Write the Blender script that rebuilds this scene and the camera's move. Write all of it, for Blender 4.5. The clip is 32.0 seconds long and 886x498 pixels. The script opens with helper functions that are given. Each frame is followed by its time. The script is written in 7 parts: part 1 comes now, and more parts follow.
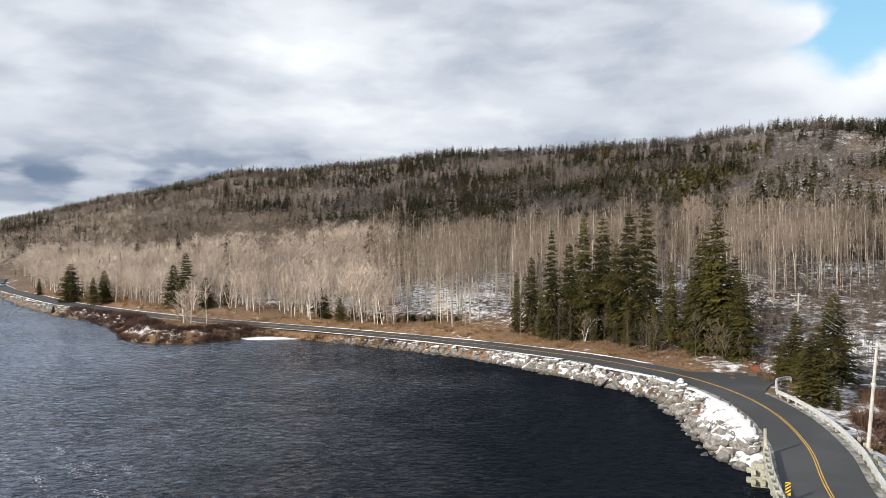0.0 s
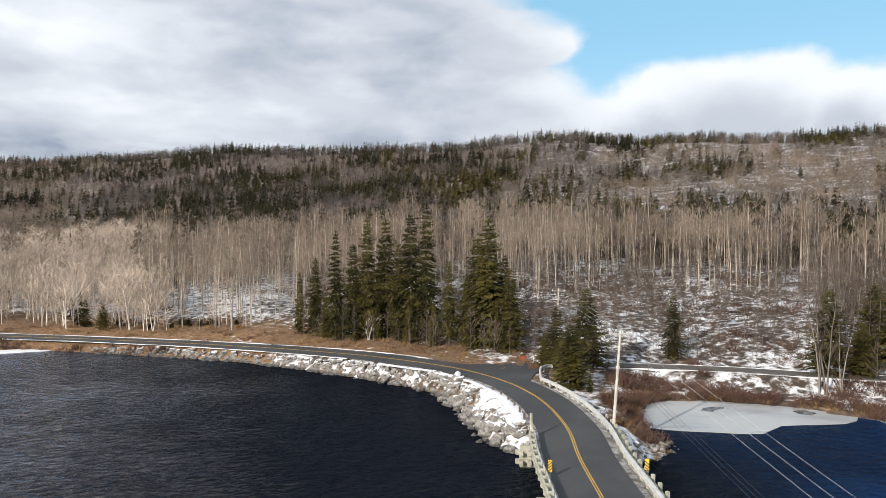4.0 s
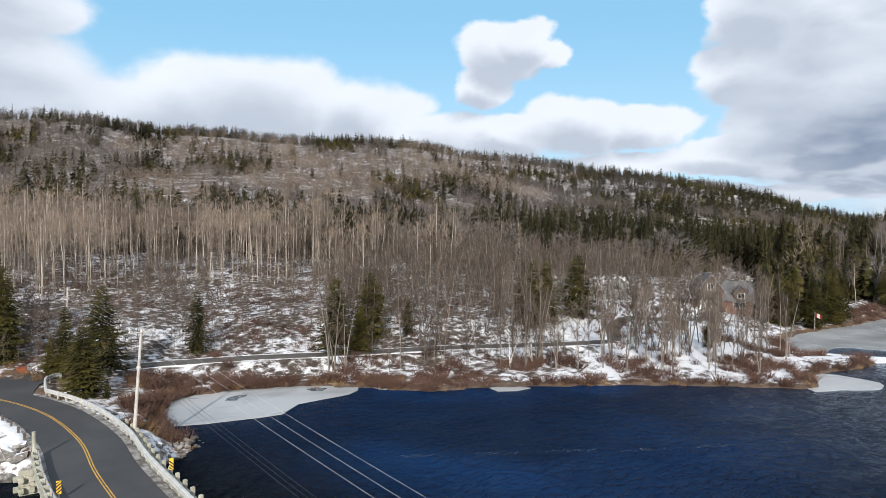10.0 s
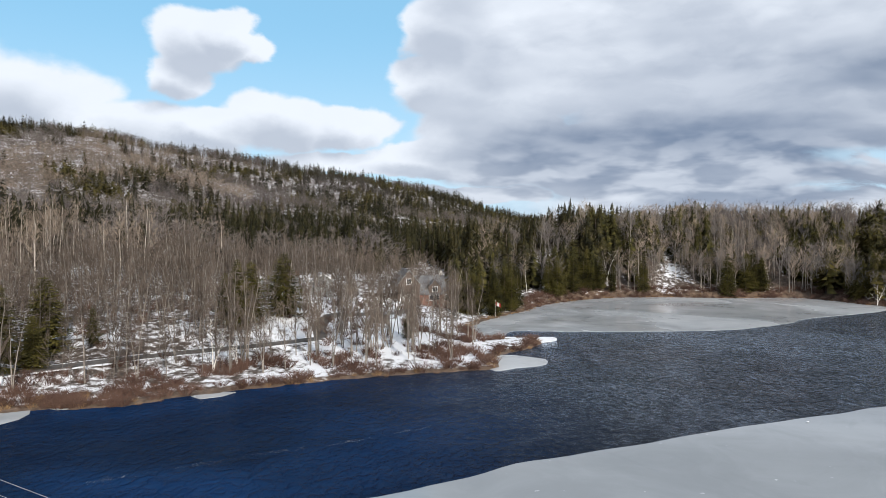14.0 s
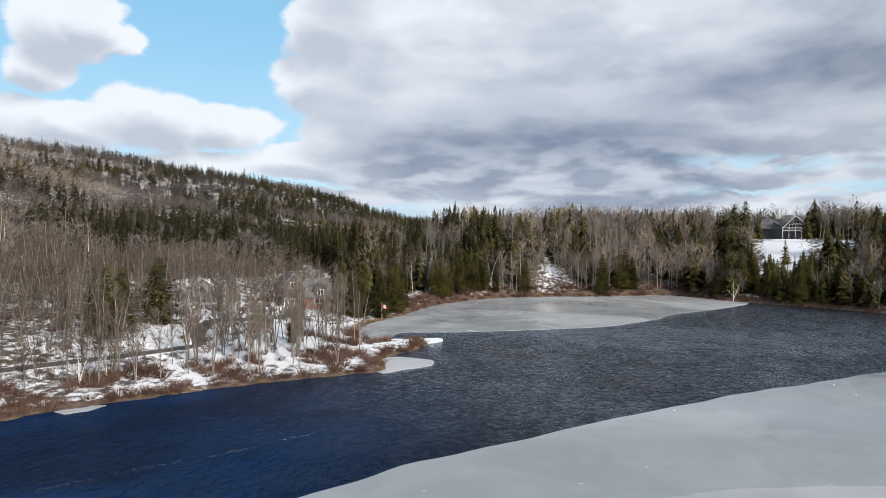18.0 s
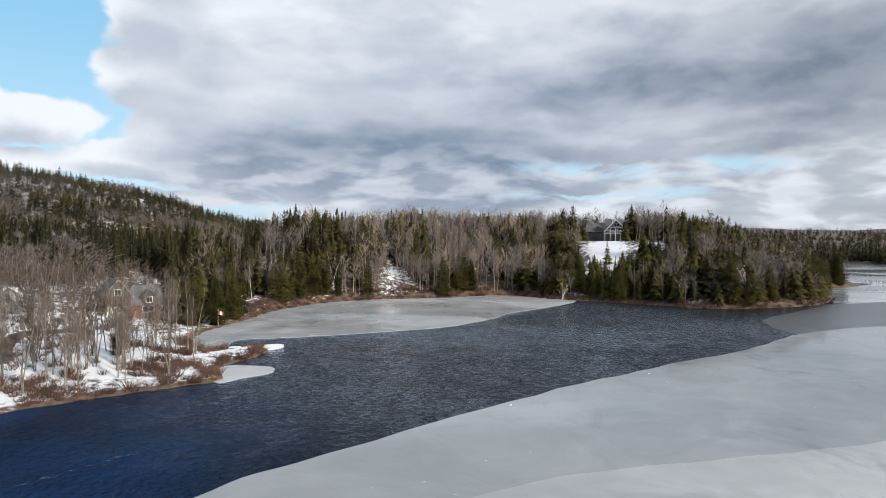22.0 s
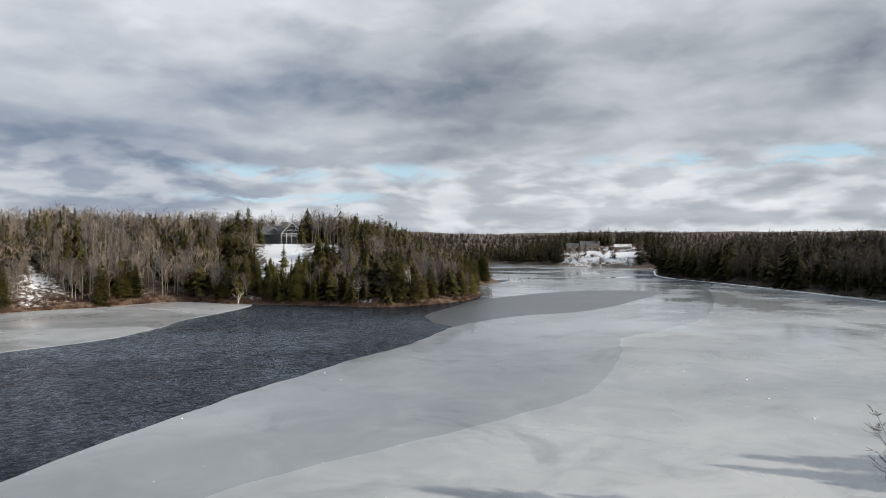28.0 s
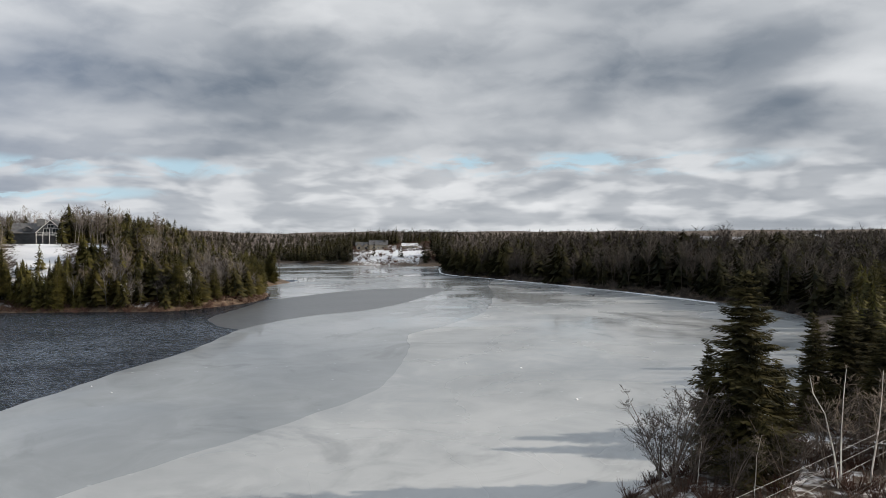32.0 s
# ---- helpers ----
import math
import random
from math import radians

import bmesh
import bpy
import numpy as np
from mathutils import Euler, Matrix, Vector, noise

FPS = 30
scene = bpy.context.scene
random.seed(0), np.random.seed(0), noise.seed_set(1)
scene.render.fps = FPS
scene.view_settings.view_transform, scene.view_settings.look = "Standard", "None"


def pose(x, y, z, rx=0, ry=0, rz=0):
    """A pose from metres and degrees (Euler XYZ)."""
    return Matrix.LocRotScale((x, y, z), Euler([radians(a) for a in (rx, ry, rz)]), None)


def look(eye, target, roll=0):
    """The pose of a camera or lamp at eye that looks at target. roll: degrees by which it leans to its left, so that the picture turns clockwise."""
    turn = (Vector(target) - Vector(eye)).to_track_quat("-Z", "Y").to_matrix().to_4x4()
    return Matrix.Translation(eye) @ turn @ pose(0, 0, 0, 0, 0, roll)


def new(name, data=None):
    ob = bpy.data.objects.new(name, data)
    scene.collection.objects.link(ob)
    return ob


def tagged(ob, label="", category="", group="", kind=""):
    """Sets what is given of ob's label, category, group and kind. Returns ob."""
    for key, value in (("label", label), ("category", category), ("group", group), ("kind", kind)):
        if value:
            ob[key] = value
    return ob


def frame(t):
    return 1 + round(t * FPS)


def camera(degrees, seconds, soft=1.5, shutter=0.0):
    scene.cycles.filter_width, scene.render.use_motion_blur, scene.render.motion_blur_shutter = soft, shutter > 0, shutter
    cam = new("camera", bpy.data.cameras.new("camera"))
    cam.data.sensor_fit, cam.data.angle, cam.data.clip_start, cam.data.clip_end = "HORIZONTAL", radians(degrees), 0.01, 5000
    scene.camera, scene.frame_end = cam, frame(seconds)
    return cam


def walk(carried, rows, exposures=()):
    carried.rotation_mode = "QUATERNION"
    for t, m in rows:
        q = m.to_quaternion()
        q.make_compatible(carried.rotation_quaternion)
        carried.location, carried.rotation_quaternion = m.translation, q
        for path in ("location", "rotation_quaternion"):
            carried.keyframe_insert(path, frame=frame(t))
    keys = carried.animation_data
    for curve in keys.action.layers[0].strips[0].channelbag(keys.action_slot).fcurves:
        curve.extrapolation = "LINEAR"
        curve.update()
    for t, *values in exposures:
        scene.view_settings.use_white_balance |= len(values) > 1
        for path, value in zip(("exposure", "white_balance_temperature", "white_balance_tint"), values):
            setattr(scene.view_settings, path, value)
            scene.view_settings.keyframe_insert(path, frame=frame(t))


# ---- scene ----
# Camera: a drone that hovers over the end of a causeway and turns to its right.
cam = camera(65.0, 32.0, soft=0.6)
EYE = 22.0
ROWS = [  # seconds, heading (clockwise from +y), pitch, roll
    (0.0, -0.00, -0.72, 0.21),
    (0.5, 2.20, -0.71, 0.24),
    (1.0, 4.43, -0.69, 0.28),
    (1.5, 6.62, -0.68, 0.28),
    (2.0, 8.81, -0.69, 0.24),
    (2.5, 11.04, -0.71, 0.20),
    (3.0, 13.27, -0.73, 0.16),
    (3.5, 15.51, -0.74, 0.13),
    (5.5, 24.82, -0.82, -0.17),
    (6.0, 27.91, -0.83, -0.20),
    (6.5, 31.23, -0.84, -0.26),
    (7.0, 34.55, -0.86, -0.33),
    (7.5, 38.01, -0.90, -0.37),
    (8.0, 41.50, -0.95, -0.38),
    (8.5, 45.02, -1.01, -0.35),
    (9.0, 48.50, -1.10, -0.29),
    (9.5, 52.04, -1.18, -0.23),
    (10.0, 55.48, -1.24, -0.22),
    (10.5, 58.91, -1.27, -0.27),
    (11.0, 62.35, -1.29, -0.30),
    (11.5, 65.77, -1.30, -0.28),
    (12.0, 69.34, -1.30, -0.20),
    (12.5, 72.82, -1.29, -0.13),
    (13.0, 76.05, -1.29, -0.09),
    (13.5, 77.78, -1.30, -0.06),
    (14.0, 79.38, -1.30, -0.04),
    (14.5, 80.59, -1.29, -0.04),
    (16.5, 84.94, -1.16, 0.09),
    (17.0, 86.02, -1.15, 0.09),
    (17.5, 87.31, -1.14, 0.10),
    (18.0, 88.74, -1.13, 0.09),
    (18.5, 90.22, -1.13, 0.08),
    (19.0, 91.71, -1.11, 0.05),
    (19.5, 93.25, -1.10, 0.03),
    (20.0, 94.83, -1.07, 0.04),
    (20.5, 96.38, -1.04, 0.10),
    (21.0, 97.95, -1.00, 0.17),
    (21.5, 99.60, -0.96, 0.21),
    (22.0, 101.67, -0.92, 0.21),
    (22.5, 103.82, -0.90, 0.19),
    (23.0, 106.10, -0.89, 0.17),
    (23.5, 108.40, -0.88, 0.16),
    (24.0, 110.63, -0.87, 0.13),
    (24.5, 112.93, -0.85, 0.12),
    (25.0, 115.13, -0.84, 0.13),
    (25.5, 117.33, -0.84, 0.15),
    (27.5, 125.74, -0.76, 0.12),
    (28.0, 127.87, -0.76, 0.10),
    (28.5, 130.00, -0.75, 0.09),
    (29.0, 132.15, -0.76, 0.12),
    (29.5, 134.31, -0.78, 0.14),
    (30.0, 136.43, -0.80, 0.13),
    (30.5, 138.59, -0.81, 0.12),
    (31.0, 140.72, -0.83, 0.12),
    (31.5, 142.90, -0.85, 0.13),
    (32.0, 145.10, -0.86, 0.14),
]
walk(cam, [(t, pose(0, 0, EYE, 90 + pitch, roll, -heading)) for t, heading, pitch, roll in ROWS],
     exposures=[(0.0, 0.16, 6300, 10), (4.0, 0.12, 6250, 10), (8.0, 0.06, 6050, 10), (12.0, 0.03, 5980, 10), (19.0, 0.02, 6120, 10), (23.0, 0.04, 6150, 10), (28.0, -0.08, 6350, 10), (32.0, -0.14, 6450, 10)])

# ---- world and sun ----
SUN_AZ, SUN_EL = 236.0, 23.0
sun_data = bpy.data.lights.new("sun", "SUN")
sun_data.energy, sun_data.angle, sun_data.color = 5.0, radians(0.6), (1.0, 0.88, 0.73)
sun = new("sun", sun_data)
sa, se = radians(SUN_AZ), radians(SUN_EL)
sun.matrix_world = look((300 * math.sin(sa) * math.cos(se), 300 * math.cos(sa) * math.cos(se), 300 * math.sin(se)), (0, 0, 0))


class Nodes:
    """Small helper to write node trees."""

    def __init__(self, tree):
        self.tree = tree
        tree.nodes.clear()

    def add(self, kind, ins=(), **props):
        n = self.tree.nodes.new(kind)
        for k, v in props.items():
            setattr(n, k, v)
        for k, v in dict(ins).items():
            if hasattr(v, "is_linked"):
                self.tree.links.new(v, n.inputs[k])
            else:
                n.inputs[k].default_value = v
        return n

    def math(self, op, a, b=0.0, c=0.0, clamp=False):
        n = self.add("ShaderNodeMath", {0: a, 1: b, 2: c}, operation=op, use_clamp=clamp)
        return n.outputs[0]

    def ramp(self, fac, lo, hi, a=0.0, b=1.0, smooth=True):
        n = self.add("ShaderNodeMapRange", {0: fac, 1: lo, 2: hi, 3: a, 4: b}, interpolation_type="SMOOTHSTEP" if smooth else "LINEAR")
        return n.outputs[0]

    def noise(self, vec, scale, detail=4.0, rough=0.55, dist=0.0):
        n = self.add("ShaderNodeTexNoise", {"Vector": vec, "Scale": scale, "Detail": detail, "Roughness": rough, "Distortion": dist})
        return n.outputs[0]

    def mix(self, fac, a, b):
        n = self.add("ShaderNodeMix", {0: fac, 6: a, 7: b}, data_type="RGBA")
        return n.outputs[2]

    def vec(self, v, scale=(1, 1, 1), loc=(0, 0, 0), rot=(0, 0, 0)):
        return self.add("ShaderNodeMapping", {0: v, 1: loc, 2: rot, 3: scale}).outputs[0]


def heading(az, el=0.0):
    a, e = radians(az), radians(el)
    return Vector((math.sin(a) * math.cos(e), math.cos(a) * math.cos(e), math.sin(e)))


def make_world():
    w = bpy.data.worlds.new("winter_sky")
    scene.world = w
    w.use_nodes = True
    n = Nodes(w.node_tree)
    sky = n.add("ShaderNodeTexSky", sky_type="NISHITA", sun_disc=False, sun_elevation=se, sun_rotation=sa, air_density=1.0, dust_density=0.6, ozone_density=2.0)
    d = n.add("ShaderNodeTexCoord").outputs["Generated"]
    sep = n.add("ShaderNodeSeparateXYZ", {0: d})
    up = n.math("MAXIMUM", sep.outputs[2], 0.0)

    def dot(v):
        return n.add("ShaderNodeVectorMath", {0: d, 1: v}, operation="DOT_PRODUCT").outputs["Value"]

    # azimuth and elevation in degrees; the seam lies behind, at the sun's side
    az = n.math("MULTIPLY_ADD", n.math("ARCTAN2", dot(heading(162)), dot(heading(72))), 180 / math.pi, 72.0)
    el = n.math("MULTIPLY", n.math("ARCSINE", sep.outputs[2]), 180 / math.pi)
    # cloud layer seen in perspective
    den = n.math("ADD", up, 0.10)
    flat = n.add("ShaderNodeCombineXYZ", {0: n.math("DIVIDE", sep.outputs[0], den), 1: n.math("DIVIDE", sep.outputs[1], den), 2: n.math("MULTIPLY", up, 1.2)}).outputs[0]
    # ragged outlines: places are looked up a little off, by noise at several scales
    big = n.add("ShaderNodeTexNoise", {"Vector": n.vec(d, scale=(1, 1, 1.5)), "Scale": 6.0, "Detail": 6.0, "Roughness": 0.54, "Distortion": 0.0}).outputs[1]
    off = n.add("ShaderNodeVectorMath", {0: big, 1: (-0.5, -0.5, -0.5)}, operation="ADD").outputs[0]
    here = n.add("ShaderNodeVectorMath", {0: n.add("ShaderNodeVectorMath", {0: off, 1: (9.0, 4.6, 0.0)}, operation="MULTIPLY").outputs[0],
                                          1: n.add("ShaderNodeCombineXYZ", {0: az, 1: el}).outputs[0]}, operation="ADD").outputs[0]

    def lobe(p, a, e, ra, re):
        """One at the middle of an ellipse on the sky, nought on its rim, less outside."""
        q = n.add("ShaderNodeVectorMath", {0: p, 1: (1 / ra, 1 / re, 0), 2: (-a / ra, -e / re, 0)}, operation="MULTIPLY_ADD").outputs[0]
        return n.math("SUBTRACT", 1.0, n.add("ShaderNodeVectorMath", {0: q}, operation="LENGTH").outputs["Value"])

    HEAPS = ((41.5, 9.0, 9.0, 5.4), (35, 8.6, 7.5, 4.6), (28, 7.4, 10, 4.6), (49, 8.4, 5.5, 4.4), (57, 7.0, 6, 2.8),
             (60.8, 14.8, 4.6, 2.7), (58.2, 12.0, 2.9, 2.0), (63.0, 15.6, 2.8, 1.9), (64.8, 14.2, 3.0, 1.3),
             (66.5, 8.6, 5.6, 2.4), (61, 8.2, 4.0, 1.5), (71.5, 8.8, 4.0, 1.9), (75, 5.7, 12, 1.1), (67, 3.8, 7, 0.9), (80, 3.2, 8, 1.0),
             (88, 15, 11, 6.5), (81.5, 11.4, 6.5, 3.0), (84, 20, 7, 4.5), (79.5, 16.2, 4.0, 3.2), (78.5, 12.2, 3.8, 2.2), (92, 6.0, 14, 3.0), (83, 8.6, 6.5, 2.4), (79, 6.8, 6, 1.2),
             (21.5, 15.8, 8.0, 2.8), (10, 16, 14, 9), (16, 10, 14, 6))

    # calmer lookup for the even deck
    calm = n.add("ShaderNodeVectorMath", {0: n.add("ShaderNodeVectorMath", {0: n.add("ShaderNodeTexNoise", {"Vector": n.vec(d, scale=(1, 1, 2.0)), "Scale": 5.0, "Detail": 4.0, "Roughness": 0.50}).outputs[1], 1: (5.0, 2.0, 0.0), 2: (-2.5, -1.0, 0.0)}, operation="MULTIPLY_ADD").outputs[0],
                                          1: n.add("ShaderNodeCombineXYZ", {0: az, 1: el}).outputs[0]}, operation="ADD").outputs[0]

    def bulk(p):
        t = None
        for row in HEAPS:
            f = lobe(p, *row)
            t = f if t is None else n.math("SMOOTH_MAX", t, f, 0.12)
        return t

    def shifted(de, da=0.0):
        return n.add("ShaderNodeVectorMath", {0: here, 1: (da, de, 0)}, operation="ADD").outputs[0]
    heap, over = bulk(here), bulk(shifted(1.7, 0.8))
    ax = n.add("ShaderNodeSeparateXYZ", {0: here}).outputs[0]
    deck = n.math("MAXIMUM", n.ramp(ax, 21.0, 3.0), n.ramp(ax, 80.0, 92.0))
    high = n.math("MULTIPLY", n.ramp(el, 20.0, 34.0), 0.8)
    # thin places in the deck
    gaps = None
    torn = n.ramp(n.noise(n.vec(here, scale=(0.16, 0.75, 1), loc=(6.3, 2.1, 0)), 1.0, 4.0, 0.55, 0.2), 0.42, 0.60)
    for row in ((157, 6.0, 15, 1.0), (146, 6.2, 7, 0.8), (119, 5.4, 12, 0.8), (30.5, 18.0, 6, 2.0), (115, 3.3, 9, 0.6)):
        f = n.ramp(lobe(calm, *row), -0.2, 0.5)
        f = n.math("MULTIPLY", f, torn) if row[1] < 10 else f
        gaps = f if gaps is None else n.math("MAXIMUM", gaps, f)
    solid = n.math("MAXIMUM", n.ramp(heap, -0.07, 0.18), n.math("MAXIMUM", deck, high))
    cover = n.math("MULTIPLY", solid, n.math("SUBTRACT", 1.0, n.math("MULTIPLY", gaps, 0.85)))
    # shading of the heaps: bright tops, grey where more cloud stands above
    shade = n.math("MULTIPLY", n.ramp(over, -0.05, 0.70), 0.46)
    # shading of the deck: broad rolls, rows of small heaps low down
    rolls = n.ramp(n.noise(n.vec(flat, loc=(2, 5, 0)), 0.75, 4.0, 0.46, 0.2), 0.35, 0.65)
    tufts = n.ramp(n.noise(n.vec(calm, scale=(0.085, 0.23, 1), loc=(3.3, 0, 0)), 1.0, 3.5, 0.47, 0.1), 0.36, 0.64)
    rows_ = n.ramp(n.noise(n.vec(calm, scale=(0.22, 0.66, 1), loc=(1.3, 7.1, 0)), 1.0, 3.0, 0.45, 0.1), 0.37, 0.60)
    puffs = n.ramp(n.noise(n.vec(here, scale=(0.12, 0.29, 1), loc=(8.1, 4.4, 0)), 1.0, 5.0, 0.54, 0.1), 0.38, 0.62)
    low = n.ramp(el, 9.5, 4.5)
    grey = n.math("ADD", n.math("ADD", n.math("MULTIPLY", rolls, 0.17), n.math("MULTIPLY", puffs, n.ramp(el, 3.0, 12.0, 0.06, 0.13))), n.math("ADD", n.math("MULTIPLY", tufts, n.ramp(el, 2.0, 10.0, 0.10, 0.25)), n.math("MULTIPLY", n.math("MULTIPLY", rows_, low), 0.36)))
    for a_, e_, ra, re, amount in ((95, 6.6, 16, 4.2, 0.27), (99, 10.5, 17, 3.2, 0.18), (136, 11.5, 36, 5.5, 0.25), (173, 8.6, 8, 2.6, 0.45), (163, 15.5, 16, 5, 0.24), (150, 15, 22, 6, 0.06), (-26, 4.5, 11, 4.5, 0.24), (-13, 6, 10, 3, 0.08),
                                   (6, 13.5, 13, 3.5, 0.12), (13, 9, 10, 2.5, 0.10), (106, 19, 18, 6, -0.16), (87, 15.5, 8, 5, -0.20), (-15, 16.5, 9, 5, -0.18), (-6, 9.5, 12, 3, -0.12), (150, 3.5, 34, 3.0, -0.10), (122, 14, 15, 7, 0.18), (112, 10, 12, 5, 0.06), (143, 19, 8, 4, -0.16)):
        grey = n.math("ADD", grey, n.math("MULTIPLY", n.ramp(lobe(calm, a_, e_, ra, re), -0.25, 0.7), amount))
    billow = n.math("MULTIPLY", n.ramp(n.noise(n.vec(d, scale=(1, 1, 1.8), loc=(1, 3, 0)), 12.0, 4.0, 0.5, 0.2), 0.34, 0.66, -0.5, 0.5), n.mix(deck, (0.14, 0, 0, 1), (0.05, 0, 0, 1)))
    even_ = n.math("MAXIMUM", n.ramp(ax, 33.0, 16.0), n.ramp(ax, 75.0, 87.0))
    tone = n.math("ADD", n.math("ADD", n.mix(even_, shade, n.math("ADD", grey, 0.11)), billow), 0.03)
    cloud = n.mix(n.ramp(tone, 0.0, 1.0, smooth=False), (0.95, 0.955, 0.96, 1), n.mix(n.ramp(az, 105.0, 135.0), (0.165, 0.215, 0.31, 1), (0.19, 0.222, 0.27, 1)))
    blue = n.add("ShaderNodeMix", {0: 0.6, 6: sky.outputs[0], 7: (3.8, 7.6, 9.8, 1)}, data_type="RGBA").outputs[2]
    blue = n.add("ShaderNodeVectorMath", {0: blue, 3: 0.10}, operation="SCALE").outputs[0]
    blue = n.mix(n.ramp(up, 0.0, 0.30, 0.75, 0.0), blue, (0.66, 0.83, 0.93, 1))
    col = n.mix(n.math("MULTIPLY", cover, 0.97), blue, cloud)
    bg = n.add("ShaderNodeBackground", {0: col, 1: 1.0})
    n.add("ShaderNodeOutputWorld", {0: bg.outputs[0]})


make_world()


# ---- materials ----
def material(name):
    m = bpy.data.materials.new(name)
    m.use_nodes = True
    n = Nodes(m.node_tree)
    return m, n


def finish(n, colour, rough=0.8, bump=None, strength=0.3, distance=0.05, **ins):
    sock = {"Base Color": colour, "Roughness": rough}
    sock.update({k.replace("_", " "): v for k, v in ins.items()})
    if bump is not None:
        sock["Normal"] = n.add("ShaderNodeBump", {"Strength": strength, "Distance": distance, "Height": bump}).outputs[0]
    b = n.add("ShaderNodeBsdfPrincipled", sock)
    n.add("ShaderNodeOutputMaterial", {0: b.outputs[0]})


def place(n):
    return n.add("ShaderNodeNewGeometry").outputs["Position"]


def two_tone(name, a, b, scale, rough=0.8, fine=None, bump=0.3, dist=0.03, random_tint=0.0, island=0.0, **ins):
    """A material of two colours mixed by coarse and fine noise, with fine relief."""
    m, n = material(name)
    p = place(n)
    f = n.ramp(n.math("ADD", n.math("MULTIPLY", n.noise(p, scale, 5), 0.6), n.math("MULTIPLY", n.noise(p, fine or scale * 9, 4), 0.4)), 0.36, 0.64)
    if random_tint:
        r = n.add("ShaderNodeObjectInfo").outputs["Random"]
        f = n.math("ADD", f, n.math("MULTIPLY", n.math("SUBTRACT", r, 0.5), random_tint), clamp=True)
    if island:
        r = n.add("ShaderNodeNewGeometry").outputs["Random Per Island"]
        f = n.math("ADD", f, n.math("MULTIPLY", n.math("SUBTRACT", r, 0.5), island), clamp=True)
    c = n.mix(f, (*a, 1), (*b, 1))
    finish(n, c, rough, n.noise(p, fine or scale * 9, 5), bump, dist, **ins)
    return m


SNOW_RGB = (0.82, 0.84, 0.88, 1)


def ground_material():
    m, n = material("forest_floor")
    p = place(n)
    cover = n.add("ShaderNodeAttribute", attribute_name="snow_cover").outputs["Fac"]
    grass = n.add("ShaderNodeAttribute", attribute_name="dead_grass").outputs["Fac"]
    a = n.noise(p, 0.09, 5, 0.6)
    b = n.noise(p, 0.7, 5, 0.65)
    litter = n.mix(n.ramp(b, 0.35, 0.65), (0.044, 0.033, 0.026, 1), (0.13, 0.095, 0.07, 1))
    straw = n.mix(n.ramp(n.noise(p, 1.7, 5, 0.7), 0.35, 0.65), (0.11, 0.052, 0.026, 1), (0.29, 0.18, 0.085, 1))
    earth = n.mix(n.math("ADD", grass, n.math("MULTIPLY", n.math("SUBTRACT", a, 0.5), 0.8), clamp=True), litter, straw)
    patch = n.math("ADD", n.math("MULTIPLY", a, 0.36), n.math("MULTIPLY", b, 0.64))
    s = n.ramp(n.math("ADD", patch, n.math("MULTIPLY", n.math("SUBTRACT", cover, 0.5), 0.62)), 0.465, 0.60)
    snow = n.mix(n.noise(p, 2.2, 4), (0.74, 0.76, 0.80, 1), SNOW_RGB)
    finish(n, n.mix(s, earth, snow), 0.9, n.noise(p, 1.3, 6, 0.7), 0.5, 0.25)
    return m


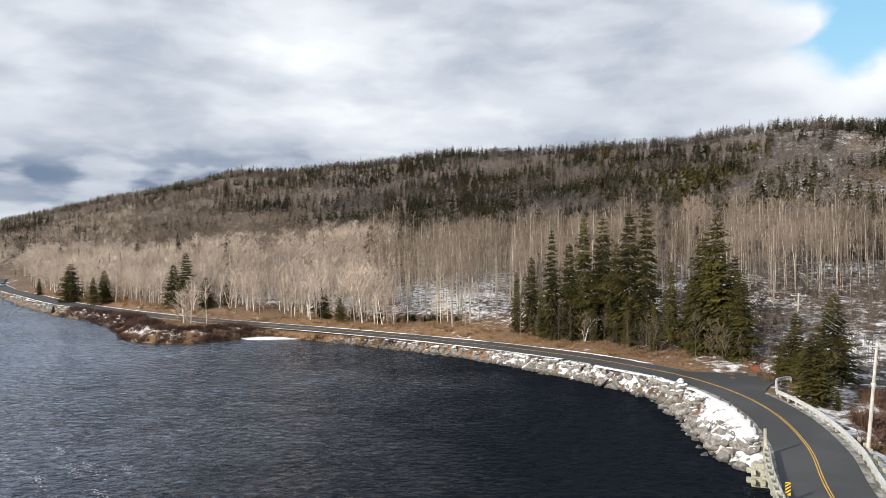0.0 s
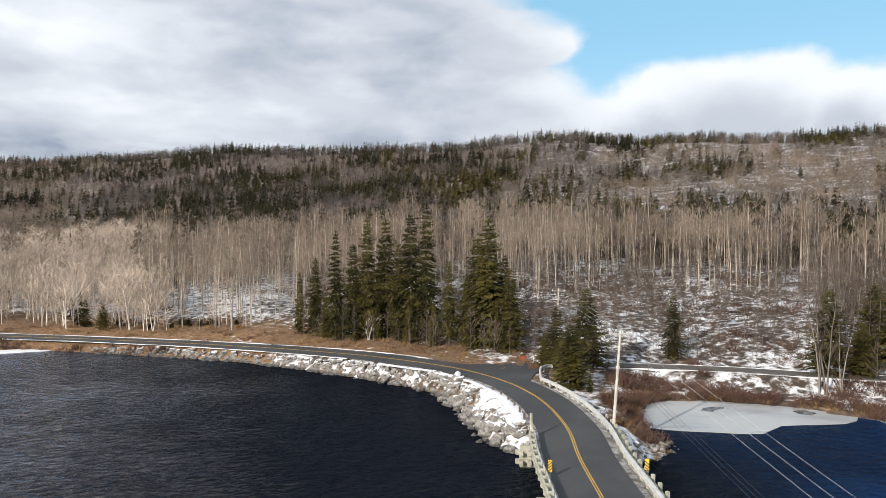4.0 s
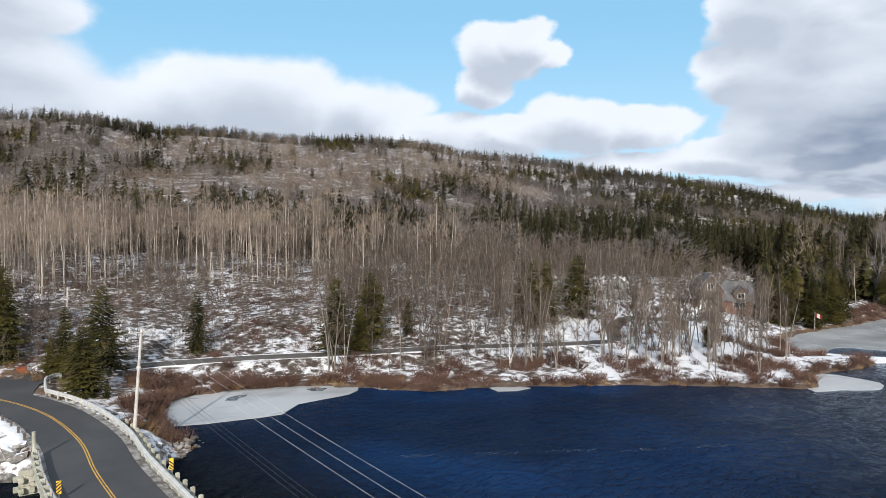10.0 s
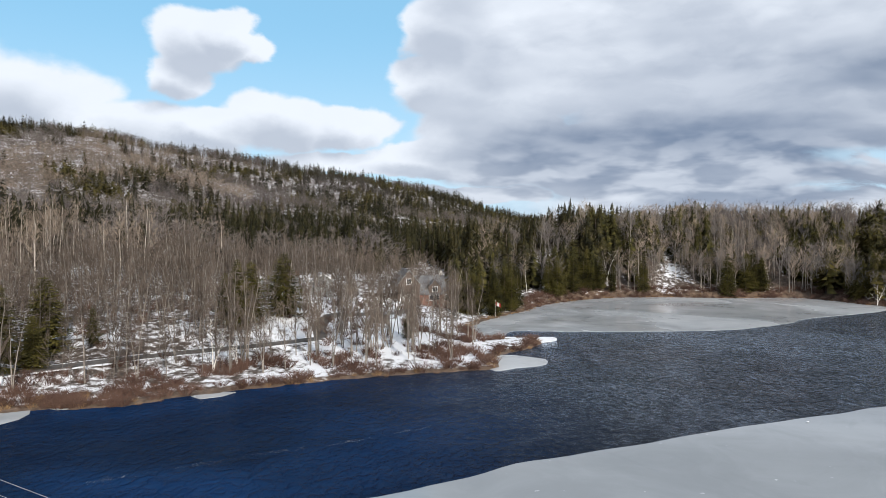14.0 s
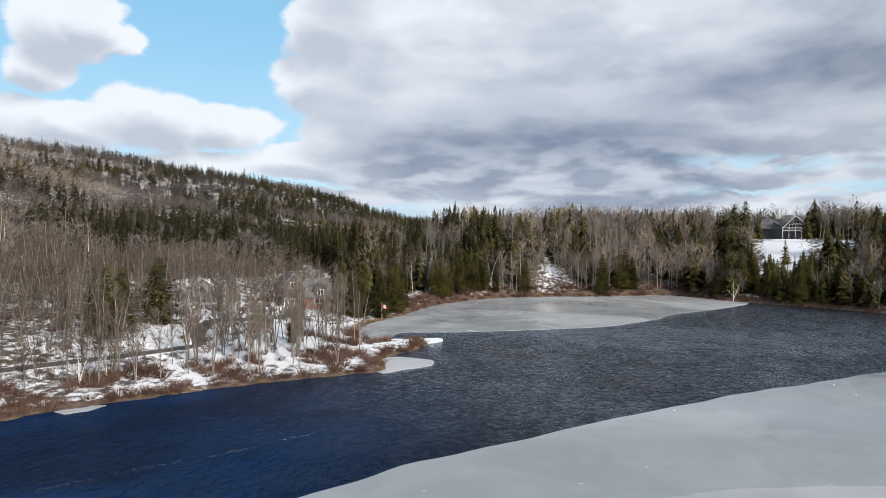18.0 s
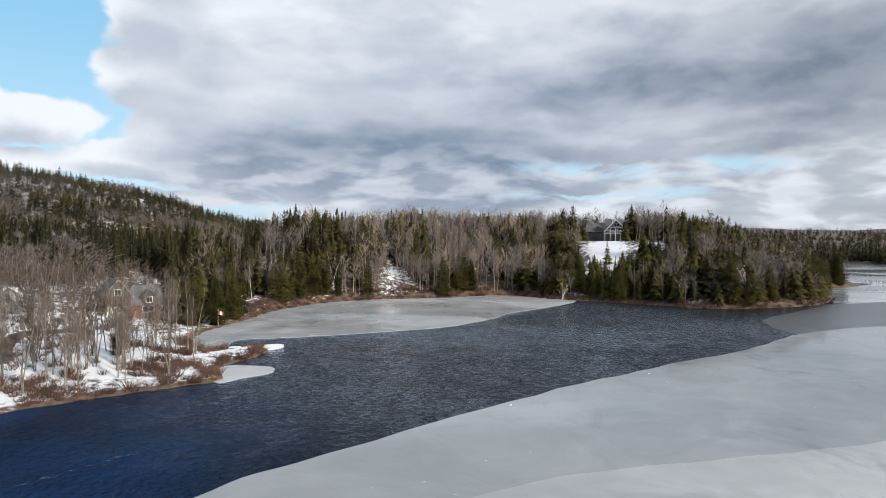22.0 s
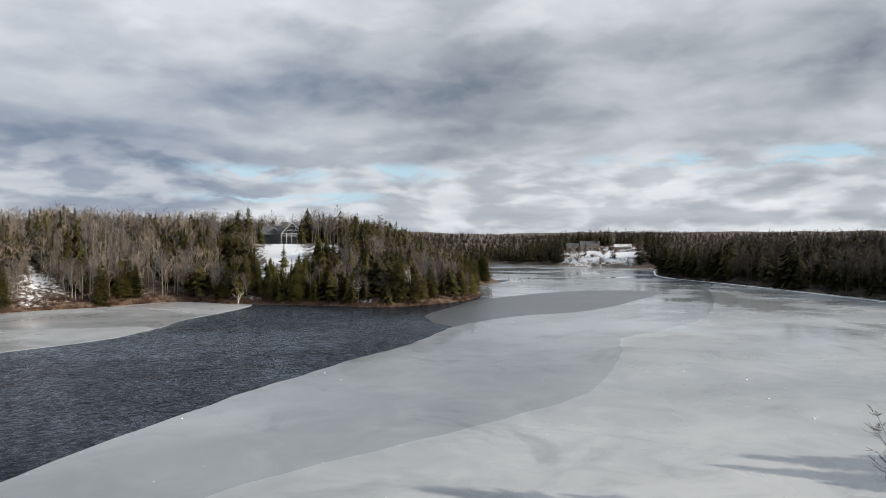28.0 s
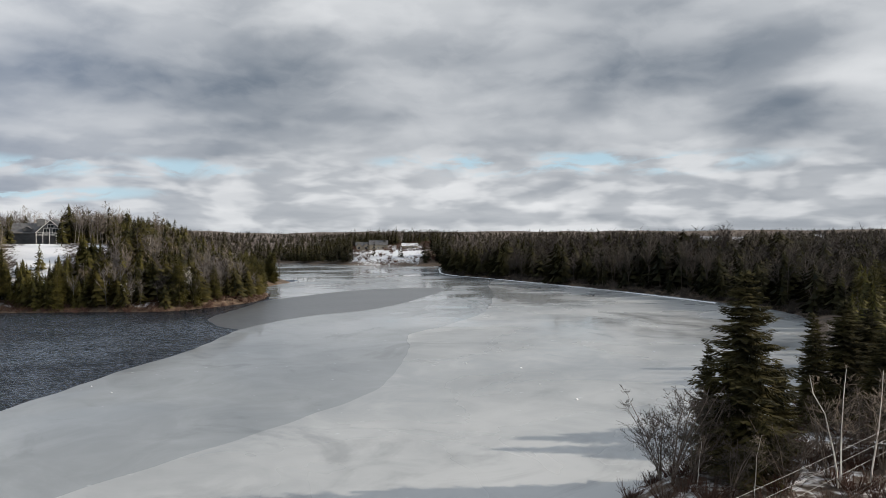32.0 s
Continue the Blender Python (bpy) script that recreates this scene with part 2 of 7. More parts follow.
def water_material():
    m, n = material("lake_water")
    p = place(n)
    q = n.vec(p, scale=(0.66, 1.0, 1), rot=(0, 0, radians(14)))
    chop = n.noise(q, 1.15, 3.5, 0.55, 0.5)
    swell = n.noise(n.vec(p, scale=(1, 0.6, 1), rot=(0, 0, radians(20))), 0.09, 3, 0.5)
    calm = n.ramp(n.noise(p, 0.018, 3), 0.38, 0.62)
    h = n.math("ADD", n.math("MULTIPLY", chop, 0.9), n.math("MULTIPLY", swell, 0.5))
    normal = n.add("ShaderNodeBump", {"Strength": 1.0, "Distance": 0.85, "Height": h}).outputs[0]
    # Blue mixed into the bay's water colour stands in for reflected sky.
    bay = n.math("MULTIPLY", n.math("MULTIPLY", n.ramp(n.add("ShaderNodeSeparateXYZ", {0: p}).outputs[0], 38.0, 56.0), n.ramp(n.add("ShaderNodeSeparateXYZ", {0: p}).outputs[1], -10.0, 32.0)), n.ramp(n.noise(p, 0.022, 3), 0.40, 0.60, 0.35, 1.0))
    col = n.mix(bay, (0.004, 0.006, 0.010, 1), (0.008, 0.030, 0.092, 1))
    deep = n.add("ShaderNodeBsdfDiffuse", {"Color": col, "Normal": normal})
    gloss = n.add("ShaderNodeBsdfGlossy", {"Color": (0.80, 0.88, 1.0, 1), "Roughness": n.math("ADD", 0.10, n.math("MULTIPLY", calm, 0.12)), "Normal": normal})
    fres = n.add("ShaderNodeFresnel", {"IOR": 1.33, "Normal": normal}).outputs[0]
    ripple = n.math("MULTIPLY", n.ramp(chop, 0.42, 0.64, 1.25, 0.66), n.ramp(n.noise(q, 0.22, 4, 0.55, 0.6), 0.36, 0.64, 0.82, 1.18))
    # the reflection is scaled by place: most to the west, some to the south-east
    px = n.add("ShaderNodeSeparateXYZ", {0: p}).outputs[0]
    reflect_gain = n.ramp(n.math("ADD", px, n.math("MULTIPLY", n.math("SUBTRACT", n.noise(p, 0.02, 4), 0.5), 60.0)), 16.0, -80.0, 0.26, 6.0)
    reflect_gain = n.math("ADD", reflect_gain, n.ramp(n.math("SUBTRACT", px, n.add("ShaderNodeSeparateXYZ", {0: p}).outputs[1]), 40.0, 150.0, 0.0, 2.2))
    out = n.add("ShaderNodeMixShader", {0: n.math("MINIMUM", n.math("MULTIPLY", n.math("MULTIPLY", n.math("MULTIPLY", fres, ripple), 0.6), reflect_gain), 0.72), 1: deep.outputs[0], 2: gloss.outputs[0]})
    n.add("ShaderNodeOutputMaterial", {0: out.outputs[0]})
    return m


def ice_material(name, a, b, rough):
    m, n = material(name)
    p = place(n)
    big = n.noise(n.vec(p, scale=(1, 0.45, 1), rot=(0, 0, radians(-30))), 0.022, 6, 0.5, 0.8)
    veil = n.noise(p, 0.11, 6, 0.62, 0.8)
    spots = n.ramp(n.noise(p, 0.6, 3, 0.5), 0.70, 0.76)
    f = n.ramp(n.math("ADD", n.math("MULTIPLY", big, 0.65), n.math("MULTIPLY", veil, 0.35)), 0.34, 0.66)
    c = n.mix(f, (*a, 1), (*b, 1))
    c = n.mix(n.math("MULTIPLY", spots, 0.45), c, (0.72, 0.76, 0.80, 1))
    stain = n.ramp(n.noise(n.vec(p, loc=(9, 31, 0)), 0.045, 6, 0.6, 1.4), 0.56, 0.70)
    c = n.mix(n.math("MULTIPLY", stain, 0.42), c, (0.13, 0.145, 0.158, 1))
    gloss = n.ramp(n.noise(n.vec(p, loc=(40, 7, 0)), 0.03, 4, 0.55, 0.5), 0.38, 0.62, 0.0, 0.22)
    finish(n, c, n.math("ADD", rough, gloss), n.noise(p, 1.6, 5), 0.04, 0.05, IOR=1.31, Specular_IOR_Level=0.5)
    return m


def rock_material():
    m, n = material("snowy_rock")
    g = n.add("ShaderNodeNewGeometry")
    p = g.outputs["Position"]
    r = n.add("ShaderNodeObjectInfo").outputs["Random"]
    isl = g.outputs["Random Per Island"]
    base = n.mix(n.ramp(n.noise(p, 2.4, 6, 0.65), 0.35, 0.65), (0.10, 0.096, 0.09, 1), (0.33, 0.315, 0.295, 1))
    base = n.mix(n.math("MULTIPLY", r, 0.5), base, (0.20, 0.188, 0.172, 1))
    nz = n.add("ShaderNodeSeparateXYZ", {0: g.outputs["Normal"]}).outputs[2]
    wet = n.ramp(n.add("ShaderNodeSeparateXYZ", {0: p}).outputs[2], 0.15, 0.5, 0.4, 1.0)
    base = n.add("ShaderNodeVectorMath", {0: base, 3: wet}, operation="SCALE").outputs[0]
    s = n.math("ADD", n.math("MULTIPLY", nz, 0.55), n.math("MULTIPLY", n.noise(p, 0.9, 5, 0.6), 0.75))
    s = n.math("ADD", s, n.math("MULTIPLY", r, 0.14))
    high = n.ramp(n.add("ShaderNodeSeparateXYZ", {0: p}).outputs[2], 0.4, 1.6, -0.22, 0.06)
    s = n.ramp(n.math("ADD", s, high), 0.92, 0.99)
    finish(n, n.mix(s, base, SNOW_RGB), 0.85, n.noise(p, 5.0, 6, 0.7), 0.6, 0.08)
    return m


def asphalt_material():
    m, n = material("asphalt")
    p = place(n)
    c = n.mix(n.ramp(n.noise(p, 0.12, 5, 0.6), 0.35, 0.65), (0.030, 0.032, 0.036, 1), (0.052, 0.054, 0.058, 1))
    c = n.mix(n.ramp(n.noise(p, 14.0, 3), 0.4, 0.7, 0, 0.35), c, (0.10, 0.10, 0.10, 1))
    finish(n, c, 0.82, n.noise(p, 30.0, 3), 0.2, 0.01)
    return m


M_GROUND = ground_material()
M_WATER = water_material()
M_ICE_OLD = ice_material("white_ice", (0.28, 0.30, 0.315), (0.47, 0.485, 0.495), 0.10)
M_ICE_NEW = ice_material("grey_ice", (0.22, 0.24, 0.255), (0.325, 0.35, 0.37), 0.045)
M_WET_ICE = two_tone("wet_ice", (0.035, 0.042, 0.052), (0.24, 0.26, 0.275), 0.55, 0.25, fine=2.2, bump=0.05)
M_SKIM = two_tone("skim_ice", (0.062, 0.068, 0.076), (0.105, 0.113, 0.122), 0.05, 0.30, fine=0.4, bump=0.02)
M_ROCK = rock_material()
M_ASPHALT = asphalt_material()
M_GRAVEL = two_tone("wet_gravel", (0.055, 0.05, 0.045), (0.12, 0.11, 0.10), 0.7, 0.85)
M_SHOULDER = two_tone("snowy_gravel", (0.075, 0.065, 0.055), (0.36, 0.35, 0.335), 0.9, 0.9, fine=5.0)
M_SNOW = two_tone("packed_snow", (0.66, 0.67, 0.69), (0.84, 0.86, 0.89), 0.8, 0.9, dist=0.06)
M_YELLOW = two_tone("yellow_paint", (0.42, 0.24, 0.035), (0.62, 0.38, 0.06), 1.5, 0.7, fine=12)
M_NEEDLE = two_tone("spruce_needles", (0.016, 0.017, 0.008), (0.105, 0.092, 0.025), 0.35, 0.75, random_tint=0.5, island=0.6, bump=0.0, Specular_IOR_Level=0.12)
# A darker copy of the spruce needles, with cloud shade in the colour.
M_NEEDLE_SHADED = two_tone("shaded_spruce_needles", (0.014, 0.015, 0.009), (0.068, 0.058, 0.021), 0.35, 0.8, random_tint=0.4, island=0.5, bump=0.0, Specular_IOR_Level=0.12)
M_NEEDLE_YELLOW = two_tone("yellow_green_needles", (0.021, 0.021, 0.009), (0.095, 0.078, 0.021), 0.05, 0.75, fine=0.6, island=0.6, bump=0.0, Specular_IOR_Level=0.12)
M_BARK = two_tone("grey_bark", (0.088, 0.077, 0.066), (0.28, 0.252, 0.22), 0.8, 0.9, random_tint=0.7, island=0.6, bump=0.2)
M_POPLAR = two_tone("pale_poplar_bark", (0.24, 0.215, 0.185), (0.58, 0.53, 0.46), 0.8, 0.9, random_tint=0.6, island=0.5, bump=0.2)
M_SPRUCE_BARK = two_tone("brown_bark", (0.09, 0.065, 0.05), (0.20, 0.16, 0.13), 1.2, 0.9)
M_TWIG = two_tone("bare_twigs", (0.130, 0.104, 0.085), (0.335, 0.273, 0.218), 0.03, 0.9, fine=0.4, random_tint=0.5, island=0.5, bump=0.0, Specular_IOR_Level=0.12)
# Needles of distant woods, darkened to hold the cloud shadow over them.
M_NEEDLE_FAR = two_tone("shaded_far_needles", (0.010, 0.011, 0.006), (0.046, 0.041, 0.015), 0.007, 0.8, fine=0.3, island=0.7, bump=0.0, Specular_IOR_Level=0.12)
M_GREY_TWIG = two_tone("grey_twigs", (0.072, 0.058, 0.048), (0.19, 0.155, 0.128), 0.03, 0.9, fine=0.4, random_tint=0.5, island=0.5, bump=0.0, Specular_IOR_Level=0.12)
# Tan of the western wood, lifted so the colour also carries its sunlight.
M_TAN_TWIG = two_tone("sunlit_tan_twigs", (0.29, 0.235, 0.195), (0.62, 0.53, 0.445), 0.02, 0.9, fine=0.4, random_tint=0.4, island=0.5, bump=0.0, Specular_IOR_Level=0.12)
# Grey-brown kept dark: cloud shadow on hill and bluff is in this colour.
M_SHADED_TWIG = two_tone("shaded_twigs", (0.055, 0.050, 0.050), (0.185, 0.164, 0.152), 0.006, 0.9, fine=0.2, island=0.5, bump=0.0, Specular_IOR_Level=0.12)
# Very dark browns: the far shore's cloud shade is put into the colour.
M_DARK_TWIG = two_tone("shaded_dark_twigs", (0.030, 0.026, 0.025), (0.105, 0.088, 0.076), 0.01, 0.9, fine=0.25, island=0.5, bump=0.0, Specular_IOR_Level=0.12)
M_BIRCH = two_tone("white_birch_bark", (0.48, 0.45, 0.41), (0.76, 0.73, 0.68), 1.6, 0.8, random_tint=0.3)
M_RED_TWIG = two_tone("red_brown_twigs", (0.046, 0.026, 0.021), (0.135, 0.083, 0.064), 0.12, 0.9, fine=2.0, random_tint=0.6, island=0.5, bump=0.0, Specular_IOR_Level=0.12)
M_STRAW = two_tone("dead_reeds", (0.14, 0.075, 0.036), (0.34, 0.225, 0.11), 0.2, 0.9, fine=3.0, island=0.6, bump=0.0)


# ---- mesh helpers ----
def tri_mesh(name, v, f, mats=(), mi=None, smooth=False):
    """A mesh from arrays of vertices and triangles."""
    me = bpy.data.meshes.new(name)
    v, f = np.asarray(v, np.float32), np.asarray(f, np.int32)
    me.vertices.add(len(v))
    me.vertices.foreach_set("co", v.ravel())
    me.loops.add(f.size)
    me.loops.foreach_set("vertex_index", f.ravel())
    me.polygons.add(len(f))
    me.polygons.foreach_set("loop_start", np.arange(0, f.size, 3, dtype=np.int32))
    me.polygons.foreach_set("use_smooth", np.full(len(f), smooth))
    for m in mats:
        me.materials.append(m)
    if mi is not None:
        me.polygons.foreach_set("material_index", np.asarray(mi, np.int32))
    me.update(calc_edges=True)
    me.validate()
    return me


def part(name, bm, mat, parent=None, label="", smooth=False):
    """Links a bmesh, or a mesh, as one object under a thing or a part."""
    if isinstance(bm, bpy.types.Mesh):
        me = bm
    else:
        me = bpy.data.meshes.new(name)
        bm.to_mesh(me)
        bm.free()
        if smooth:
            me.polygons.foreach_set("use_smooth", [True] * len(me.polygons))
    if mat is not None:
        me.materials.clear()
        me.materials.append(mat)
    ob = new(name, me)
    if parent is not None:
        ob.parent = parent
    if label:
        ob["label"] = label
    return ob


def box(bm, lo, hi, bevel=0.0, m=None):
    """Adds a bevelled box to a bmesh."""
    size = [b - a for a, b in zip(lo, hi)]
    mid = [(a + b) / 2 for a, b in zip(lo, hi)]
    t = bmesh.ops.create_cube(bm, size=1.0, matrix=(m or Matrix()) @ Matrix.Translation(mid) @ Matrix.Diagonal((*size, 1)))
    if bevel:
        es = list({e for v in t["verts"] for e in v.link_edges})
        bmesh.ops.bevel(bm, geom=es, offset=bevel, segments=1, affect="EDGES")
    return bm


def cyl(bm, a, b, r0, r1, seg=10):
    """Adds a tapered cylinder from a to b."""
    a, b = Vector(a), Vector(b)
    m = Matrix.Translation((a + b) / 2) @ (b - a).to_track_quat("Z", "Y").to_matrix().to_4x4()
    bmesh.ops.create_cone(bm, cap_ends=True, segments=seg, radius1=r0, radius2=r1, depth=(b - a).length, matrix=m)
    return bm


def spline(pts, step=2.0, closed=False):
    """A smooth line through control points, as an array with even steps."""
    p = np.asarray(pts, float)
    n = len(p)
    out = []
    for i in range(n if closed else n - 1):
        if closed:
            a, b, c, d = p[(i - 1) % n], p[i], p[(i + 1) % n], p[(i + 2) % n]
        else:
            a, b, c, d = p[max(i - 1, 0)], p[i], p[i + 1], p[min(i + 2, n - 1)]
        k = max(int(np.linalg.norm(c - b) / step), 1)
        t = np.arange(k)[:, None] / k
        out.append(0.5 * ((2 * b) + (c - a) * t + (2 * a - 5 * b + 4 * c - d) * t ** 2 + (3 * b - a - 3 * c + d) * t ** 3))
    if not closed:
        out.append(p[-1:])
    return np.concatenate(out)


def smoothstep(x, a, b):
    t = np.clip((x - a) / (b - a), 0, 1)
    return t * t * (3 - 2 * t)


def line_distance(x, y, line, closed=False):
    """Distance from points to a polyline."""
    a = line
    b = np.roll(line, -1, 0) if closed else line[1:]
    a = a if closed else line[:-1]
    best = np.full(x.shape, 1e9)
    for (ax, ay), (bx, by) in zip(a[:, :2], b[:, :2]):
        dx, dy = bx - ax, by - ay
        t = np.clip(((x - ax) * dx + (y - ay) * dy) / (dx * dx + dy * dy + 1e-9), 0, 1)
        best = np.minimum(best, (x - ax - t * dx) ** 2 + (y - ay - t * dy) ** 2)
    return np.sqrt(best)


def inside(x, y, line):
    odd = np.zeros(x.shape, bool)
    for (ax, ay), (bx, by) in zip(line[:, :2], np.roll(line, -1, 0)[:, :2]):
        if ay == by:
            continue
        odd ^= ((ay > y) != (by > y)) & (x < (bx - ax) * (y - ay) / (by - ay) + ax)
    return odd


# ---- plan: shoreline, road, terrain ----
WEST_SHORE = [(-1000, 800), (-600, 715), (-294, 438), (-176, 276), (-121, 212), (-97, 191), (-82, 172), (-68, 152), (-54, 149),
              (-42, 159), (-30, 154), (1.6, 131.5), (18.8, 112), (26, 102), (28.8, 96), (29.3, 88), (28, 77), (27.2, 71), (29, 66), (32, 62)]
EAST_SHORE = [(40, 58), (45.5, 63), (47, 71), (54, 80), (62, 79), (71, 71.5), (75, 65), (78, 56), (83, 53), (92, 43), (100, 33), (108, 19.5),
              (113, 11), (122, 14), (131, 9), (143, 6), (146, 19), (163, 23), (184, 18), (194, 14), (217, 7), (240, -9.5), (248, -29), (249, -52), (254, -76)]
HEADLAND = [(233, -90), (206, -112), (191, -123), (189, -140), (194, -163), (214, -186), (246, -210), (272, -255), (292, -238), (330, -280),
            (430, -350), (520, -410), (505, -438), (416, -431), (322, -451), (282, -404), (240, -352), (183, -323), (104, -279), (55, -246), (30, -218)]
SOUTH_SHORE = [(22, -180), (16, -125), (13, -90), (18, -66), (22, -57), (14, -47), (0, -40), (-40, -44), (-90, -60), (-300, -160), (-950, -300)]
LAKE = spline(WEST_SHORE + EAST_SHORE + HEADLAND + SOUTH_SHORE, 4.0, closed=True)
ROAD = spline([(-520, 860), (-330, 545), (-223, 347), (-144.5, 250), (-107, 213), (-68.5, 183), (-25, 157), (1.75, 139), (20.8, 119.5), (29.3, 107.5),
               (34.5, 98.5), (37.2, 88), (37.0, 77), (34.2, 65), (30.3, 55), (26.9, 45), (21, 28), (12, 8), (0, -12), (-16, -32), (-40, -55), (-80, -85), (-150, -130)], 2.0)
SIDE_ROAD = spline([(35, 98), (46, 98.2), (58, 96), (72, 88), (84, 78), (100, 66), (112, 54), (122, 46)], 2.0)


def road_z(x, y):
    """The road dips slightly beyond the bend."""
    return np.where(y < 100, 2.5, np.interp(x, [2, 30], [1.75, 2.5]))


AZ = [-180, -60, -33, -25, -17, -8, 1, 10, 19, 27, 33, 40, 54, 63, 71, 77, 84, 92, 180]
SHORE_R = [400, 400, 327, 214, 165, 152, 131, 113, 100, 96, 100, 99, 99, 103, 106, 110, 135, 240, 240]
RIDGE_R = [1900, 1900, 1800, 1500, 1300, 1150, 1060, 1020, 990, 960, 960, 960, 960, 980, 1000, 1040, 1040, 1000, 1000]
RIDGE_Z = [34, 18, 37, 92, 128, 137, 143, 145, 149, 154, 148, 144, 137, 116, 97, 78, 47, 21, 21]


CAUSEWAY = ROAD[(ROAD[:, 1] < 46.5) & (ROAD[:, 1] > -70)]


def exact_shore(x, y):
    d = line_distance(x, y, LAKE, True)
    return np.maximum(np.where(inside(x, y, LAKE), -d, d), 6.2 - line_distance(x, y, CAUSEWAY[::2]))


def table(fun, x0, x1, y0, y1, step):
    """Samples a function of the plan on a grid, for quick bilinear lookup."""
    xs, ys = np.arange(x0, x1 + step, step), np.arange(y0, y1 + step, step)
    X, Y = np.meshgrid(xs, ys)
    t = fun(X.ravel(), Y.ravel()).reshape(X.shape)

    def read(x, y):
        u, v = np.clip((x - x0) / step, 0, len(xs) - 1.001), np.clip((y - y0) / step, 0, len(ys) - 1.001)
        i, j = u.astype(int), v.astype(int)
        u, v = u - i, v - j
        return (t[j, i] * (1 - u) + t[j, i + 1] * u) * (1 - v) + (t[j + 1, i] * (1 - u) + t[j + 1, i + 1] * u) * v
    return read


shore_near = table(exact_shore, -240, 300, -300, 320, 2.0)
shore_far = table(exact_shore, -5000, 5000, -5000, 5000, 40.0)
road_near = table(lambda x, y: line_distance(x, y, ROAD[::2]), -240, 180, -150, 320, 2.0)
road_far = table(lambda x, y: line_distance(x, y, ROAD[::6]), -1000, 1000, -1000, 1000, 20.0)
lane_near = table(lambda x, y: line_distance(x, y, SIDE_ROAD), 0, 220, 0, 180, 1.5)


def shore_distance(x, y):
    """Metres inland from the water's edge (negative over the lake)."""
    x, y = np.asarray(x, float), np.asarray(y, float)
    near = (x > -239) & (x < 299) & (y > -299) & (y < 319)
    return np.where(near, shore_near(x, y), shore_far(x, y))


def road_distance(x, y):
    near = (x > -239) & (x < 179) & (y > -149) & (y < 319)
    return np.where(near, road_near(x, y), road_far(x, y))


def lane_distance(x, y):
    return np.where((x > 0) & (x < 219) & (y > 0) & (y < 179), lane_near(x, y), 99.0)


def lumps(x, y, s, seed=0.0):
    """A cheap smooth unevenness between about -1 and 1."""
    x, y = x / s + seed, y / s - seed * 1.7
    return (np.sin(x * 1.7 + 1.3 * np.sin(y * 1.1)) + np.sin(y * 1.9 + 1.1 * np.sin(x * 0.8 + 2.0)) + 0.6 * np.sin(2.9 * x - 2.3 * y)) / 2.6


def terrain(x, y):
    x, y = np.asarray(x, float), np.asarray(y, float)
    r, az = np.hypot(x, y), np.degrees(np.arctan2(x, y))
    d = shore_distance(x, y)
    inland = np.maximum(d, 0)
    rs, rr, rz = (np.interp(az, AZ, c) for c in (SHORE_R, RIDGE_R, RIDGE_Z))
    t = (r - rs) / (rr - rs)
    g = np.interp(t, [0, 0.09, 0.17, 0.28, 0.36, 0.45, 0.72, 0.9, 1.0, 1.3, 3], [0, 0.05, 0.105, 0.145, 0.18, 0.27, 0.62, 0.9, 0.97, 0.96, 0.9])
    hill = smoothstep(az, -170, -60) * (1 - smoothstep(az, 80, 92)) * rz * g * smoothstep(d, 0, 40)
    head = smoothstep(az, 80, 92) * (1 - smoothstep(az, 119, 133))
    bluff = head * (17.5 * smoothstep(d, 2, 46) + 3 * smoothstep(d, 50, 200))
    south = smoothstep(az, 128, 140) * 8 * smoothstep(d, 4, 120)
    far = 38 * smoothstep(r, 600, 3000) * smoothstep(d, 20, 300)
    marsh = smoothstep(az, 31, 36) * (1 - smoothstep(az, 84, 88)) * (1 - smoothstep(d, 18, 40))
    bank = 2.2 * smoothstep(inland, 0, 4.5)
    bank = bank * (1 - marsh) + marsh * (0.25 + 0.9 * smoothstep(inland, 0, 22))
    knoll = 8.0 * smoothstep(d, 1, 24) * smoothstep(az, 135.5, 138) * (1 - smoothstep(az, 144.2, 146)) * (r > 480) * (1 - smoothstep(r, 760, 900))
    z = np.where(d > 0, bank + knoll + hill + bluff + south + far, np.maximum(-3.0, d * 0.55))
    rough = smoothstep(d, 3, 30)
    z = z + rough * (0.5 * lumps(x, y, 9) + 1.6 * lumps(x, y, 41, 2.0) * smoothstep(d, 20, 90)) + smoothstep(r, 300, 600) * 5 * lumps(x, y, 120, 4.0) * smoothstep(d, 60, 200)
    near_road = (1 - smoothstep(road_distance(x, y), 4.2, 8.0)) * smoothstep(d, 0.0, 2.6) * (r < 700)
    z = z * (1 - near_road) + near_road * (road_z(x, y) - 0.12)
    near_lane = (1 - smoothstep(lane_distance(x, y), 2.4, 5.0)) * (d > 1)
    z = z * (1 - near_lane) + near_lane * np.interp(x, [36, 60, 100, 124, 170], [2.38, 2.2, 2.4, 2.5, 5.0])
    z = np.where((x > 34) & (x < 50) & (y > 86) & (y < 104) & (lane_distance(x, y) < 9) & (road_distance(x, y) < 14), np.minimum(z, 2.36), z)
    z = np.where((np.abs(x - 30.5) < 9) & (y > 49.0) & (y < 58.5), np.minimum(z, -1.5), z)
    return z


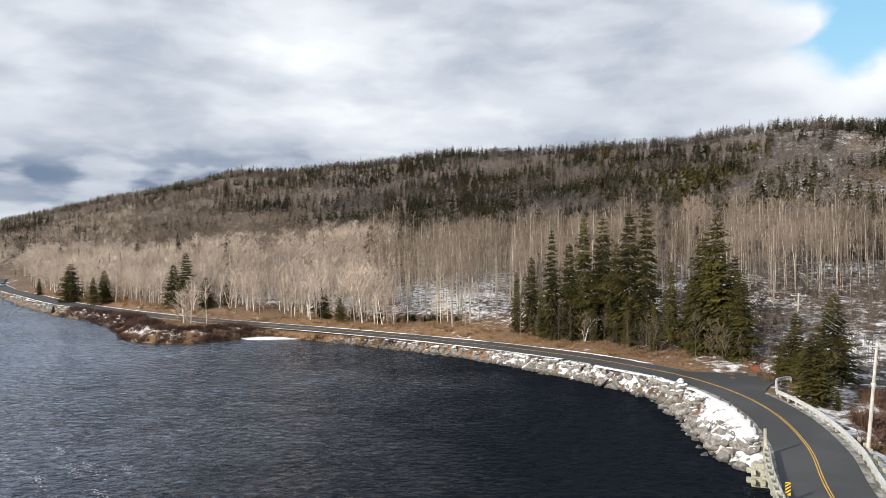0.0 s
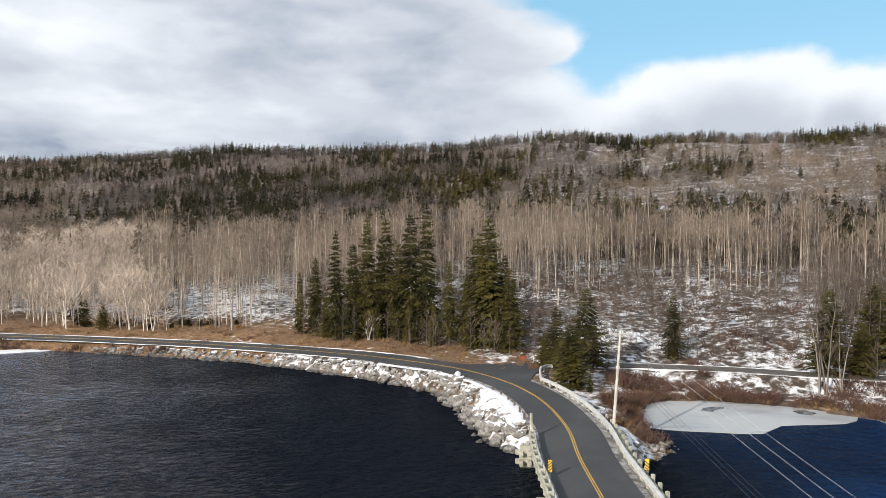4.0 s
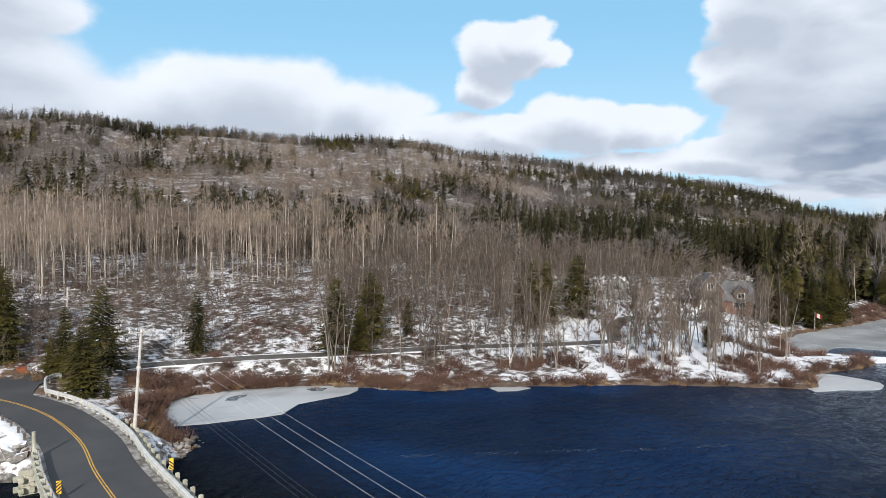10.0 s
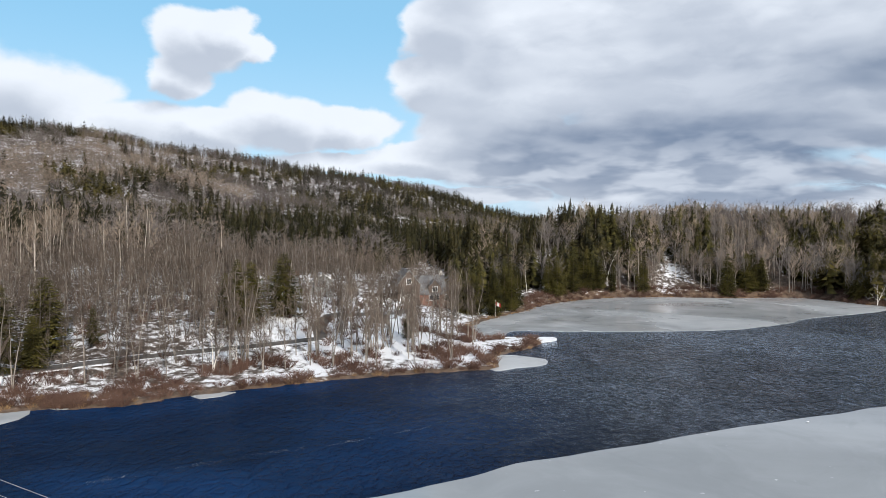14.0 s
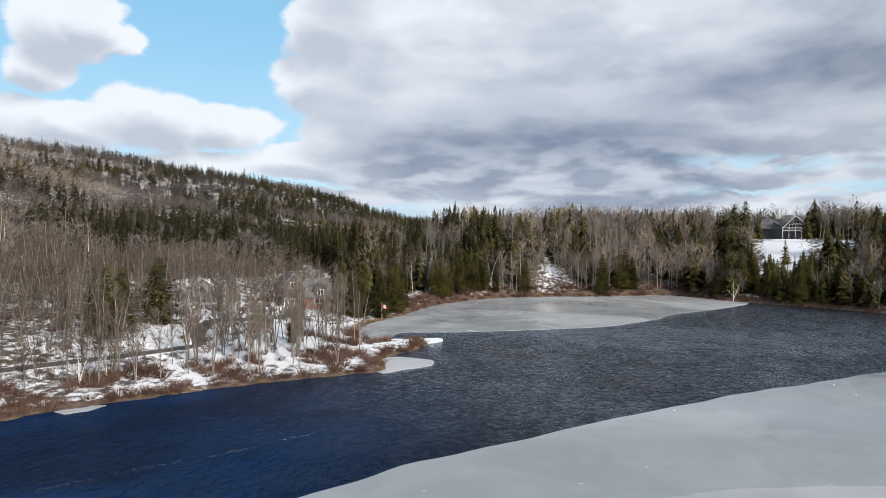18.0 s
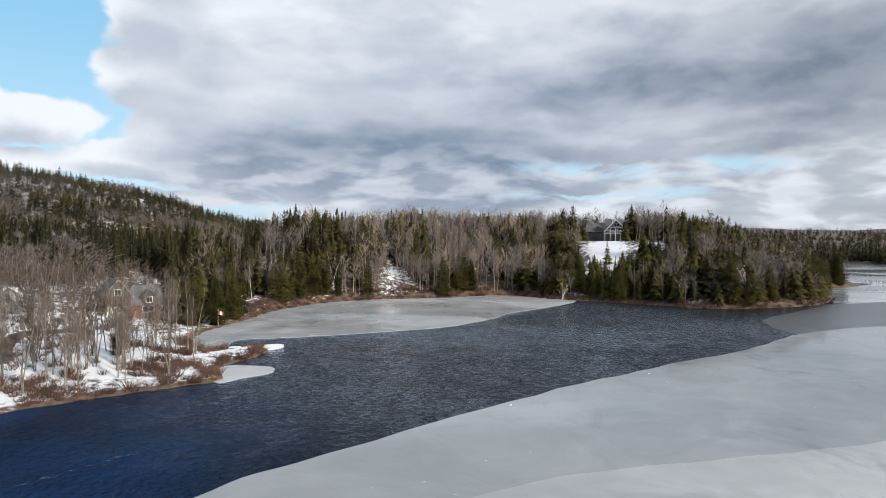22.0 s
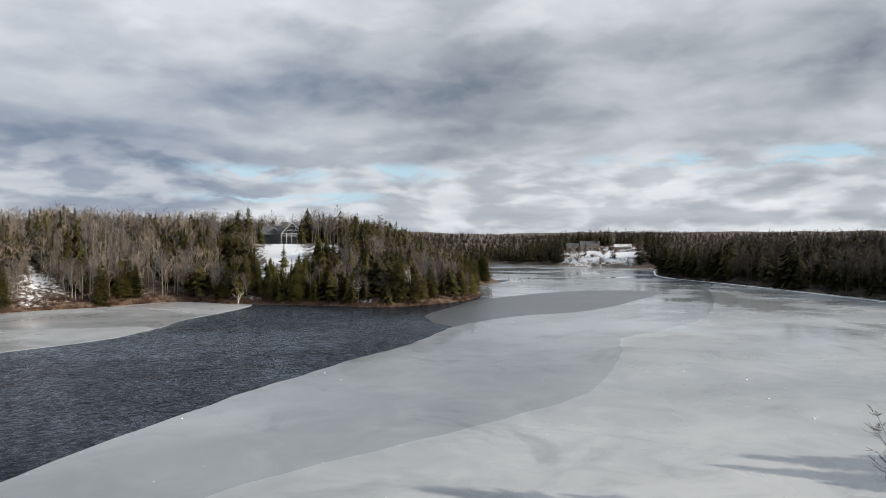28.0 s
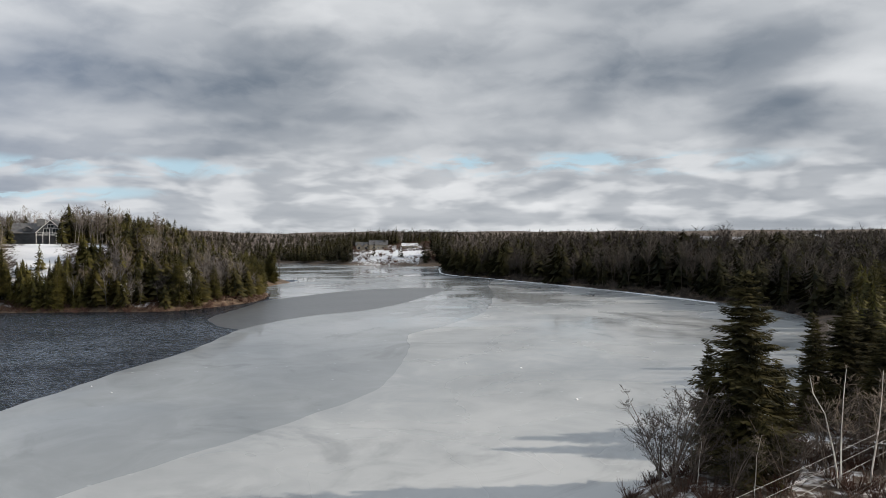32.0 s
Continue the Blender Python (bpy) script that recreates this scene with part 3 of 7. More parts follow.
def grid_mesh(name, rr, aa):
    """A sheet in rings round the origin."""
    A, R = np.meshgrid(np.radians(aa), rr)
    x, y = R * np.sin(A), R * np.cos(A)
    z = terrain(x.ravel(), y.ravel())
    v = np.stack([x.ravel(), y.ravel(), z], 1)
    nr, na = len(rr), len(aa)
    i = (np.arange(nr - 1)[:, None] * na + np.arange(na)[None]).ravel()
    j = (np.arange(nr - 1)[:, None] * na + (np.arange(na) + 1)[None] % na).ravel()
    f = np.concatenate([np.stack([i, j, j + na], 1), np.stack([i, j + na, i + na], 1)])
    return v, f[:, ::-1]


rings = np.concatenate([[0.3], np.arange(1.5, 40, 1.5), np.arange(40, 300, 2.0), np.geomspace(300, 4800, 62)])
spokes = np.concatenate([np.arange(-40, 185, 0.75), np.arange(185, 320, 3.0)])
gv, gf = grid_mesh("ground", rings, spokes)
ground_me = tri_mesh("ground", gv, gf, (M_GROUND,), smooth=True)
gx, gy = gv[:, 0], gv[:, 1]
g_az, g_r, g_d = np.degrees(np.arctan2(gx, gy)), np.hypot(gx, gy), shore_distance(gx, gy)


def snow_cover(x, y, az, r, d):
    c = np.interp(az, [-40, 0, 12, 20, 34, 60, 70, 84, 90, 140, 180], [0.58, 0.56, 0.48, 0.48, 0.52, 0.52, 0.56, 0.56, 0.38, 0.36, 0.52])
    c = c - (0.06 + 0.12 * (1 - smoothstep(az, 8, 30))) * smoothstep(r, 190, 260) * (az < 86)
    c = c - 0.26 * (az > 143) * smoothstep(r, 150, 220) 
    c = c + 0.4 * np.exp(-(((x - 135) / 22) ** 2 + ((y - 38) / 16) ** 2))      # open yard
    c = c + 0.20 * np.exp(-(((az - 97.5) / 1.0) ** 2 + ((r - 270) / 24) ** 2))     # gully
    c = c + 0.62 * np.exp(-(((az - 114.8) / 1.5) ** 2 + ((r - 284) / 20) ** 2)) + 0.32 * np.exp(-(((az - 118.4) / 0.9) ** 2 + ((r - 277) / 10) ** 2)) + 0.2 * np.exp(-(((az - 113.6) / 1.6) ** 2 + ((r - 256) / 12) ** 2))    # lawn below the house on the bluff
    c = c + 0.35 * np.exp(-(((az - 121.6) / 0.7) ** 2 + ((r - 234) / 5) ** 2))
    c = c + 0.55 * np.exp(-(((az - 141) / 3.4) ** 2 + ((r - 600) / 40) ** 2))    # far lawn
    c = c - 0.30 * (1 - smoothstep(d, 0.6, 3.0)) * (r > 90)
    c = c - 0.10 * np.exp(-(((az + 17) / 6) ** 2)) * (d > 1) * (d < 12)        # the little point
    c = np.where((az < 20) & (r > 100) & (d > 8) & (road_distance(x, y) < 24), np.minimum(c, 0.33 + 0.25 * smoothstep(road_distance(x, y), 12, 24)), c)   # grassy road bank
    c = np.where(road_distance(x, y) < 6.5, np.where((az > 4) & ((d < 9) | (az > 26)), 0.58, 0.34), c)
    return np.clip(c, 0, 1)


for key, val in (("snow_cover", snow_cover(gx, gy, g_az, g_r, g_d)),
                 ("dead_grass", np.clip(np.interp(g_az, [-40, 10, 22, 32, 60, 90, 180], [0.9, 0.9, 0.7, 0.32, 0.14, 0.22, 0.1]) * (1 - smoothstep(g_d, np.interp(g_az, [-40, 20, 40, 180], [14, 8, 2, 2]), np.interp(g_az, [-40, 20, 40, 180], [46, 36, 9, 8]))) * (1 - 0.75 * (g_az > 4) * (g_d < 9) * (road_distance(gx, gy) < 7)) * (1 - 0.7 * (g_az < -22) * smoothstep(g_r, 300, 380)), 0, 1))):
    at = ground_me.attributes.new(key, "FLOAT", "POINT")
    at.data.foreach_set("value", val.astype(np.float32))
tagged(new("ground", ground_me), "brown leaf litter ground with patchy snow", "ground", kind="structure")

# water
bm = bmesh.new()
bmesh.ops.create_grid(bm, x_segments=40, y_segments=40, size=2500)
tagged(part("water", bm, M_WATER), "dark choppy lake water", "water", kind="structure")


def slab(name, outline, z0, z1, mat):
    """A flat sheet with thickness and a softly uneven rim."""
    line = spline(outline, 2.0, closed=True)
    k = np.arange(len(line))
    line = line + 0.16 * np.stack([np.sin(k * 1.3) + np.sin(k * 0.37), np.cos(k * 1.1) + np.sin(k * 0.53)], 1)
    bm = bmesh.new()
    face = bm.faces.new([bm.verts.new((x, y, z1)) for x, y in line])
    bm.normal_update()
    if face.normal.z < 0:
        face.normal_flip()
    ex = bmesh.ops.extrude_face_region(bm, geom=[face])
    for v in [g for g in ex["geom"] if isinstance(g, bmesh.types.BMVert)]:
        v.co.z = z0
    bmesh.ops.recalc_face_normals(bm, faces=bm.faces)
    bmesh.ops.triangulate(bm, faces=bm.faces)
    return part(name, bm, mat)


ICE_EDGE = [(50, 23), (57, 13.6), (66, 5.2), (73, -5), (82, -17), (95, -36.5), (101, -47.5), (110, -63.5), (119, -83), (138, -113), (144, -140), (142, -168), (157, -215), (175, -251)]
tagged(slab("new_ice_sheet", ICE_EDGE + [(196, -236), (200, -210), (197, -186), (196, -172), (215, -186), (246, -208), (274, -258), (296, -240), (335, -285), (430, -352), (500, -408), (515, -430), (500, -440),
            (412, -436), (322, -456), (276, -402), (236, -350), (180, -318), (130, -265), (90, -220), (60, -160), (45, -110), (40, -70), (42, -30), (46, 5)], -0.06, 0.05, M_ICE_NEW),
       "thin grey lake ice with a curved edge", "ice", kind="structure")
tagged(slab("old_ice_sheet", [(38, 12), (50, -4), (59, -20), (61.5, -41), (62.5, -59), (67, -80), (83, -107), (97, -126), (100, -145), (110, -180), (140, -235), (175, -290), (186, -330), (104, -285), (55, -252), (25, -222), (16, -180),
            (10, -125), (8, -90), (13, -66), (16, -57), (10, -44), (8, -30), (14, -6), (24, 12)], -0.05, 0.062, M_ICE_OLD),
       "white snow-dusted lake ice", "ice", kind="structure")
tagged(slab("cove_ice_sheet", [(142, 16), (156, 13), (157, 6), (160, -12), (167, -34), (180, -50), (193, -59), (205, -74), (218, -88), (232, -94), (258, -80), (253, -55), (252, -28), (243, -6), (220, 10), (196, 18), (178, 24), (155, 26)], -0.06, 0.055, M_ICE_OLD),
       "pale rippled ice filling the cove", "ice", kind="structure")
tagged(slab("shore_ice_shelf", [(46, 72.5), (48, 69), (53, 66), (58, 63.5), (63, 66), (71, 64), (75, 66), (75, 69), (70, 74), (62, 81), (53, 82)], -0.06, 0.06, M_ICE_OLD),
       "small white ice shelf beside the reeds", "ice", kind="structure")
for pool in ([(58.3, 74.4), (59.4, 75.6), (61.2, 75.9), (62.6, 75.3), (61.8, 74.4), (60.2, 74.2), (59.2, 73.5)],
             [(69.4, 70.8), (70.9, 70.7), (71.4, 69.0), (69.9, 68.4), (69.0, 69.4)]):
    tagged(slab("melt_pool", pool, 0.03, 0.068, M_WET_ICE), "dark melt pool on the small ice shelf", "water", kind="structure")
SKIM = [(160, -118), (180, -146), (195, -172), (200, -210), (197, -236), (179, -257), (154, -215), (138, -168), (140, -140), (134, -111)]
tagged(slab("skim_ice", SKIM, -0.06, 0.045, M_SKIM), "smooth dark grey skim of new ice", "ice", kind="structure")
for rim_ in ([(85.3, 50.3), (88.2, 48.5), (88.5, 45.6), (85.9, 46.4), (84.1, 48.4)], [(76.1, 65.0), (77.1, 63.3), (77.7, 60.4), (76.5, 60.7), (75.5, 62.9)]):
    tagged(slab("shore_ice_rim", rim_, -0.06, 0.06, M_ICE_OLD), "narrow white rim of shore ice", "ice", kind="structure")
tagged(slab("point_ice_shelf", [(110, 12), (113, 9), (117, 4.2), (122, 4.8), (124, 8), (125, 13), (117, 15)], -0.06, 0.06, M_ICE_OLD),
       "small white ice shelf off the point", "ice", kind="structure")
tagged(slab("point_ice_tip", [(138, 12), (140, 6.5), (144, 3.2), (148, 4), (147, 9), (146, 15)], -0.06, 0.10, M_SNOW),
       "snow-covered ice at the tip of the point", "ice", kind="structure")


tagged(slab("spit_ice_shelf", [(-47.4, 160.5), (-42.5, 163), (-35, 161.5), (-29, 158.5), (-33.4, 155.2), (-43.4, 154.5)], -0.06, 0.07, M_SNOW),
       "thin white ice strip beside the little point", "ice", kind="structure")


# ---- road ----
def ribbon(line, left, right, z=None, wob=0.0, seed=0, lift=0.0):
    """Left and right edges of a strip along a line, as vertices and triangles."""
    rnd = np.random.RandomState(seed)
    tan = np.gradient(line[:, :2], axis=0)
    tan /= np.linalg.norm(tan, axis=1)[:, None]
    nor = np.stack([tan[:, 1], -tan[:, 0]], 1)
    k = len(line)
    w0 = left + wob * rnd.randn(k)
    w1 = right + wob * rnd.randn(k)
    a = line[:, :2] + nor * w0[:, None] if np.ndim(w0) else line[:, :2] + nor * w0
    b = line[:, :2] + nor * w1[:, None]
    zz = road_z(line[:, 0], line[:, 1]) + lift if z is None else np.full(k, z)
    v = np.concatenate([np.c_[a, zz], np.c_[b, zz]])
    i = np.arange(k - 1)
    f = np.concatenate([np.stack([i, i + k, i + 1 + k], 1), np.stack([i, i + 1 + k, i + 1], 1)])
    return v, f


def thick(v, f, h):
    """Gives a strip of triangles a thickness downwards."""
    n = len(v)
    k = n // 2
    w = v.copy()
    w[:, 2] -= h
    side = []
    for i in range(k - 1):
        side += [(i, i + 1, i + 1 + n), (i, i + 1 + n, i + n), (k + i, k + i + n, k + i + 1 + n), (k + i, k + i + 1 + n, k + i + 1)]
    return np.concatenate([v, w]), np.concatenate([f, f[:, ::-1] + n, np.array(side)])


HALF = 3.25
road = tagged(new("road", tri_mesh("road", *thick(*ribbon(ROAD, -HALF, HALF), 0.14), (M_ASPHALT,))), "dark grey asphalt two-lane road", "road", kind="structure")
for k, s in (("centre_line", -0.14), ("centre_line", 0.06)):
    seg = ROAD[(ROAD[:, 1] < 190)]
    part(k, tri_mesh(k, *thick(*ribbon(seg, s, s + 0.10, lift=0.008), 0.006)), M_YELLOW, road, "worn yellow centre line")
lane_z = np.interp(SIDE_ROAD[:, 0], [36, 60, 100, 124, 170], [2.38, 2.2, 2.4, 2.5, 5.0]) + 0.10
lv, lf = ribbon(SIDE_ROAD, -1.7, 1.7, 0.0, 0.10, 4)
lv[:, 2] = np.tile(lane_z, 2)
tagged(new("side_road", tri_mesh("side_road", *thick(lv, lf, 0.2), (M_GRAVEL,))), "narrow dark lane with snowy verges", "road", kind="structure")
tagged(slab("road_apron", [(31.5, 104.5), (36, 102.6), (42, 101.0), (49, 99.6), (49, 96.4), (46.2, 95.2), (43.8, 92.8), (41.8, 89.5), (40.2, 86), (36, 90), (33, 98)], 2.25, 2.493, M_ASPHALT), "worn asphalt apron at the road junction", "road", kind="structure")
# drive to the house
DRIVE = spline([(122, 46), (132, 49.5), (144, 50.5), (155, 47), (163, 43), (171, 40.5)], 2.0)
dv, df = ribbon(DRIVE, -1.2, 1.2, 0.0, 0.12, 6)
dv[:, 2] = terrain(dv[:, 0], dv[:, 1]) + 0.10
tagged(new("driveway", tri_mesh("driveway", *thick(dv, df, 0.35), (M_GRAVEL,))), "dark gravel driveway across a snowy yard", "driveway", kind="structure")


def snow_ridge(name, line, off, width, height, seed, label, zfun=None):
    """A low uneven ridge of ploughed snow along a line."""
    rnd = rs_(seed)
    tan = np.gradient(line[:, :2], axis=0)
    tan /= np.linalg.norm(tan, axis=1)[:, None]
    nor = np.stack([tan[:, 1], -tan[:, 0]], 1)
    k = len(line)
    w = width * np.clip(0.55 + 0.55 * np.interp(np.arange(k), np.arange(0, k + 4, 4), (rnd.rand(k // 4 + 2) * 2 - 0.4)[:len(np.arange(0, k + 4, 4))])[:k], 0.06, 1.6)
    rows = []
    for u, hh in ((-0.5, -0.12), (-0.28, 0.75), (0.05, 1.0), (0.32, 0.6), (0.5, -0.12)):
        p = line[:, :2] + nor * (off + u * w + 0.12 * rnd.randn(k))[:, None]
        base = zfun(p[:, 0], p[:, 1]) if zfun else road_z(p[:, 0], p[:, 1]) - 0.02
        rows.append(np.c_[p, base + hh * height * np.minimum(1, w / width) * (0.7 + 0.6 * rnd.rand(k))])
    v = np.concatenate(rows)
    i = np.arange(k - 1)
    f = np.concatenate([np.concatenate([np.stack([r * k + i, r * k + i + 1, (r + 1) * k + i + 1], 1), np.stack([r * k + i, (r + 1) * k + i + 1, (r + 1) * k + i], 1)]) for r in range(4)])
    return tagged(new(name, tri_mesh(name, v, f[:, ::-1], (M_SNOW,), smooth=True)), label, "snow", kind="structure")


rs_ = np.random.RandomState
far_part = ROAD[(ROAD[:, 1] > 66) & (ROAD[:, 1] < 330)]
snow_ridge("snow_verge", far_part[far_part[:, 0] < 30], -3.65, 0.38, 0.06, 1, "thin snow bank along the road edge")
snow_ridge("snow_verge", far_part[far_part[:, 0] < 24], 3.65, 0.45, 0.07, 2, "thin snow bank along the road edge")
snow_ridge("snow_verge", far_part[(far_part[:, 1] < 112)], 4.3, 1.1, 0.12, 3, "wide snow bank above the rocks")
seg = ROAD[(ROAD[:, 1] > 10) & (ROAD[:, 1] < 96)]
for w0, w1 in ((-3.9, -3.23), (3.23, 3.95)):
    tagged(new("shoulder", tri_mesh("shoulder", *thick(*ribbon(seg, w0, w1, lift=-0.015, wob=0.05, seed=8), 0.12), (M_SHOULDER,))), "gravel shoulder with dirty snow", "road", kind="structure")
snow_ridge("snow_verge", SIDE_ROAD[7:], -2.3, 0.5, 0.08, 5, "snow bank along the lane", lambda x, y: terrain(x, y))
snow_ridge("snow_verge", SIDE_ROAD[7:], 2.4, 0.6, 0.10, 6, "snow bank along the lane", lambda x, y: terrain(x, y))

snow_ridge("shore_rim", spline([(430, -436), (322, -448), (284, -402), (242, -350), (184, -320), (104, -275), (58, -244)], 3.0), 0.0, 1.5, 0.2, 12, "broken white rim of ice along the far shore", lambda x, y: np.full(x.shape, 0.06))


# ---- trees ----
def unit(a):
    return a / (np.linalg.norm(a, axis=-1, keepdims=True) + 1e-9)


class Soup:
    """Collects triangles."""

    def __init__(self):
        self.v, self.f, self.m, self.n = [], [], [], 0

    def add(self, v, f, m=0):
        self.v.append(np.asarray(v, float)), self.f.append(np.asarray(f) + self.n), self.m.append(np.full(len(f), m))
        self.n += len(v)

    def tube(self, pts, radii, seg=4, m=0):
        pts = np.asarray(pts, float)
        k = len(pts)
        t = unit(np.gradient(pts, axis=0))
        ref = np.array([1.0, 0, 0]) if abs(t[0][0]) < 0.8 else np.array([0, 1.0, 0])
        u = unit(np.cross(t, ref))
        w = np.cross(t, u)
        a = np.arange(seg) * 2 * np.pi / seg
        v = pts[:, None] + np.asarray(radii)[:, None, None] * (np.cos(a)[None, :, None] * u[:, None] + np.sin(a)[None, :, None] * w[:, None])
        i, j = np.meshgrid(np.arange(k - 1), np.arange(seg), indexing="ij")
        p, q = (i * seg + j).ravel(), (i * seg + (j + 1) % seg).ravel()
        self.add(v.reshape(-1, 3), np.concatenate([np.stack([p, q, q + seg], 1), np.stack([p, q + seg, p + seg], 1)]), m)

    def blades(self, a, b, w, rnd, m=0):
        """Thin pointed triangles from a to b with base width w."""
        a, b = np.asarray(a, float), np.asarray(b, float)
        side = unit(np.cross(b - a, unit(rnd.randn(len(a), 3)))) * (np.asarray(w) / 2)[..., None]
        v = np.stack([a - side, a + side, b], 1).reshape(-1, 3)
        self.add(v, np.arange(len(v)).reshape(-1, 3), m)

    def arrays(self):
        return np.concatenate(self.v), np.concatenate(self.f), np.concatenate(self.m)


def spruce(rnd, h=1.0, rad=0.2, whorls=30, per=7, fronds=5, low=0.06, ragged=0.25, slim=1.0, reach=0.58):
    """A spruce of height h: trunk and a crown of drooping boughs with hanging fronds."""
    trunk, crown = Soup(), Soup()
    z = np.linspace(0, h * 0.80, 6 if fronds > 1 else 2)
    trunk.tube(np.stack([0 * z, 0 * z, z], 1), h * 0.016 * (1 - z / h * 0.93), 5 if fronds > 1 else 3)
    for i in range(whorls):
        q = (i + rnd.rand()) / whorls
        zz = h * (low + (1 - low) * q ** 0.78)
        k = max(3, int(per * (1 - q * 0.4)))
        a = rnd.rand() * 6.3 + np.arange(k) * 2 * np.pi / k + rnd.randn(k) * 0.3
        ln = rad * h * (0.15 + 0.85 * (1 - q) ** 0.85) * (1 - ragged + 2 * ragged * rnd.rand(k)) * (0.62 + 0.38 * min(1, q * 5 + 0.3))
        out = np.stack([np.cos(a), np.sin(a), np.zeros(k)], 1)
        base = np.array([0, 0, zz]) + out * 0
        droop = (-0.34 + 0.48 * q) + 0.12 * rnd.randn(k)
        droop = droop + (0.26 * rnd.randn(k) if fronds <= 0 else 0)
        tip = base + out * ln[:, None]
        tip[:, 2] += ln * droop
        mid = base + out * (ln * 0.55)[:, None]
        mid[:, 2] += ln * (droop * 0.75 - 0.06)
        side = np.stack([-np.sin(a), np.cos(a), np.zeros(k)], 1)
        if fronds <= 0:
            w = ln * 0.40
            dn = np.array([0, 0, 1.0]) * (ln * 0.26)[:, None]
            crown.add(np.stack([base, mid - side * w[:, None] - dn, tip], 1).reshape(-1, 3), np.arange(3 * k).reshape(-1, 3))
            crown.add(np.stack([base, tip, mid + side * w[:, None] - dn], 1).reshape(-1, 3), np.arange(3 * k).reshape(-1, 3))
            continue
        for s in range(fronds):
            u = (s + 0.35 + 0.5 * rnd.rand(k)) / fronds
            p = np.where((u < 0.55)[:, None], base + (mid - base) * (u / 0.55)[:, None], mid + (tip - mid) * ((u - 0.55) / 0.45)[:, None])
            for sg in (-1, 1):
                fl = ln * (reach * (1 - u * 0.70)) * (0.7 + 0.6 * rnd.rand(k)) + 0.012 * h
                e = p + side * (sg * fl * 0.75)[:, None] + out * (fl * 0.55)[:, None]
                e[:, 2] -= fl * (0.12 + 0.35 * rnd.rand(k))
                wd = out * (fl * 0.34 * slim)[:, None]
                c = (p + e) / 2
                c[:, 2] -= fl * 0.10
                v = np.stack([p - wd * 0.4, c + wd * 0.75, e, c - wd * 0.55], 1).reshape(-1, 3)
                o = np.arange(k) * 4
                crown.add(v, np.concatenate([np.stack([o, o + 1, o + 2], 1), np.stack([o, o + 2, o + 3], 1)]))
        end = unit(tip - mid) * (ln * 0.30)[:, None]
        crown.add(np.stack([tip - side * (ln * 0.09)[:, None] - end * 0.6, tip + side * (ln * 0.09)[:, None] - end * 0.6, tip + end * 0.5], 1).reshape(-1, 3), np.arange(3 * k).reshape(-1, 3))
    crown.blades([[0, 0, h * 0.95]] * 3, [[0, 0, h * 1.02]] * 3, np.full(3, 0.02 * h), rnd)
    return trunk.arrays(), crown.arrays()


def bare_tree(rnd, h=1.0, clear=0.4, branches=18, spread=0.22, lift=0.75, subs=4, twigs=5, tw=0.003, rad=0.0085, stems=1, lean=0.02, limbs=True):
    """A leafless tree of height h: stems, limbs and a haze of twigs."""
    trunk, crown = Soup(), Soup()
    for s in range(stems):
        sa_ = rnd.rand() * 6.3
        off = np.array([math.cos(sa_), math.sin(sa_), 0]) * (0.0 if stems == 1 else 1.0)
        hh = h * (1 if s == 0 else 0.75 + 0.25 * rnd.rand())
        z = np.linspace(0, 1, 7)
        wob = np.cumsum(rnd.randn(7, 2) * lean * 0.35 * h, axis=0) * z[:, None]
        out = off[None] * (spread * 0.9 * h * (z ** 1.2))[:, None] if stems > 1 else np.zeros((7, 3))
        axis = np.stack([wob[:, 0] + out[:, 0], wob[:, 1] + out[:, 1], z * hh], 1)
        axis[0, :2] = off[:2] * 0.01 * h
        trunk.tube(axis if limbs else axis[::3], (rad * h * (1 - 0.88 * z) + 0.0008 * h)[::1 if limbs else 3], 5 if limbs else 3)
        for b in range(branches // stems + 1):
            q = clear + (0.98 - clear) * rnd.rand() ** 0.85
            p = np.array([np.interp(q, z, axis[:, k]) for k in range(3)])
            a = rnd.rand() * 6.3
            ln = h * spread * (1.25 - q) / (1.25 - clear) * (0.6 + 0.7 * rnd.rand()) * 1.3
            dr = unit(np.array([math.cos(a), math.sin(a), lift * (0.6 + 0.8 * rnd.rand())]))
            e = p + dr * ln
            e[2] += ln * 0.15
            m = (p + e) / 2 - np.array([0, 0, ln * 0.06])
            r0 = rad * h * 0.42 * (1.15 - q)
            if limbs:
                crown.tube([p, m, e], [r0, r0 * 0.6, r0 * 0.15], 3)
            else:
                crown.blades([p], [e], np.array([r0 * 2.0]), rnd)
            for u in (0.25 + 0.75 * rnd.rand(subs)):
                pp = p + (e - p) * u
                d2 = unit(dr + 0.75 * rnd.randn(3) * np.array([1, 1, 0.6]) + np.array([0, 0, 0.35]))
                l2 = ln * (0.55 * (1.15 - u)) * (0.6 + 0.8 * rnd.rand())
                e2 = pp + d2 * l2
                crown.blades([pp], [e2], np.array([r0 * 0.7 + tw * h * 0.8]), rnd)
                st = pp + (e2 - pp) * rnd.rand(twigs)[:, None]
                d3 = unit(d2 + 0.8 * rnd.randn(twigs, 3) + np.array([0, 0, 0.4]))
                crown.blades(st, st + d3 * (l2 * (0.35 + 0.6 * rnd.rand(twigs)))[:, None], np.full(twigs, tw * h), rnd)
    return trunk.arrays(), crown.arrays()


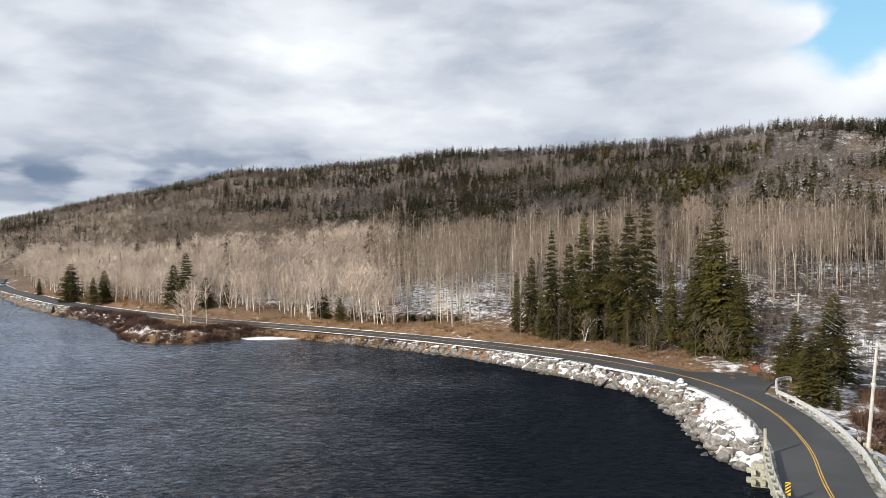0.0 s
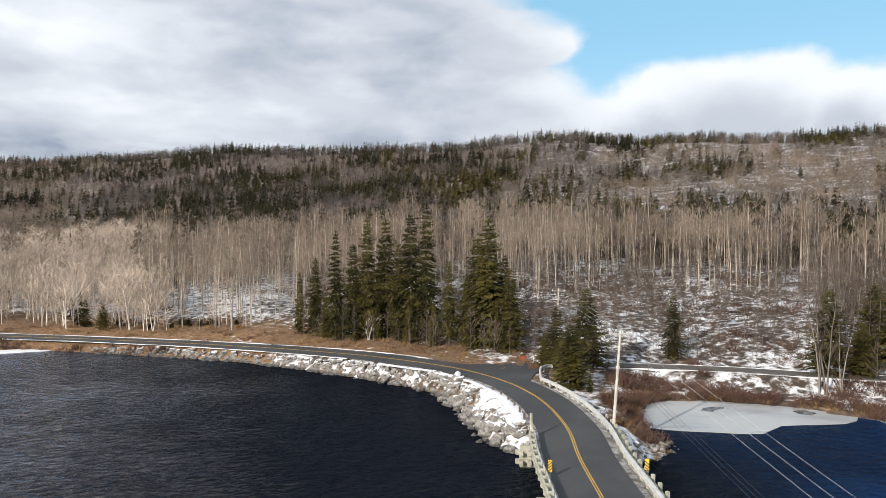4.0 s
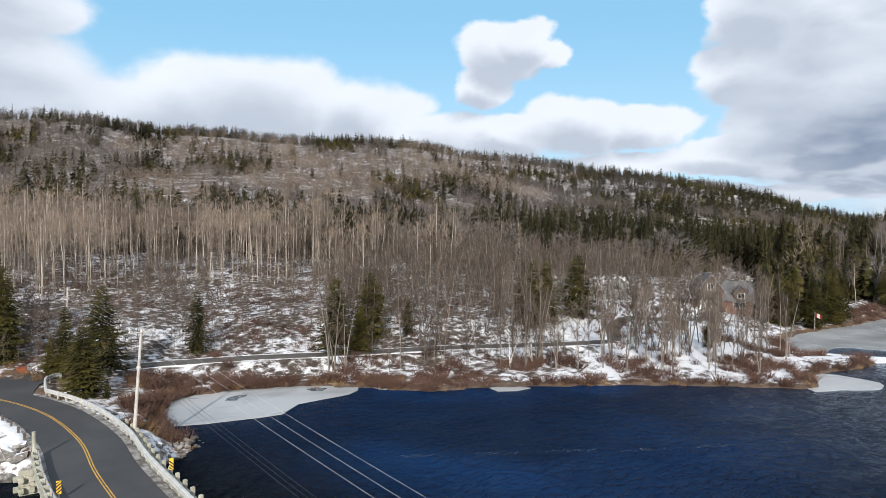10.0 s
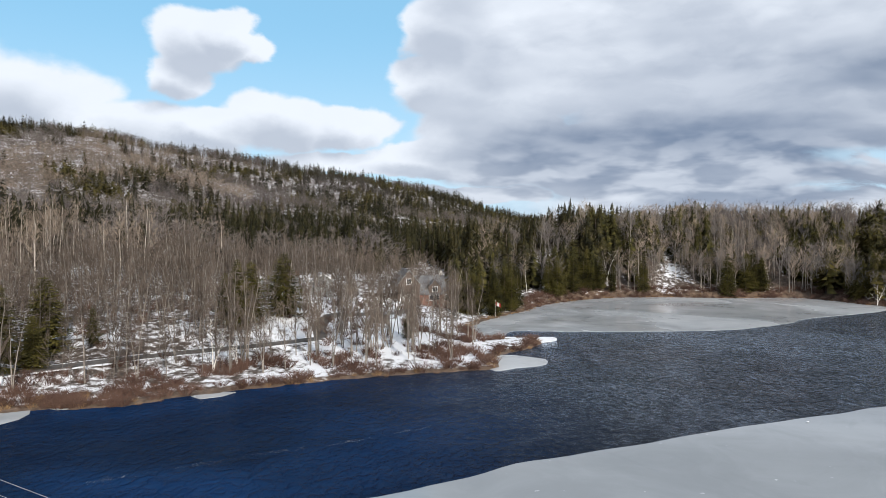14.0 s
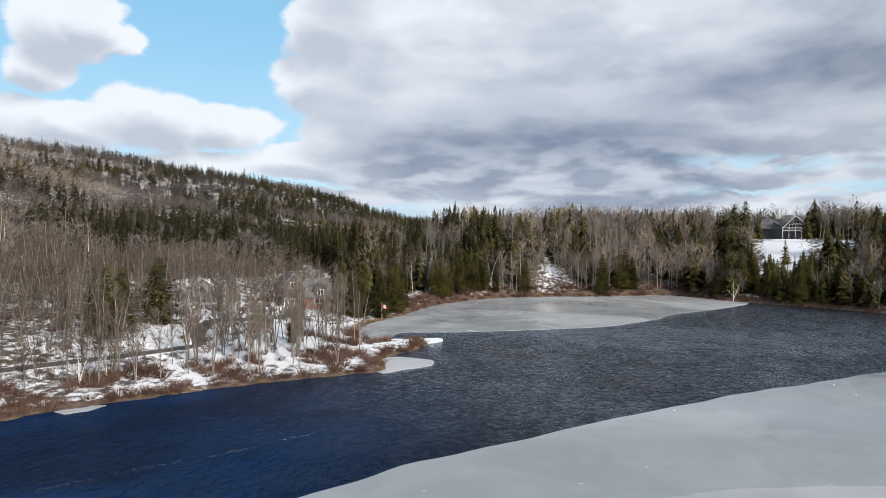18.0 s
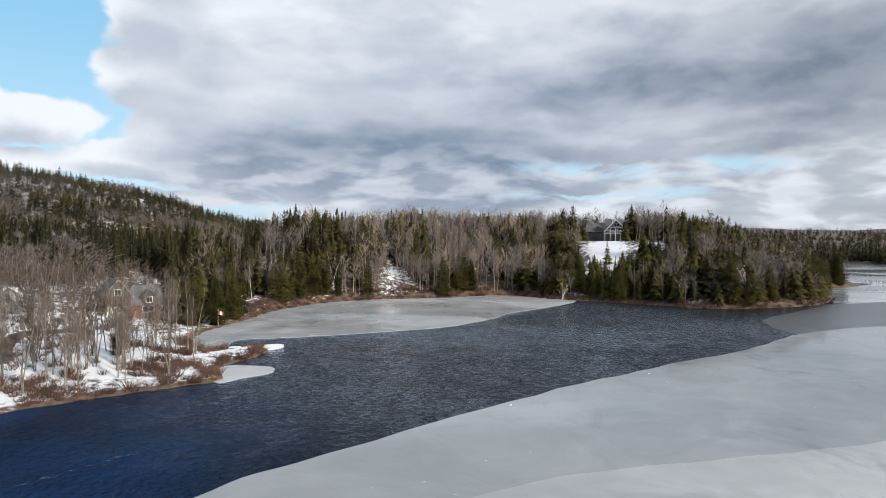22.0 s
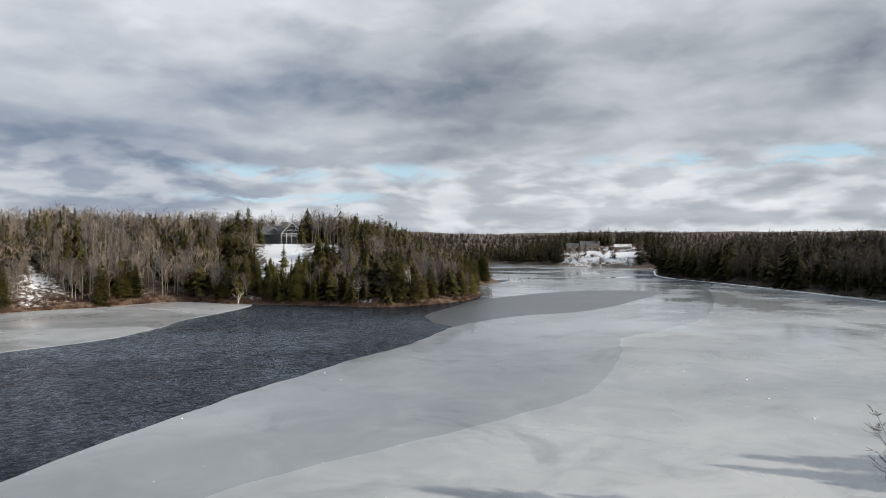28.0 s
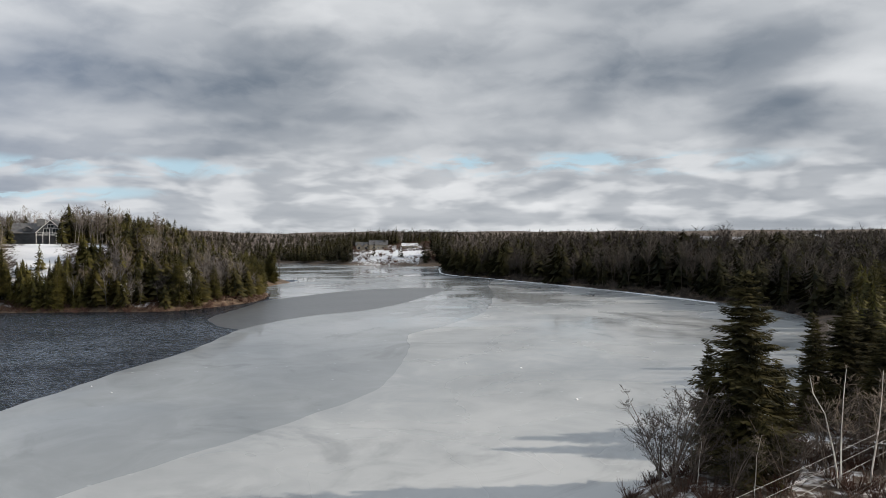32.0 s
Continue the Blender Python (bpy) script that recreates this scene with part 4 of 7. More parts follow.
def merge(kind_arrays, where, scale, turn, mats_of):
    """Joins many transformed copies of (trunk, crown) arrays into one soup with material slots."""
    V, F, M, n = [], [], [], 0
    pick = np.random.RandomState(5).randint(0, len(kind_arrays), len(where))
    for k, (tr, cr) in enumerate(kind_arrays):
        ids = np.nonzero(pick == k)[0]
        if not len(ids):
            continue
        v = np.concatenate([tr[0], cr[0]])
        f = np.concatenate([tr[1], cr[1] + len(tr[0])])
        m = np.concatenate([np.zeros(len(tr[1])), np.ones(len(cr[1]))])
        c, s = np.cos(turn[ids])[:, None], np.sin(turn[ids])[:, None]
        sc = scale[ids]
        x = (v[None, :, 0] * c - v[None, :, 1] * s) * sc[:, :1] + where[ids, 0:1]
        y = (v[None, :, 0] * s + v[None, :, 1] * c) * sc[:, :1] + where[ids, 1:2]
        z = v[None, :, 2] * sc[:, 1:] + where[ids, 2:3]
        V.append(np.stack([x, y, z], 2).reshape(-1, 3))
        F.append((f[None] + (np.arange(len(ids)) * len(v))[:, None, None] + n).reshape(-1, 3))
        M.append(np.tile(m, len(ids)))
        n += len(ids) * len(v)
    return np.concatenate(V), np.concatenate(F), np.concatenate(M)


def scatter(seed, count, az, r, keep, power=1.0):
    """Random places in a sector, kept by a test."""
    rnd = np.random.RandomState(seed)
    a = np.radians(az[0] + (az[1] - az[0]) * rnd.rand(count))
    q = np.sqrt(r[0] ** 2 + (r[1] ** 2 - r[0] ** 2) * rnd.rand(count) ** power)
    x, y = q * np.sin(a), q * np.cos(a)
    ok = keep(x, y, np.degrees(a), q)
    return np.stack([x[ok], y[ok], terrain(x[ok], y[ok]) - 0.1], 1)


def clear_of_roads(x, y, d=6.0):
    return (road_distance(x, y) > d) & (lane_distance(x, y) > d * 0.55)



def far_tree(rnd, h=1.0, rad=0.24, k=19, low=0.25, sprays=2, tw=0.014, up=0.35):
    """A leafless tree seen from afar: a stem and a crown of slender blades."""
    trunk, crown = Soup(), Soup()
    bow = 0.05 * rnd.randn(2)
    trunk.tube([[0, 0, 0], [bow[0] * h * 0.5, bow[1] * h * 0.5, h * 0.45], [bow[0] * h, bow[1] * h, h * 0.85]], [0.009 * h, 0.006 * h, 0.002 * h], 3)
    q = low + (0.9 - low) * rnd.rand(k)
    a = rnd.rand(k) * 6.3
    p = np.stack([bow[0] * h * q, bow[1] * h * q, q * h], 1)
    e = p + np.stack([np.cos(a), np.sin(a), up + 0.9 * rnd.rand(k)], 1) * (rad * 1.25 * h * (1.15 - q) * (0.9 + 0.6 * rnd.rand(k)))[:, None]
    crown.blades(p, e, np.full(k, tw * 0.95 * h), rnd)
    for s in range(sprays):
        u = 0.4 + 0.55 * rnd.rand(k)
        st = p + (e - p) * u[:, None]
        crown.blades(st, st + unit((e - p) * 2 + 0.25 * h * rnd.randn(k, 3)) * (0.16 * h), np.full(k, tw * 1.05 * h), rnd)
    return trunk.arrays(), crown.arrays()


def spire(rnd, rad=0.15, whorls=16, per=6, low=0.08, ragged=0.4, wide=0.34, round_=0.8):
    """A slender spruce seen from afar: whorls of short hanging boughs round a pointed leader."""
    trunk, crown = Soup(), Soup()
    trunk.tube([[0, 0, 0], [0, 0, 0.7]], [0.014, 0.004], 3)
    bend = 0.03 * rnd.randn(2)
    for i in range(whorls):
        q = (i + rnd.rand()) / whorls
        zz = low + (0.97 - low) * q
        k = max(3, int(round(per * (1 - 0.45 * q))))
        a = rnd.rand() * 6.3 + np.arange(k) * 2 * np.pi / k + rnd.randn(k) * 0.35
        ln = rad * (0.07 + 0.93 * (1 - q) ** round_) * (1 - ragged + 1.6 * ragged * rnd.rand(k)) * min(1, 0.72 + 3 * q)
        w = wide * (0.7 + 0.6 * rnd.rand(k))
        drop = zz - ln * (0.22 + 0.55 * rnd.rand(k)) * (1 - 0.5 * q)
        c = np.array([bend[0] * zz, bend[1] * zz, 0])
        top = np.stack([0 * a, 0 * a, np.full(k, zz + 0.035)], 1) + c
        one = np.stack([np.cos(a - w) * ln * 0.8, np.sin(a - w) * ln * 0.8, drop - 0.02 * rnd.rand(k)], 1) + c
        tip = np.stack([np.cos(a + w * 0.5) * ln, np.sin(a + w * 0.5) * ln, drop], 1) + c
        crown.add(np.stack([top, one, tip], 1).reshape(-1, 3), np.arange(3 * k).reshape(-1, 3))
    crown.blades([[*(bend * 0.9), 0.9]] * 2, [[*bend, 1.03]] * 2, np.full(2, 0.022), rnd)
    return trunk.arrays(), crown.arrays()


SPRUCES = [spruce(rs_(10 + i), 1.0, 0.20 + 0.03 * (i % 3), 40, 8, 4, 0.04 + 0.03 * (i % 2), 0.36, 0.95) for i in range(5)]
SPRUCE_NEAR = [spruce(rs_(15 + i), 1.0, 0.25 - 0.02 * i, 50, 9, 14, 0.03, 0.40, 0.60, 0.40) for i in range(3)]
SPRUCE_BLUFF = [spire(rs_(120 + i), 0.15 + 0.018 * i, 26, 8, 0.05 + 0.05 * (i % 3), 0.7) for i in range(6)]
SPRUCE_MID = [spire(rs_(20 + i), 0.16 + 0.02 * i, 30, 8, 0.05, 0.7) for i in range(5)]
SPRUCE_FAR = [spire(rs_(30 + i), 0.17 + 0.02 * i, 13, 6, 0.06, 0.65, 0.46) for i in range(5)]
PINES = [spire(rs_(130 + i), 0.20 + 0.02 * i, 26, 11, 0.18, 0.95, 0.26, 0.5) for i in range(6)]
PINES_FAR = [spire(rs_(140 + i), 0.22 + 0.02 * i, 11, 7, 0.15, 0.9, 0.42, 0.45) for i in range(5)]
POPLARS = [bare_tree(rs_(40 + i), 1.0, 0.44 + 0.04 * (i % 3), 30, 0.16, 1.5, 4, 7, 0.0027, 0.0062, 1, 0.03) for i in range(6)]
MAPLES = [bare_tree(rs_(50 + i), 1.0, 0.26, 32, 0.18, 1.7, 5, 7, 0.0027, 0.0080, 1 + (i % 4) // 2, 0.03) for i in range(5)]
BIRCHES = [bare_tree(rs_(60 + i), 1.0, 0.35, 24, 0.20, 1.0, 5, 7, 0.0024, 0.0058, 1 + i % 2, 0.05) for i in range(3)]
BARE_MID = [bare_tree(rs_(70 + i), 1.0, 0.40, 16, 0.24, 1.2, 3, 9, 0.0036, 0.0060, 1, 0.03, False) for i in range(6)]
BUSHY = [bare_tree(rs_(75 + i), 1.0, 0.20, 17, 0.20, 1.6, 3, 6, 0.0058, 0.0065, 1 + i % 2, 0.04, False) for i in range(5)]
SLENDER = [far_tree(rs_(280 + i), 1.0, 0.17, 26, 0.30, 2, 0.0095, 1.3) for i in range(6)]
BARE_FAR = [far_tree(rs_(80 + i)) for i in range(6)]
FLUFFY = [far_tree(rs_(180 + i), 1.0, 0.34, 34, 0.12, 3, 0.0085) for i in range(6)]
SHRUBS = [bare_tree(rs_(190 + i), 1.0, 0.06, 66, 0.34, 1.1, 5, 8, 0.0034, 0.0060, 5, 0.04) for i in range(3)]


def tree_maker(name, arrays, bark, crown_mat, label):
    """Source trees with their parts, to be copied."""
    out = []
    for tr, cr in arrays:
        out.append((tri_mesh("trunk", tr[0], tr[1], (bark,), smooth=True), tri_mesh("crown", cr[0], cr[1], (crown_mat,))))
    first = {}

    def plant(x, y, z, height, wide=1.0, turn=0.0, variant=0, lab=None, group=""):
        key = variant % len(out)
        m = Matrix.Translation((x, y, z)) @ Matrix.Rotation(turn, 4, "Z") @ Matrix.Diagonal((height * wide, height * wide, height, 1))
        root = new(name)
        root.matrix_world = m
        tagged(root, lab or label, "tree", group)
        for nm, me in zip(("trunk", "crown"), out[key]):
            ch = new(nm, me)
            ch.parent = root
        return root
    return plant


plant_spruce = tree_maker("spruce_tree", SPRUCES, M_SPRUCE_BARK, M_NEEDLE, "dark green spruce on a snowy slope")
plant_poplar = tree_maker("bare_poplar", POPLARS, M_POPLAR, M_TWIG, "tall leafless poplar with pale grey trunk")
plant_shrub = tree_maker("bare_shrub", SHRUBS, M_SPRUCE_BARK, M_DARK_TWIG, "dark many-stemmed bare shrub on the shore")
plant_maple = tree_maker("bare_maple", MAPLES, M_BARK, M_GREY_TWIG, "leafless grey maple with spreading twigs")
plant_birch = tree_maker("white_birch", BIRCHES, M_BIRCH, M_TWIG, "leafless birch with a white trunk")


def plant_all(plant, pts, h, wide, seed, group, lab=None):
    rnd = rs_(seed)
    for i, (x, y, z) in enumerate(pts):
        plant(x, y, z, h[0] + (h[1] - h[0]) * rnd.rand(), wide[0] + (wide[1] - wide[0]) * rnd.rand(), rnd.rand() * 6.3, i, lab, group)


# belt of poplars on the lower slope
belt = scatter(101, 9500, (-34, 72), (90, 470), lambda x, y, a, r: (shore_distance(x, y) > 14) & clear_of_roads(x, y, 8)
               & (r > np.interp(a, AZ, SHORE_R) + np.interp(a, [-40, 0, 10, 24, 34, 60, 72], [16, 20, 36, 62, 74, 60, 40])) & (r < np.interp(a, AZ, SHORE_R) + 135), 1.3)
belt = belt[np.argsort(np.hypot(belt[:, 0], belt[:, 1]))]
east = np.degrees(np.arctan2(belt[:, 0], belt[:, 1])) > -6
b_az = np.degrees(np.arctan2(belt[:, 0], belt[:, 1]))
b_cut = 47 + 9 * rs_(14).randn(len(belt))
tall, bushy, grey = belt[east & (b_az < b_cut)], belt[~east], belt[east & (b_az >= b_cut)]
plant_all(plant_poplar, tall[:560:2], (12, 19.5), (0.8, 1.3), 1, "poplars on the slope")
rest = np.concatenate([tall[1:560:2], tall[560:][rs_(11).permutation(len(tall) - 560)[:800]]])
plant_all(plant_birch, bushy[:120:8], (8, 12), (0.9, 1.3), 2, "birches by the lake road")



def woods(name, kinds, pts, h, mats, label, seed, wide=(0.85, 1.2)):
    rnd = rs_(seed)
    k = len(pts)
    hh = rnd.uniform(h[0], h[1], k) * (1 + 0.22 * lumps(pts[:, 0], pts[:, 1], 17, 7.0) + 0.12 * lumps(pts[:, 0], pts[:, 1], 5, 1.0))
    v, f, m = merge(kinds, pts, np.stack([hh * rnd.uniform(wide[0], wide[1], k), hh], 1), rnd.rand(k) * 6.3, None)
    return tagged(new(name, tri_mesh(name, v, f, mats, m)), label, "woods", kind="stuff")


woods("poplar_wood", BARE_MID, rest, (13, 19), (M_POPLAR, M_TWIG), "grey-brown leafless wood on the slope", 4)
west_all = scatter(103, 30000, (-41, -4), (130, 900), lambda x, y, a, r: (shore_distance(x, y) > 13) & clear_of_roads(x, y, 8) & (r < np.interp(a, AZ, SHORE_R) + 190), 1.1)
edge_w = west_all[:90]
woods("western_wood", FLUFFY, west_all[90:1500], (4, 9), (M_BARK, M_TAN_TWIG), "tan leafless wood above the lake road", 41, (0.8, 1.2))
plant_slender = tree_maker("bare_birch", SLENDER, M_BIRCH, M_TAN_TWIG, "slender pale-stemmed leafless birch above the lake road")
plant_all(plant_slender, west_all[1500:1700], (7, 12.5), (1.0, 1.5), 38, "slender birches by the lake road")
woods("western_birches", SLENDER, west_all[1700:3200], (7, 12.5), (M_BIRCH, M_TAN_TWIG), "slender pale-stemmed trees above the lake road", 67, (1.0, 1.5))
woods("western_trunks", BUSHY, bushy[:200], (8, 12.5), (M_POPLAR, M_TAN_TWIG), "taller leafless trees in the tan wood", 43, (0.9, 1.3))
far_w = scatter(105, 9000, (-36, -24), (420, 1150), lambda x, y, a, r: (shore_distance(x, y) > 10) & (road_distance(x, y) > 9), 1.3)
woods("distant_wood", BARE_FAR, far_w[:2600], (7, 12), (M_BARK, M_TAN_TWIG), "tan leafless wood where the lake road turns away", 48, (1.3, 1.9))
woods("distant_conifers", SPRUCE_FAR, far_w[2600:2850], (7, 13), (M_SPRUCE_BARK, M_NEEDLE_FAR), "scattered conifers in the distant tan wood", 49, (0.9, 1.3))
woods("roadside_conifers", SPRUCE_FAR, edge_w, (6, 12), (M_SPRUCE_BARK, M_NEEDLE_FAR), "scattered conifers in the leafless wood", 47, (0.9, 1.3))
woods("grey_wood", BUSHY, grey[rs_(13).permutation(len(grey))[:700]], (8, 14), (M_BARK, M_GREY_TWIG), "grey leafless maples behind the marsh", 42, (0.9, 1.3))


# woods on the hill: hardwood and conifer stands, sorted partly by sun and cloud shade
def stand(x, y):
    return 0.9 * lumps(x, y, 60, 1.0) + 0.8 * lumps(x, y, 19, 3.0) + 0.35 * np.exp(-((np.hypot(x, y) - 330) / 60) ** 2) + 0.55 * np.exp(-((np.degrees(np.arctan2(x, y)) - 9) / 18) ** 2 - ((np.hypot(x, y) - 560) / 260) ** 2) + 0.3 * smoothstep(np.hypot(x, y), 800, 950) + 0.30 * np.exp(-((np.degrees(np.arctan2(x, y)) - 68) / 15) ** 2 - ((np.hypot(x, y) - 400) / 110) ** 2) - 0.45 * np.exp(-((np.degrees(np.arctan2(x, y)) - 48) / 13) ** 2 - ((np.hypot(x, y) - 680) / 170) ** 2) - 0.4 * (1 - smoothstep(np.degrees(np.arctan2(x, y)), -22, -8))


def hill_zone(x, y, a, r):
    rs, rr = np.interp(a, AZ, SHORE_R), np.interp(a, AZ, RIDGE_R)
    return (r > rs + 118) & (r < rr * 1.05) & (shore_distance(x, y) > 50)


hill_bare = scatter(201, 41000, (-35, 88), (200, 1800), lambda x, y, a, r: hill_zone(x, y, a, r) & (stand(x, y) < 0.30 - 0.6 * smoothstep(a, 60, 80)), 1.45)
# A paler twig colour stands in for sunlight on ridge and upper slope.
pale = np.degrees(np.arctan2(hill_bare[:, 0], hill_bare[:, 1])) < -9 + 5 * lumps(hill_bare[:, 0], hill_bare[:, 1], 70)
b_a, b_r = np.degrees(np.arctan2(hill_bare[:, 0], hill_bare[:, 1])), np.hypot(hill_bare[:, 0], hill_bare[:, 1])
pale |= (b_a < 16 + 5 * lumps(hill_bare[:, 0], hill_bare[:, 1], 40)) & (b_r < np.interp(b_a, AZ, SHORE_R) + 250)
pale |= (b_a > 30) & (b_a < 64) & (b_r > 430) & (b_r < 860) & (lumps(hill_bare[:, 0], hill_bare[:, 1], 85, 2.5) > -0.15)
woods("pale_hardwoods", BARE_FAR, hill_bare[pale], (9, 14), (M_BARK, M_TWIG), "hardwoods on the ridge with sunlight put into their pale tan", 50, (1.15, 1.6))
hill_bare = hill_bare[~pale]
# These hardwoods carry the hill's cloud shadow in their twig colour.
woods("hill_hardwoods", BARE_FAR, hill_bare, (9, 14), (M_GREY_TWIG, M_SHADED_TWIG), "leafless hardwoods covering the hill", 5, (1.15, 1.6))
hill_dark = scatter(202, 40000, (-35, 88), (200, 1800), lambda x, y, a, r: hill_zone(x, y, a, r) & ~((a < 14) & (r < np.interp(a, AZ, SHORE_R) + 240) & (lumps(x, y, 15, 6.0) < 0.5)) & ((stand(x, y) > 0.10 - 0.6 * smoothstep(a, 60, 80)) | (r > np.interp(a, AZ, RIDGE_R) * 0.95)), 1.45)
dark_near = (np.hypot(hill_dark[:, 0], hill_dark[:, 1]) < 400) & (np.degrees(np.arctan2(hill_dark[:, 0], hill_dark[:, 1])) > 45)
woods("shoulder_spruces", SPRUCE_BLUFF, hill_dark[dark_near][:1100], (9, 16), (M_SPRUCE_BARK, M_NEEDLE_FAR), "dark spruces on the hill's shoulder", 61)
hill_dark = hill_dark[~dark_near]
h_a, h_r = np.degrees(np.arctan2(hill_dark[:, 0], hill_dark[:, 1])), np.hypot(hill_dark[:, 0], hill_dark[:, 1])
# The sunlit patch is painted by giving some conifers lighter yellow-green needles.
sunny = (h_a > 12) & (h_a < 86) & (h_r > 420) & (h_r < 930) & (lumps(hill_dark[:, 0], hill_dark[:, 1], 48, 8.0) > 0.12)
woods("hill_pines", PINES_FAR, hill_dark[sunny], (8, 13), (M_SPRUCE_BARK, M_NEEDLE_YELLOW), "conifers on the hill in a sunlit yellow-green tint", 66)
woods("hill_spruces", SPRUCE_FAR, hill_dark[~sunny], (9, 16), (M_SPRUCE_BARK, M_NEEDLE_FAR), "dark spruce stands on the hill", 6, (0.9, 1.35))

# bluff round the cove and the headland
def bluff_ok(x, y, a, r):
    """Off the water, the gully and the two snowy lawns."""
    gully = (np.abs(a - 97.5 + 0.7 * lumps(x, y, 14)) < 0.32) & (r < 290)
    lawn_a = (a > 113.0 + 0.3 * lumps(x, y, 8)) & (a < 116.5 + 0.3 * lumps(x, y, 7, 2.0)) & (r > 243) & (r < 335)
    lawn_b = (a > 116.4) & (a < 119.8) & (r > 250) & (r < 305)
    return (shore_distance(x, y) > 1.6) & ~gully & ~lawn_a & ~lawn_b


bluff_dark = scatter(301, 4200, (80, 132), (180, 350), lambda x, y, a, r: bluff_ok(x, y, a, r) & (lumps(x, y, 13, 5.0) + 0.5 * lumps(x, y, 5, 8.0) > 0.05 - 0.25 * (a > 118) - 0.35 * (a < 95.5)))
bluff_dark = bluff_dark[np.argsort(shore_distance(bluff_dark[:, 0], bluff_dark[:, 1]))]
plant_all(plant_spruce, bluff_dark[:170:2], (9, 15), (0.85, 1.15), 31, "spruces round the cove", "dark green spruce on the wooded bluff")
plant_cove = tree_maker("spruce_tree", SPRUCE_BLUFF, M_SPRUCE_BARK, M_NEEDLE, "slender spruce on the wooded bluff")
plant_all(plant_cove, bluff_dark[170:268], (6, 15.5), (0.95, 1.4), 36, "spruces round the cove")
bluff_dark = bluff_dark[98:]
# Spruces west of this line get the needle colour with painted shade.
shady = np.degrees(np.arctan2(bluff_dark[170:, 0], bluff_dark[170:, 1])) < 91 + 7 * lumps(bluff_dark[170:, 0], bluff_dark[170:, 1], 30)
woods("bluff_spruces", SPRUCE_BLUFF, bluff_dark[170:][shady], (6, 17), (M_SPRUCE_BARK, M_NEEDLE_SHADED), "spruces on the bluff with shade put into their needles", 7, (0.95, 1.35))
woods("bluff_spruces", SPRUCE_BLUFF, bluff_dark[170:][~shady], (5, 15), (M_SPRUCE_BARK, M_NEEDLE), "dark green spruces on the bluff", 68, (1.0, 1.5))
bluff_bare = scatter(302, 7000, (82, 128), (180, 370), lambda x, y, a, r: bluff_ok(x, y, a, r) & (shore_distance(x, y) > 2.5) & ((a > 95) | (lumps(x, y, 9) > 0.1)) & ((a < 111) | (shore_distance(x, y) > 55) | (lumps(x, y, 7, 4.0) > 0.25)))
woods("bluff_hardwoods", SLENDER, bluff_bare[:280], (8.5, 15.5), (M_BARK, M_TWIG), "tan leafless trees among the spruces", 8, (0.9, 1.4))
# Same trees again, with shade put into a darker twig colour.
woods("bluff_hardwoods", SLENDER, bluff_bare[280:1150], (7, 14.5), (M_BARK, M_SHADED_TWIG), "leafless trees among the spruces in a shaded dark brown", 69, (0.9, 1.4))
woods("bluff_poplars", BARE_MID, bluff_bare[1150:1450], (10, 15.5), (M_POPLAR, M_TWIG), "pale leafless trees among the spruces", 81)
point = scatter(304, 2400, (108, 132), (180, 300), lambda x, y, a, r: bluff_ok(x, y, a, r) & (shore_distance(x, y) < 42) & ~((a > 112.4) & (a < 117)))
plant_pine = tree_maker("pine_tree", PINES, M_SPRUCE_BARK, M_NEEDLE_YELLOW, "olive-green pine on the headland")
plant_all(plant_pine, point[:240], (6, 13), (0.9, 1.35), 34, "pines on the headland")
headland_bare = scatter(306, 900, (108, 131), (185, 262), lambda x, y, a, r: bluff_ok(x, y, a, r) & (shore_distance(x, y) < 40) & ~((a > 112.4) & (a < 119.8) & (r > 236)))
woods("headland_hardwoods", SLENDER, headland_bare[:150], (6, 12.5), (M_BARK, M_SHADED_TWIG), "dark leafless trees among the pines", 37, (0.9, 1.4))
lawn = scatter(305, 1200, (112.6, 119.6), (236, 270), lambda x, y, a, r: (shore_distance(x, y) > 2) & (lumps(x, y, 7, 2.0) > 0.0))
woods("lawn_spruces", SPRUCE_MID, lawn[:150], (4, 9.5), (M_SPRUCE_BARK, M_NEEDLE), "young spruces below the bluff house", 35, (1.0, 1.4))
bluff_birch = scatter(303, 90, (84, 131), (180, 300), lambda x, y, a, r: bluff_ok(x, y, a, r) & (shore_distance(x, y) < 30) & (shore_distance(x, y) > 3))
plant_all(plant_birch, bluff_birch[:30], (8, 13), (0.9, 1.4), 33, "birches on the bluff")

# far shore and the south shore
far_ok = lambda x, y, a, r: (shore_distance(x, y) > 4) & ~((np.abs(a - 141.0) < 3.2) & (r < 655) & (lumps(x, y, 8, 3.0) < 0.75)) & ~((np.abs(a - 166) < 3) & (r > 1000))
far_pts = scatter(401, 6000, (118, 181), (215, 1900), lambda x, y, a, r: far_ok(x, y, a, r), 1.5)
kk = lumps(far_pts[:, 0], far_pts[:, 1], 40, 6.0) + 0.5 * lumps(far_pts[:, 0], far_pts[:, 1], 9, 2.0) > 0.0
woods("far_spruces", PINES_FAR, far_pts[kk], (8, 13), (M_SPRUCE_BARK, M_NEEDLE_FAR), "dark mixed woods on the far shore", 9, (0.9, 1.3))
woods("far_hardwoods", BARE_FAR, far_pts[~kk], (10, 15), (M_SHADED_TWIG, M_DARK_TWIG), "leafless woods on the far shore", 10)

shore_s = scatter(402, 9000, (144, 180), (205, 520), lambda x, y, a, r: (shore_distance(x, y) > 1.5) & (shore_distance(x, y) < 75))
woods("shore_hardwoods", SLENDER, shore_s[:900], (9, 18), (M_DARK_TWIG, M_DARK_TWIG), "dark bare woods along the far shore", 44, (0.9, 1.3))
